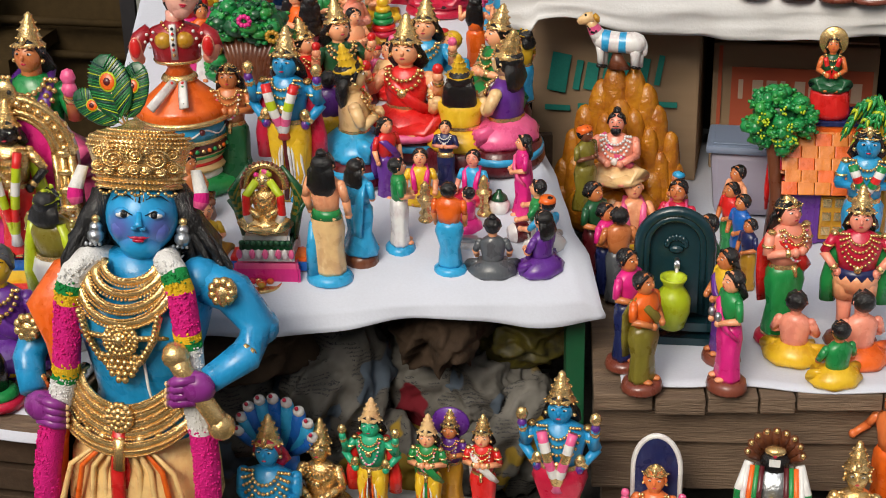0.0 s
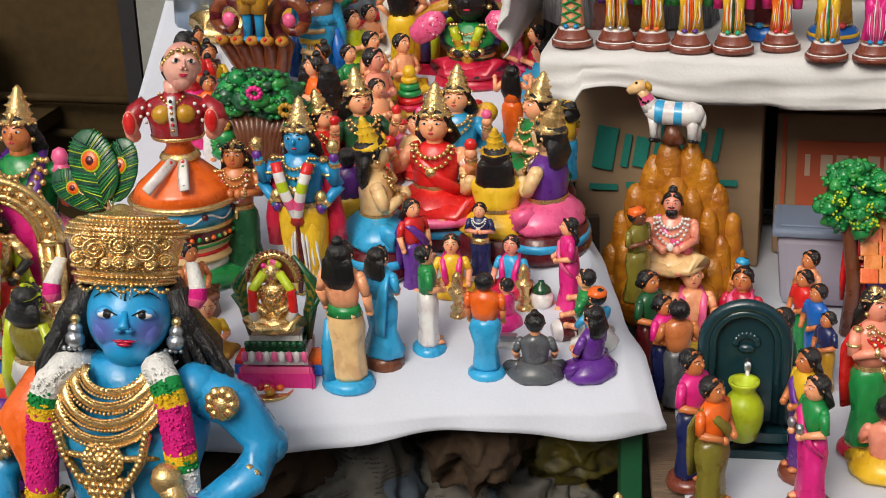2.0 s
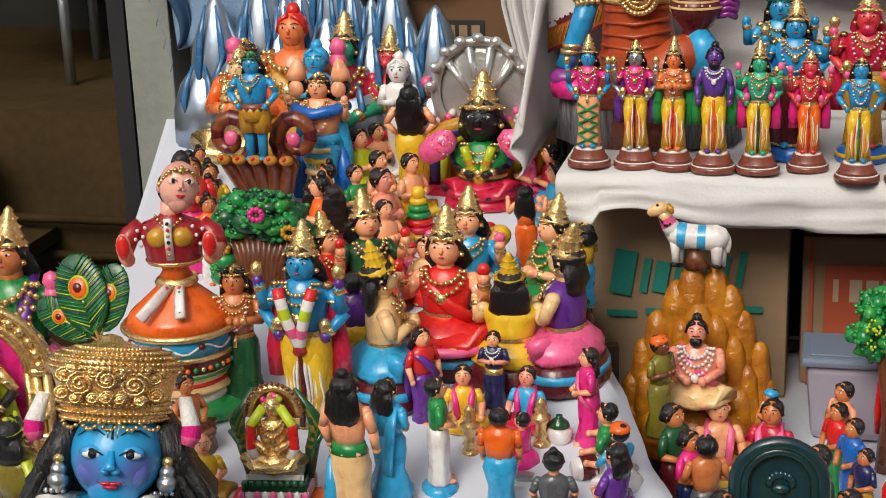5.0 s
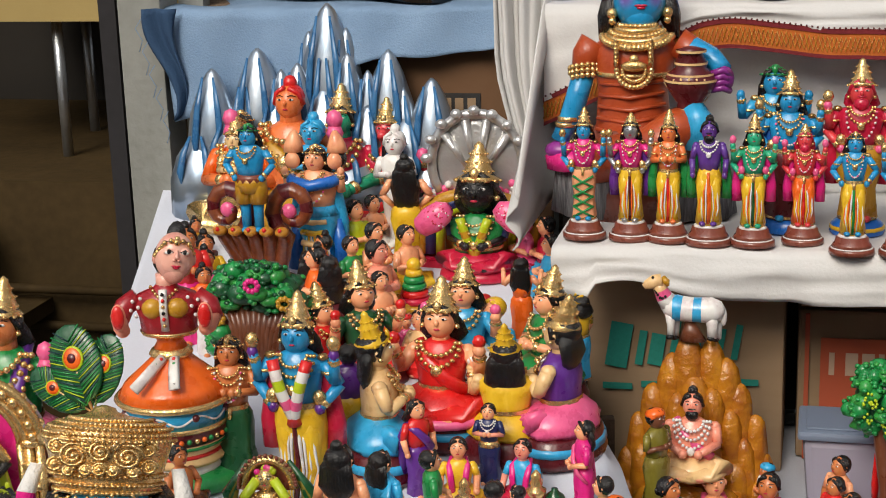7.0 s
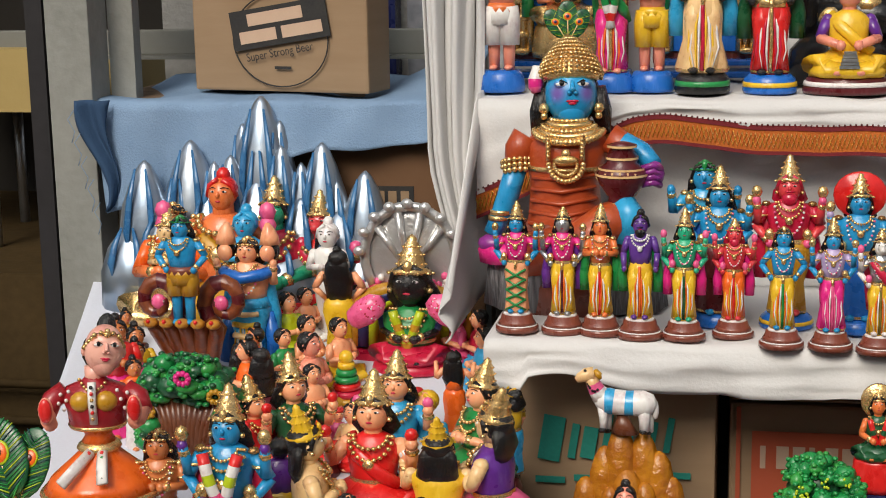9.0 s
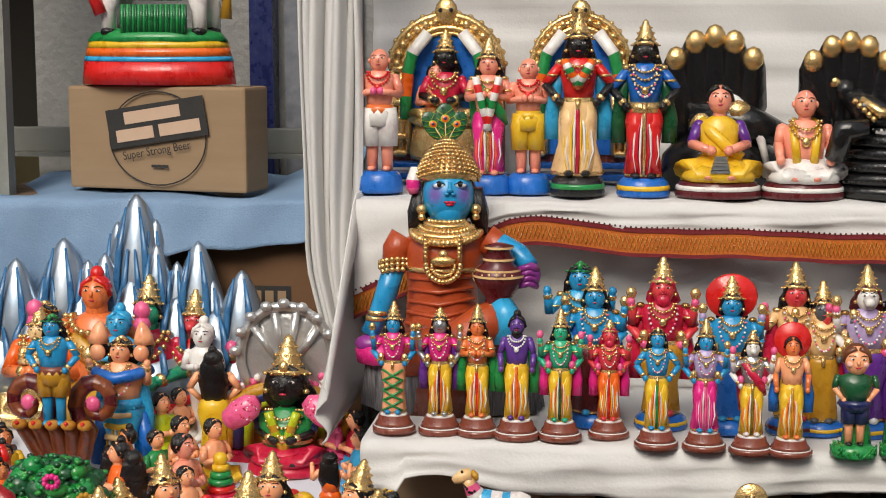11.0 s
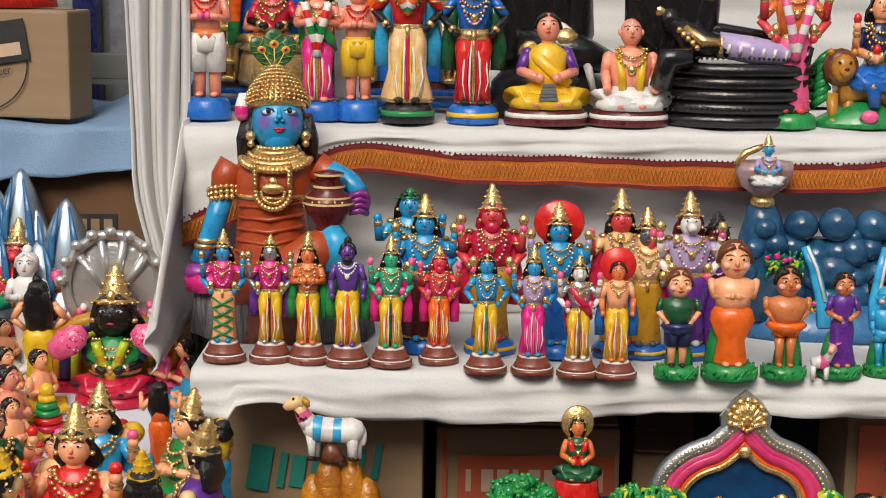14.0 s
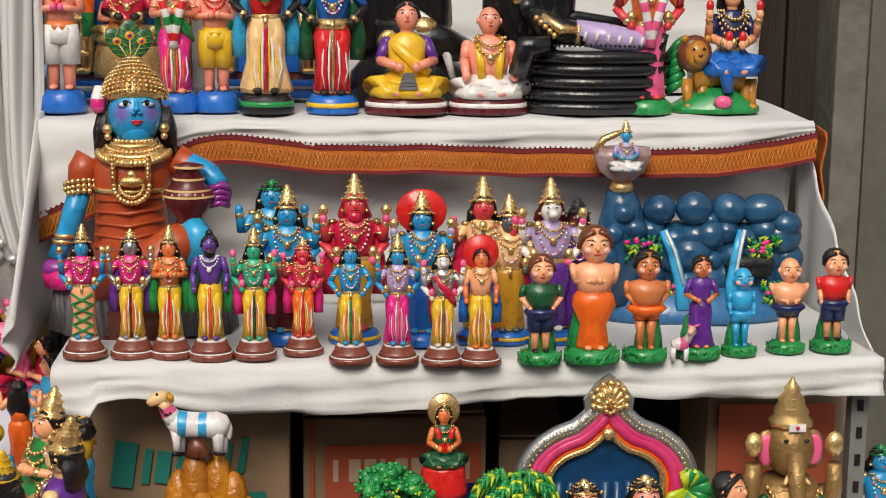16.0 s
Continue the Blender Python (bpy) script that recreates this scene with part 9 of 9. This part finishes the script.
LAMP = [(0, 0.014), (0.004, 0.016), (0.01, 0.012), (0.016, 0.008), (0.02, 0.012), (0.026, 0.007), (0.038, 0.009), (0.044, 0.014), (0.05, 0.015), (0.054, 0.008), (0.06, 0.01), (0.066, 0.007), (0.072, 0.008), (0.08, 0.002)]
lathe("oil_lamp", (-0.486, 2.059, 0.512), LAMP, "gold", "small brass-coloured stacked oil lamp", "lamp", group="oil lamps")
lathe("oil_lamp", (-0.388, 2.099, 0.514), LAMP, "gold", "small brass-coloured stacked oil lamp", "lamp", group="oil lamps")
b = Build()
b.loft([(0, 0, 0, 0.012, 0.012), (0, 0, 0.008, 0.018, 0.018), (0, 0, 0.02, 0.02, 0.02), (0, 0, 0.03, 0.012, 0.012)], "white", 16)
b.loft([(0, 0, 0.028, 0.016, 0.016), (0, 0, 0.034, 0.014, 0.014), (0, 0, 0.042, 0.005, 0.005), (0, 0, 0.045, 0.005, 0.005)], "dark_green", 14)
thing("lidded_pot", b, "small white pot with dark green lid", "pot", Matrix.Translation((-0.363, 2.111, 0.517)))
b = Build()
b.tube([(-0.022, 0, 0.018), (-0.012, 0, 0.018), (0.012, 0, 0.018), (0.022, 0, 0.018)], [0.013, 0.018, 0.018, 0.013], ["white", "maroon", "white"], 14)
thing("clay_drum", b, "little maroon and white clay drum", "drum", Matrix.Translation((-0.31, 2.03, 0.502)) @ Matrix.Rotation(radians(30), 4, "Z"))
b = Build()
b.box((-0.028, -0.012, 0), (0.022, 0.02, 0.014), "white", bevel=0.003)
b.box((-0.02, 0.0, 0.014), (0.012, 0.016, 0.024), "silver", bevel=0.003)
thing("altar_block", b, "white clay fire altar block between the dolls", "altar", Matrix.Translation((-0.392, 1.99, 0.496)))
b = Build()
b.loft([(0, 0, 0, 0.03, 0.03), (0, 0, 0.004, 0.034, 0.034), (0, 0, 0.008, 0.034, 0.034), (0, 0, 0.006, 0.028, 0.028)], "gold", 20)
rr = random.Random(6)
for j in range(14):
    a, q = rr.uniform(0, 6.3), rr.uniform(0, 0.022)
    b.ball((q * math.cos(a), q * math.sin(a), 0.011), (0.007, 0.007, 0.005), ("mustard", "gold", "orange", "crimson")[j % 4], 6)
thing("offering_plate", b, "gold clay plate heaped with sweets and flowers", "plate", Matrix.Translation((-0.715, 1.822, 0.482)))
ringed = holder("ringed_pot", "stacked clay pot in yellow, red and green rings", "pot", Matrix.Translation((-0.728, 2.728, 0.631)))
for j, c in enumerate(("mustard", "crimson", "red", "green", "green", "yellow")):
    b = Build()
    r = 0.034 - 0.0035 * j
    b.loft([(0, 0, 0.013 * j, r * 0.9, r * 0.9), (0, 0, 0.013 * j + 0.006, r, r), (0, 0, 0.013 * j + 0.012, r * 0.9, r * 0.9)], c, 18)
    part("ring", b, ringed)
b = Build()
b.ball((0, 0, 0.086), (0.014, 0.014, 0.014), "yellow", 10)
part("knob", b, ringed)


def garland_arch(at):
    P = frame_of(1.13, 1.2, 0.45)
    k = 0.00113
    b = Build()
    for i, (h0, h1, c) in enumerate(((0, 22, "red"), (22, 40, "yellow"), (40, 56, "blue"))):
        b.box(P(-112 + 4 * i, h0, -52 + 5 * i), P(80 - 4 * i, h1, 40), c, bevel=0.003)
    Q = lambda x, up, d=0: P(x - 8, up + 50, d)
    arch_frame(b, Q, 100, 96, k, 170, back="magenta")
    put_figure(b, P(-8, 56, -26), 0.3, skin="black", top="gold", low="red", crown="tall", arms="hip", hair="black", rows=4, garland=["red", "lime", "white", "lime"], garland_to=0.1, cape="lime", w=1.1, label="x")
    thing("garland_arch", b, "gold arch with a garlanded black deity on striped base", "shrine", Matrix.Translation(at) @ Matrix.Rotation(radians(10), 4, "Z"))


garland_arch((-1.24, 2.03, 0.344))
b = Build()
b.loft([(0, 0, 0, 0.045, 0.04), (0, 0, 0.01, 0.046, 0.041), (0, 0, 0.016, 0.04, 0.036)], "crimson", 18)
b.loft([(0, 0, 0.014, 0.036, 0.034), (0, 0, 0.022, 0.04, 0.036), (0, 0, 0.03, 0.03, 0.028)], "green", 18)
b.loft([(0, 0, 0.026, 0.022, 0.022), (0, 0, 0.07, 0.023, 0.023), (0, 0, 0.088, 0.017, 0.017), (0, 0, 0.096, 0.005, 0.005)], SCALES, 16)
for j in range(3):
    b.tube([(-0.016, -0.018, 0.06 + 0.006 * j), (0, -0.025, 0.06 + 0.006 * j), (0.016, -0.018, 0.06 + 0.006 * j)], 0.0012, "white", 5)
thing("stone_lingam", b, "black polished lingam on red and green base", "statue", Matrix.Translation((-1.108, 1.60, 0.344)))

# low bench in front with its dolls
bench = holder("front_bench", "low front bench of planks under a grey cloth", "bench")
b = Build()
b.box((-0.72, 1.56, 0.10), (0.75, 1.77, 0.124), WOOD, bevel=0.003)
part("board", b, bench)
for x in (-0.68, 0.0, 0.68):
    b = Build()
    b.box((x, 1.6, 0), (x + 0.05, 1.74, 0.099), WOOD)
    part("support", b, bench)
b = Build()
b.grid(40, 8, lambda u, v: Vector((-0.735 + 1.5 * u, 1.55 + 0.24 * v, 0.1265 + 0.002 * wavy(u * 14, 2, v * 4))), SHEET)
thing("bench_cloth", b, "greyish white cloth on the low front bench", "cloth").modifiers.new("thick", "SOLIDIFY").thickness = 0.003


def striped_deity(at):
    P = frame_of(0.955, 1.08, 0.5)
    k = 0.000955
    b = Build()
    b.box(P(-62, 0, -40), P(62, 30, 50), "black", bevel=0.004)
    b.loft([(*P(0, 28), 60 * k, 44 * k), (*P(0, 90), 58 * k, 42 * k), (*P(0, 130), 46 * k, 34 * k), (*P(0, 160), 30 * k, 24 * k)], "silver", 20)
    b.loft([(*P(0, 140, -4), 20 * k, 18 * k), (*P(0, 172, -6), 24 * k, 20 * k), (*P(0, 190, -4), 12 * k, 10 * k)], "black", 14)
    for j in range(9):
        a = 0.15 + (math.pi - 0.3) * j / 8
        b.tube([P(20 * math.cos(a), 168 + 14 * math.sin(a), 8), P(40 * math.cos(a), 172 + 38 * math.sin(a), 4), P(44 * math.cos(a), 174 + 44 * math.sin(a), -6)], [8 * k, 10 * k, 7 * k], "brown", 8)
        b.ball(P(44 * math.cos(a), 174 + 44 * math.sin(a), -10), 5 * k, "gold", 6)
    b.ball(P(0, 186, -18), (18 * k, 12 * k, 8 * k), "gold", 10)
    b.box(P(-9, 160, -28), P(9, 172, -24), "white")
    b.ball(P(0, 178, -26), 4 * k, "crimson", 6)
    for r, c in ((22, "maroon"), (30, "green"), (38, "orange"), (47, "white")):
        b.tube([P(-r * 0.9, 160, -20), P(-r, 110, -44), P(-r * 0.75, 70 - r * 0.4, -52), P(0, 58 - r * 0.5, -56), P(r * 0.75, 70 - r * 0.4, -52), P(r, 110, -44), P(r * 0.9, 160, -20)], 5 * k, c, 8)
    for sx in (-1, 1):
        b.tube([P(sx * 26, 150, -24), P(sx * 33, 90, -54), P(sx * 34, 14, -56)], 7 * k, "red", 8, flat=0.5)
        b.tube([P(sx * 40, 165, -14), P(sx * 54, 120, -34), P(sx * 58, 40, -44)], 8 * k, ["white", "green", "yellow", "maroon", "gold"], 8)
    b.ball(P(0, 96, -50), (14 * k, 6 * k, 18 * k), "yellow", 10)
    b.ball(P(0, 26, -52), (34 * k, 16 * k, 12 * k), "yellow", 12)
    thing("striped_deity", b, "black clay deity with serpent hood and many coloured garlands", "statue", Matrix.Translation(at))


striped_deity((0.145, 1.70, 0.13))
b = Build()
P = frame_of(0.96, 1.1, 0.5)
k = 0.00096
for j in range(9):
    a = 0.1 + (math.pi - 0.2) * j / 8
    b.tube([P(20 * math.cos(a), 100, 10), P(55 * math.cos(a), 115 + 40 * math.sin(a), 8), P(66 * math.cos(a), 122 + 66 * math.sin(a), -4)], [12 * k, 15 * k, 11 * k], "sky_blue" if j % 2 else "blue", 9)
    b.ball(P(67 * math.cos(a), 123 + 68 * math.sin(a), -8), (11 * k, 10 * k, 10 * k), "white", 8)
    b.ball(P(67 * math.cos(a), 128 + 68 * math.sin(a), -18), 4 * k, "crimson", 6)
b.loft([(*P(0, 0, 10), 40 * k, 16 * k), (*P(0, 110, 10), 34 * k, 14 * k)], "blue", 14)
thing("snake_fan", b, "blue clay fan of serpent heads behind a deity", "statue", Matrix.Translation((-0.665, 1.70, 0.13)))
b = Build()
slab(b, [(-40, 0), (40, 0)] + [(x, 100 + z) for x, z in reversed(arch_pts(40, 55))], 0, 12, "navy", frame_of(0.94, 1.1, 0.0))
PN = frame_of(0.94, 1.1, 0.0)
b.tube([PN(-40, 0, 4)] + [PN(x, 100 + z, 4) for x, z in arch_pts(40, 55)] + [PN(40, 0, 4)], 0.005, "white", 8)
thing("blue_niche", b, "navy clay niche with white rim behind a deity", "ornament", Matrix.Translation((-0.04, 1.755, 0.13)))
tray = holder("green_tray", "green plastic tray that holds small dolls", "tray", Matrix.Translation((-0.42, 1.60, 0.129)))
for lo, hi in (((-0.14, -0.03, 0.0), (0.14, 0.035, 0.004)), ((-0.14, -0.034, 0.004), (0.14, -0.03, 0.03)), ((-0.14, 0.035, 0.004), (0.14, 0.039, 0.03)), ((-0.144, -0.034, 0.0), (-0.14, 0.039, 0.03)), ((0.14, -0.034, 0.0), (0.144, 0.039, 0.03))):
    b = Build()
    b.box(lo, hi, GREENPAINT, bevel=0.001)
    part("side", b, tray)

# crumpled paper and sacking stored under the table
def newsprint(name, tint):
    """Grey newsprint with rows of small type, pale gutters and printed patches of one colour."""
    m, nt, bsdf = nodes_of(name)
    tc = nt.nodes.new("ShaderNodeTexCoord")
    rows = nt.nodes.new("ShaderNodeTexWave")
    rows.bands_direction = "Z"
    rows.inputs["Scale"].default_value, rows.inputs["Distortion"].default_value = 42, 1.2
    nt.links.new(tc.outputs["Object"], rows.inputs["Vector"])
    letters = noise_of(nt, 420, 2, 0.45, 0.55)
    block = noise_of(nt, 16, 1, 0.48, 0.5)
    patch = noise_of(nt, 9, 2, 0.56, 0.58)
    stain = noise_of(nt, 14, 5, 0.3, 0.7)
    def times(p, q):
        n = nt.nodes.new("ShaderNodeMath")
        n.operation = "MULTIPLY"
        nt.links.new(p, n.inputs[0])
        nt.links.new(q, n.inputs[1])
        return n.outputs[0]
    line = nt.nodes.new("ShaderNodeMath")
    line.operation = "GREATER_THAN"
    line.inputs[1].default_value = 0.55
    nt.links.new(rows.outputs["Fac"], line.inputs[0])
    # paper tones are darkened to carry the deep shade under the table
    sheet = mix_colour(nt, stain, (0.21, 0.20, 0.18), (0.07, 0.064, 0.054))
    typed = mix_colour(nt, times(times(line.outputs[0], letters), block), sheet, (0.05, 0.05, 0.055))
    nt.links.new(mix_colour(nt, patch, typed, tint), bsdf.inputs["Base Color"])
    bsdf.inputs["Roughness"].default_value = 0.85
    bsdf.inputs["Specular IOR Level"].default_value = 0.2
    bump_of(nt, bsdf, stain, 0.4, 0.004)
    return m


def crumple(at, r, mat, seed, label, name="paper_wad"):
    """A crushed sheet: a bulging skin broken into long folds with sharp ridges."""
    bb = Build()
    bmesh.ops.create_icosphere(bb.bm, subdivisions=5, radius=1.0)
    i = bb.slot(mat)
    off = Vector((seed * 3.1, seed * 1.7, 0))
    lean = Matrix.Rotation(seed * 1.3, 3, "Y") @ Matrix.Rotation(seed * 0.7, 3, "X")
    for v in bb.bm.verts:
        n = v.co.normalized()
        p = lean @ n
        p = Vector((p.x * 1.0, p.y, p.z * 1.5))
        fold = 1 - abs(noise.noise(p * 1.3 + off)) * 2
        crease = 1 - abs(noise.noise(p * 3.1 + off)) * 2
        q = 0.72 + 0.22 * noise.noise(n * 1.2 + off) + 0.24 * fold + 0.10 * crease + 0.03 * noise.noise(n * 11 + off)
        v.co = Vector((n.x * r[0] * q, n.y * r[1] * q, n.z * r[2] * q))
    for f in bb.bm.faces:
        f.smooth = True
        f.material_index = i
    return thing(name, bb, label, "paper", Matrix.Translation(at) @ Matrix.Rotation(radians(seed * 40), 4, "Z"))


def U(x, y, z):
    return TABLE @ Vector((x, y, z - 0.48))


GREYNEWS = newsprint("news_grey", (0.10, 0.13, 0.17))
REDNEWS = newsprint("news_red", (0.16, 0.012, 0.02))
YELLOWNEWS = newsprint("news_yellow", (0.34, 0.22, 0.03))
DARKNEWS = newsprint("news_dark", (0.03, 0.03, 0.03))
WRAPPER = surface("olive_print_wrapper", (0.012, 0.012, 0.010), (0.16, 0.13, 0.012), 0.5, 22, 60, 0.3, 0.002)
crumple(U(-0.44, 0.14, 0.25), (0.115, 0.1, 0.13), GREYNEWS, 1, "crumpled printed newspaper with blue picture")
crumple(U(-0.60, 0.18, 0.20), (0.13, 0.1, 0.09), DARKNEWS, 2, "crumpled newspaper wad, its grey darkened for shade")
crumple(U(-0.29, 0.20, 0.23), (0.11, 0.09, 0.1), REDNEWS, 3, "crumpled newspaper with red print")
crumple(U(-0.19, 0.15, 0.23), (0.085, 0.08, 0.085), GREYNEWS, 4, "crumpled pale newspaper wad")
crumple(U(-0.10, 0.16, 0.33), (0.1, 0.08, 0.07), WRAPPER, 5, "dark printed plastic wrapper with yellow print", "wrapper")
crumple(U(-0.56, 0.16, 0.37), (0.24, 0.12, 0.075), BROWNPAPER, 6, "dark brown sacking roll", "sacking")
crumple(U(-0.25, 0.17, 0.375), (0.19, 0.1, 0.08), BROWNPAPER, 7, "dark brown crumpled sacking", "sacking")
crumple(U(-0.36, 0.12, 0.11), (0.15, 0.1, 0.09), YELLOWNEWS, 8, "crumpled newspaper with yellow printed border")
crumple(U(-0.68, 0.14, 0.12), (0.13, 0.1, 0.1), GREYNEWS, 9, "crumpled newspaper wad, its grey darkened for shade")
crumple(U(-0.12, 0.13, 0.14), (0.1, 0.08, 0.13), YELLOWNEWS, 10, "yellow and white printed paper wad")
crumple(U(-0.23, 0.11, 0.1), (0.1, 0.08, 0.08), DARKNEWS, 11, "crumpled newspaper wad, its grey darkened for shade")
# dark screen added behind the papers in place of the shade there
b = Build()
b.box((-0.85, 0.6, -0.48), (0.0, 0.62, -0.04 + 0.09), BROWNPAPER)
thing("table_shade_screen", b, "added dark screen standing for the shade under the table", "cloth", TABLE)

# behind the mountain: brown card, blue cloth, beer carton with a cow
b = Build()
b.box((-1.36, 3.222, 0.3), (-0.55, 3.236, 1.10), surface("brown_card", (0.20, 0.11, 0.06), (0.15, 0.08, 0.042), 0.85, 4, 60, 0.1, 0.001, spec=0.2), bevel=0.002)
card = thing("cardboard_sheet", b, "large brown cardboard sheet standing behind the mountain", "cardboard")
b = Build()
b.box((-0.785, 3.2192, 0.90), (-0.70, 3.2215, 0.955), INK)
part("print_panel", b, card, "black printed panel")
b = Build()
for x, w in ((-0.775, 0.012), (-0.755, 0.018), (-0.728, 0.018)):
    b.box((x, 3.2175, 0.908), (x + w, 3.2192, 0.945), CARD)
part("print_mark", b, card, "pale printed mark")
b = Build()
b.tube([(-1.315, 3.21, 0.5), (-1.30, 3.21, 1.12)], 0.012, WOOD, 8)
thing("wooden_stake", b, "thin brown wooden stake beside the mountain", "stake")
b = Build()
b.box((-1.42, 3.24, 1.1), (-0.56, 3.75, 1.13), WOOD, bevel=0.003)
for x in (-1.40, -0.6):
    b.box((x, 3.6, 0), (x + 0.03, 3.63, 1.1), WOOD)
thing("rear_bench", b, "high wooden bench behind the table", "bench")


def towel(u, v):
    x = -1.40 + 0.82 * u
    if v > 0.45:
        t = (v - 0.45) / 0.55
        return Vector((x, 3.215 + 0.5 * t, 1.137 + 0.01 * wavy(x * 9, 1.3, t * 5) * min(1, 4 * t) + 0.14 * t * max(0, (u - 0.72) * 3.4)))
    t = 1 - v / 0.45
    sag = 0.055 + 0.19 * (1 - u) ** 1.3 + 0.012 * math.sin(u * 9)
    return Vector((x + 0.02 * t, 3.195 - 0.04 * t * math.sin(math.pi * u) + 0.012 * wavy(x, 16, t * 2), 1.137 - sag * t + 0.006 * wavy(x * 6, 3, t * 6)))


hang(towel, 60, 30, BLUECLOTH, "blue_towel", "pale blue woven cloth hanging over the rear bench")
hang(lambda u, v: Vector((-1.425 + 0.012 * math.sin(v * 6) + 0.075 * u * v ** 0.6 + 0.055 * (1 - v), 3.175 + 0.01 * math.sin(u * 8 + v * 5), 0.90 + 0.24 * v)), 12, 18, NAVYCLOTH, "navy_cloth", "dark blue cloth end with loose threads")
b = Build()
for j in range(5):
    x, z = -1.43 + 0.012 * j, 1.12 - 0.05 * j
    b.tube([(x, 3.165, z), (x - 0.012, 3.158, z - 0.02), (x + 0.004, 3.155, z - 0.045), (x - 0.006, 3.158, z - 0.07)], 0.0009, BLUECLOTH, 4)
thing("loose_threads", b, "pale blue threads frayed from the cloth edge", "thread")
bx = carton((-1.212, 3.33, 1.147), 0.425, 0.11, 0.222, -12, "brown beer carton with a black printed roundel")
b = Build()
pts = [(0.22 + 0.115 * math.cos(a), -0.0066, 0.112 + 0.1 * math.sin(a)) for a in [math.pi * 2 * j / 40 for j in range(41)]]
b.tube(pts, 0.0016, INK, 5)
part("print_ring", b, bx, "black printed ring")
b = Build()
b.box((-0.118, -0.001, -0.042), (0.118, 0.0006, 0.042), INK, m=Matrix.Translation((0.22, -0.0082, 0.146)) @ Matrix.Rotation(radians(-9), 4, "Y"))
part("print_panel", b, bx, "black slanting printed panel")
b = Build()
for z, x0, x1 in ((0.019, -0.075, 0.06), (-0.017, -0.1, -0.01), (-0.017, 0.004, 0.102)):
    b.box((x0, -0.0022, z - 0.013), (x1, -0.0012, z + 0.013), PALEINK, m=Matrix.Translation((0.22, -0.0082, 0.146)) @ Matrix.Rotation(radians(-9), 4, "Y"))
part("maker_mark", b, bx, "pale blocks of print on black")
text_mesh("Super Strong Beer", 0.026, INK, bx, Matrix.Translation((0.218, -0.0082, 0.086)) @ Matrix.Rotation(radians(-10), 4, "Y") @ Matrix.Rotation(radians(90), 4, "X"), squash=0.85)
b = Build()
b.box((0.205, -0.0078, 0.05), (0.245, -0.0064, 0.056), INK)
part("print_line", b, bx)


def cow(at):
    b = Build()
    b.loft([(0, 0, 0, 0.17, 0.09), (0, 0, 0.05, 0.165, 0.088)], "red", 26)
    b.loft([(0, 0, 0.05, 0.166, 0.089), (0, 0, 0.06, 0.163, 0.087)], "sky_blue", 26)
    b.loft([(0, 0, 0.06, 0.162, 0.086), (0, 0, 0.078, 0.158, 0.083)], "orange", 26)
    b.loft([(0, 0, 0.078, 0.158, 0.083), (0, 0, 0.092, 0.154, 0.08)], "yellow", 26)
    b.loft([(0, 0, 0.092, 0.155, 0.08), (0, 0, 0.11, 0.14, 0.07), (0, 0, 0.12, 0.1, 0.05)], "green", 26, wob=0.02)
    for x, y in ((-0.1, -0.03), (-0.085, 0.03), (0.1, -0.03), (0.115, 0.03)):
        b.tube([(x, y, 0.11), (x, y, 0.16), (x * 0.9, y * 0.9, 0.22)], [0.016, 0.017, 0.028], "white", 10)
        b.ball((x, y - 0.004, 0.112), (0.018, 0.02, 0.012), "black", 8)
    b.tube([(-0.12, 0, 0.24), (-0.06, 0, 0.25), (0.05, 0, 0.245), (0.12, 0, 0.25)], [0.05, 0.07, 0.068, 0.05], "white", 16)
    b.tube([(-0.12, 0, 0.27), (-0.17, -0.01, 0.33), (-0.2, -0.02, 0.34)], [0.045, 0.035, 0.035], "white", 12)
    b.tube([(-0.2, -0.02, 0.345), (-0.245, -0.04, 0.31)], [0.036, 0.022], "white", 10)
    for sx in (-1, 1):
        b.tube([(-0.19, -0.02 + sx * 0.02, 0.37), (-0.2, -0.02 + sx * 0.035, 0.41)], [0.009, 0.003], "gold", 7)
    b.tube([(0.14, 0, 0.26), (0.155, 0, 0.2), (0.15, 0, 0.14)], [0.01, 0.008, 0.014], "mustard", 8)
    b.tube([(-0.16, -0.04, 0.3), (-0.13, -0.05, 0.2), (-0.11, -0.05, 0.15)], 0.014, ["pink", "red", "pink"], 8)
    for j in range(24):
        b.tube([(-0.06 + 0.006 * j, -0.062, 0.11), (-0.06 + 0.006 * j, -0.058, 0.17)], 0.004, "dark_green" if j % 2 else "green", 5)
    thing("clay_cow", b, "white clay cow on a red striped oval base", "cow", Matrix.Translation(at))


cow((-1.015, 3.36, 1.372))
b = Build()
b.box((-0.861, 3.93, 1.1), (-0.663, 3.946, 2.2), surface("torn_poster", (0.32, 0.33, 0.36), (0.05, 0.06, 0.09), 0.7, 3.5, 30, 0.2, 0.002))
thing("wall_poster", b, "torn grey and navy poster on the wall", "poster")
b = Build()
b.box((-0.940, 3.88, 0.9), (-0.881, 3.946, 2.2), "navy")
thing("wall_cable_duct", b, "dark blue upright strip on the wall", "strip")
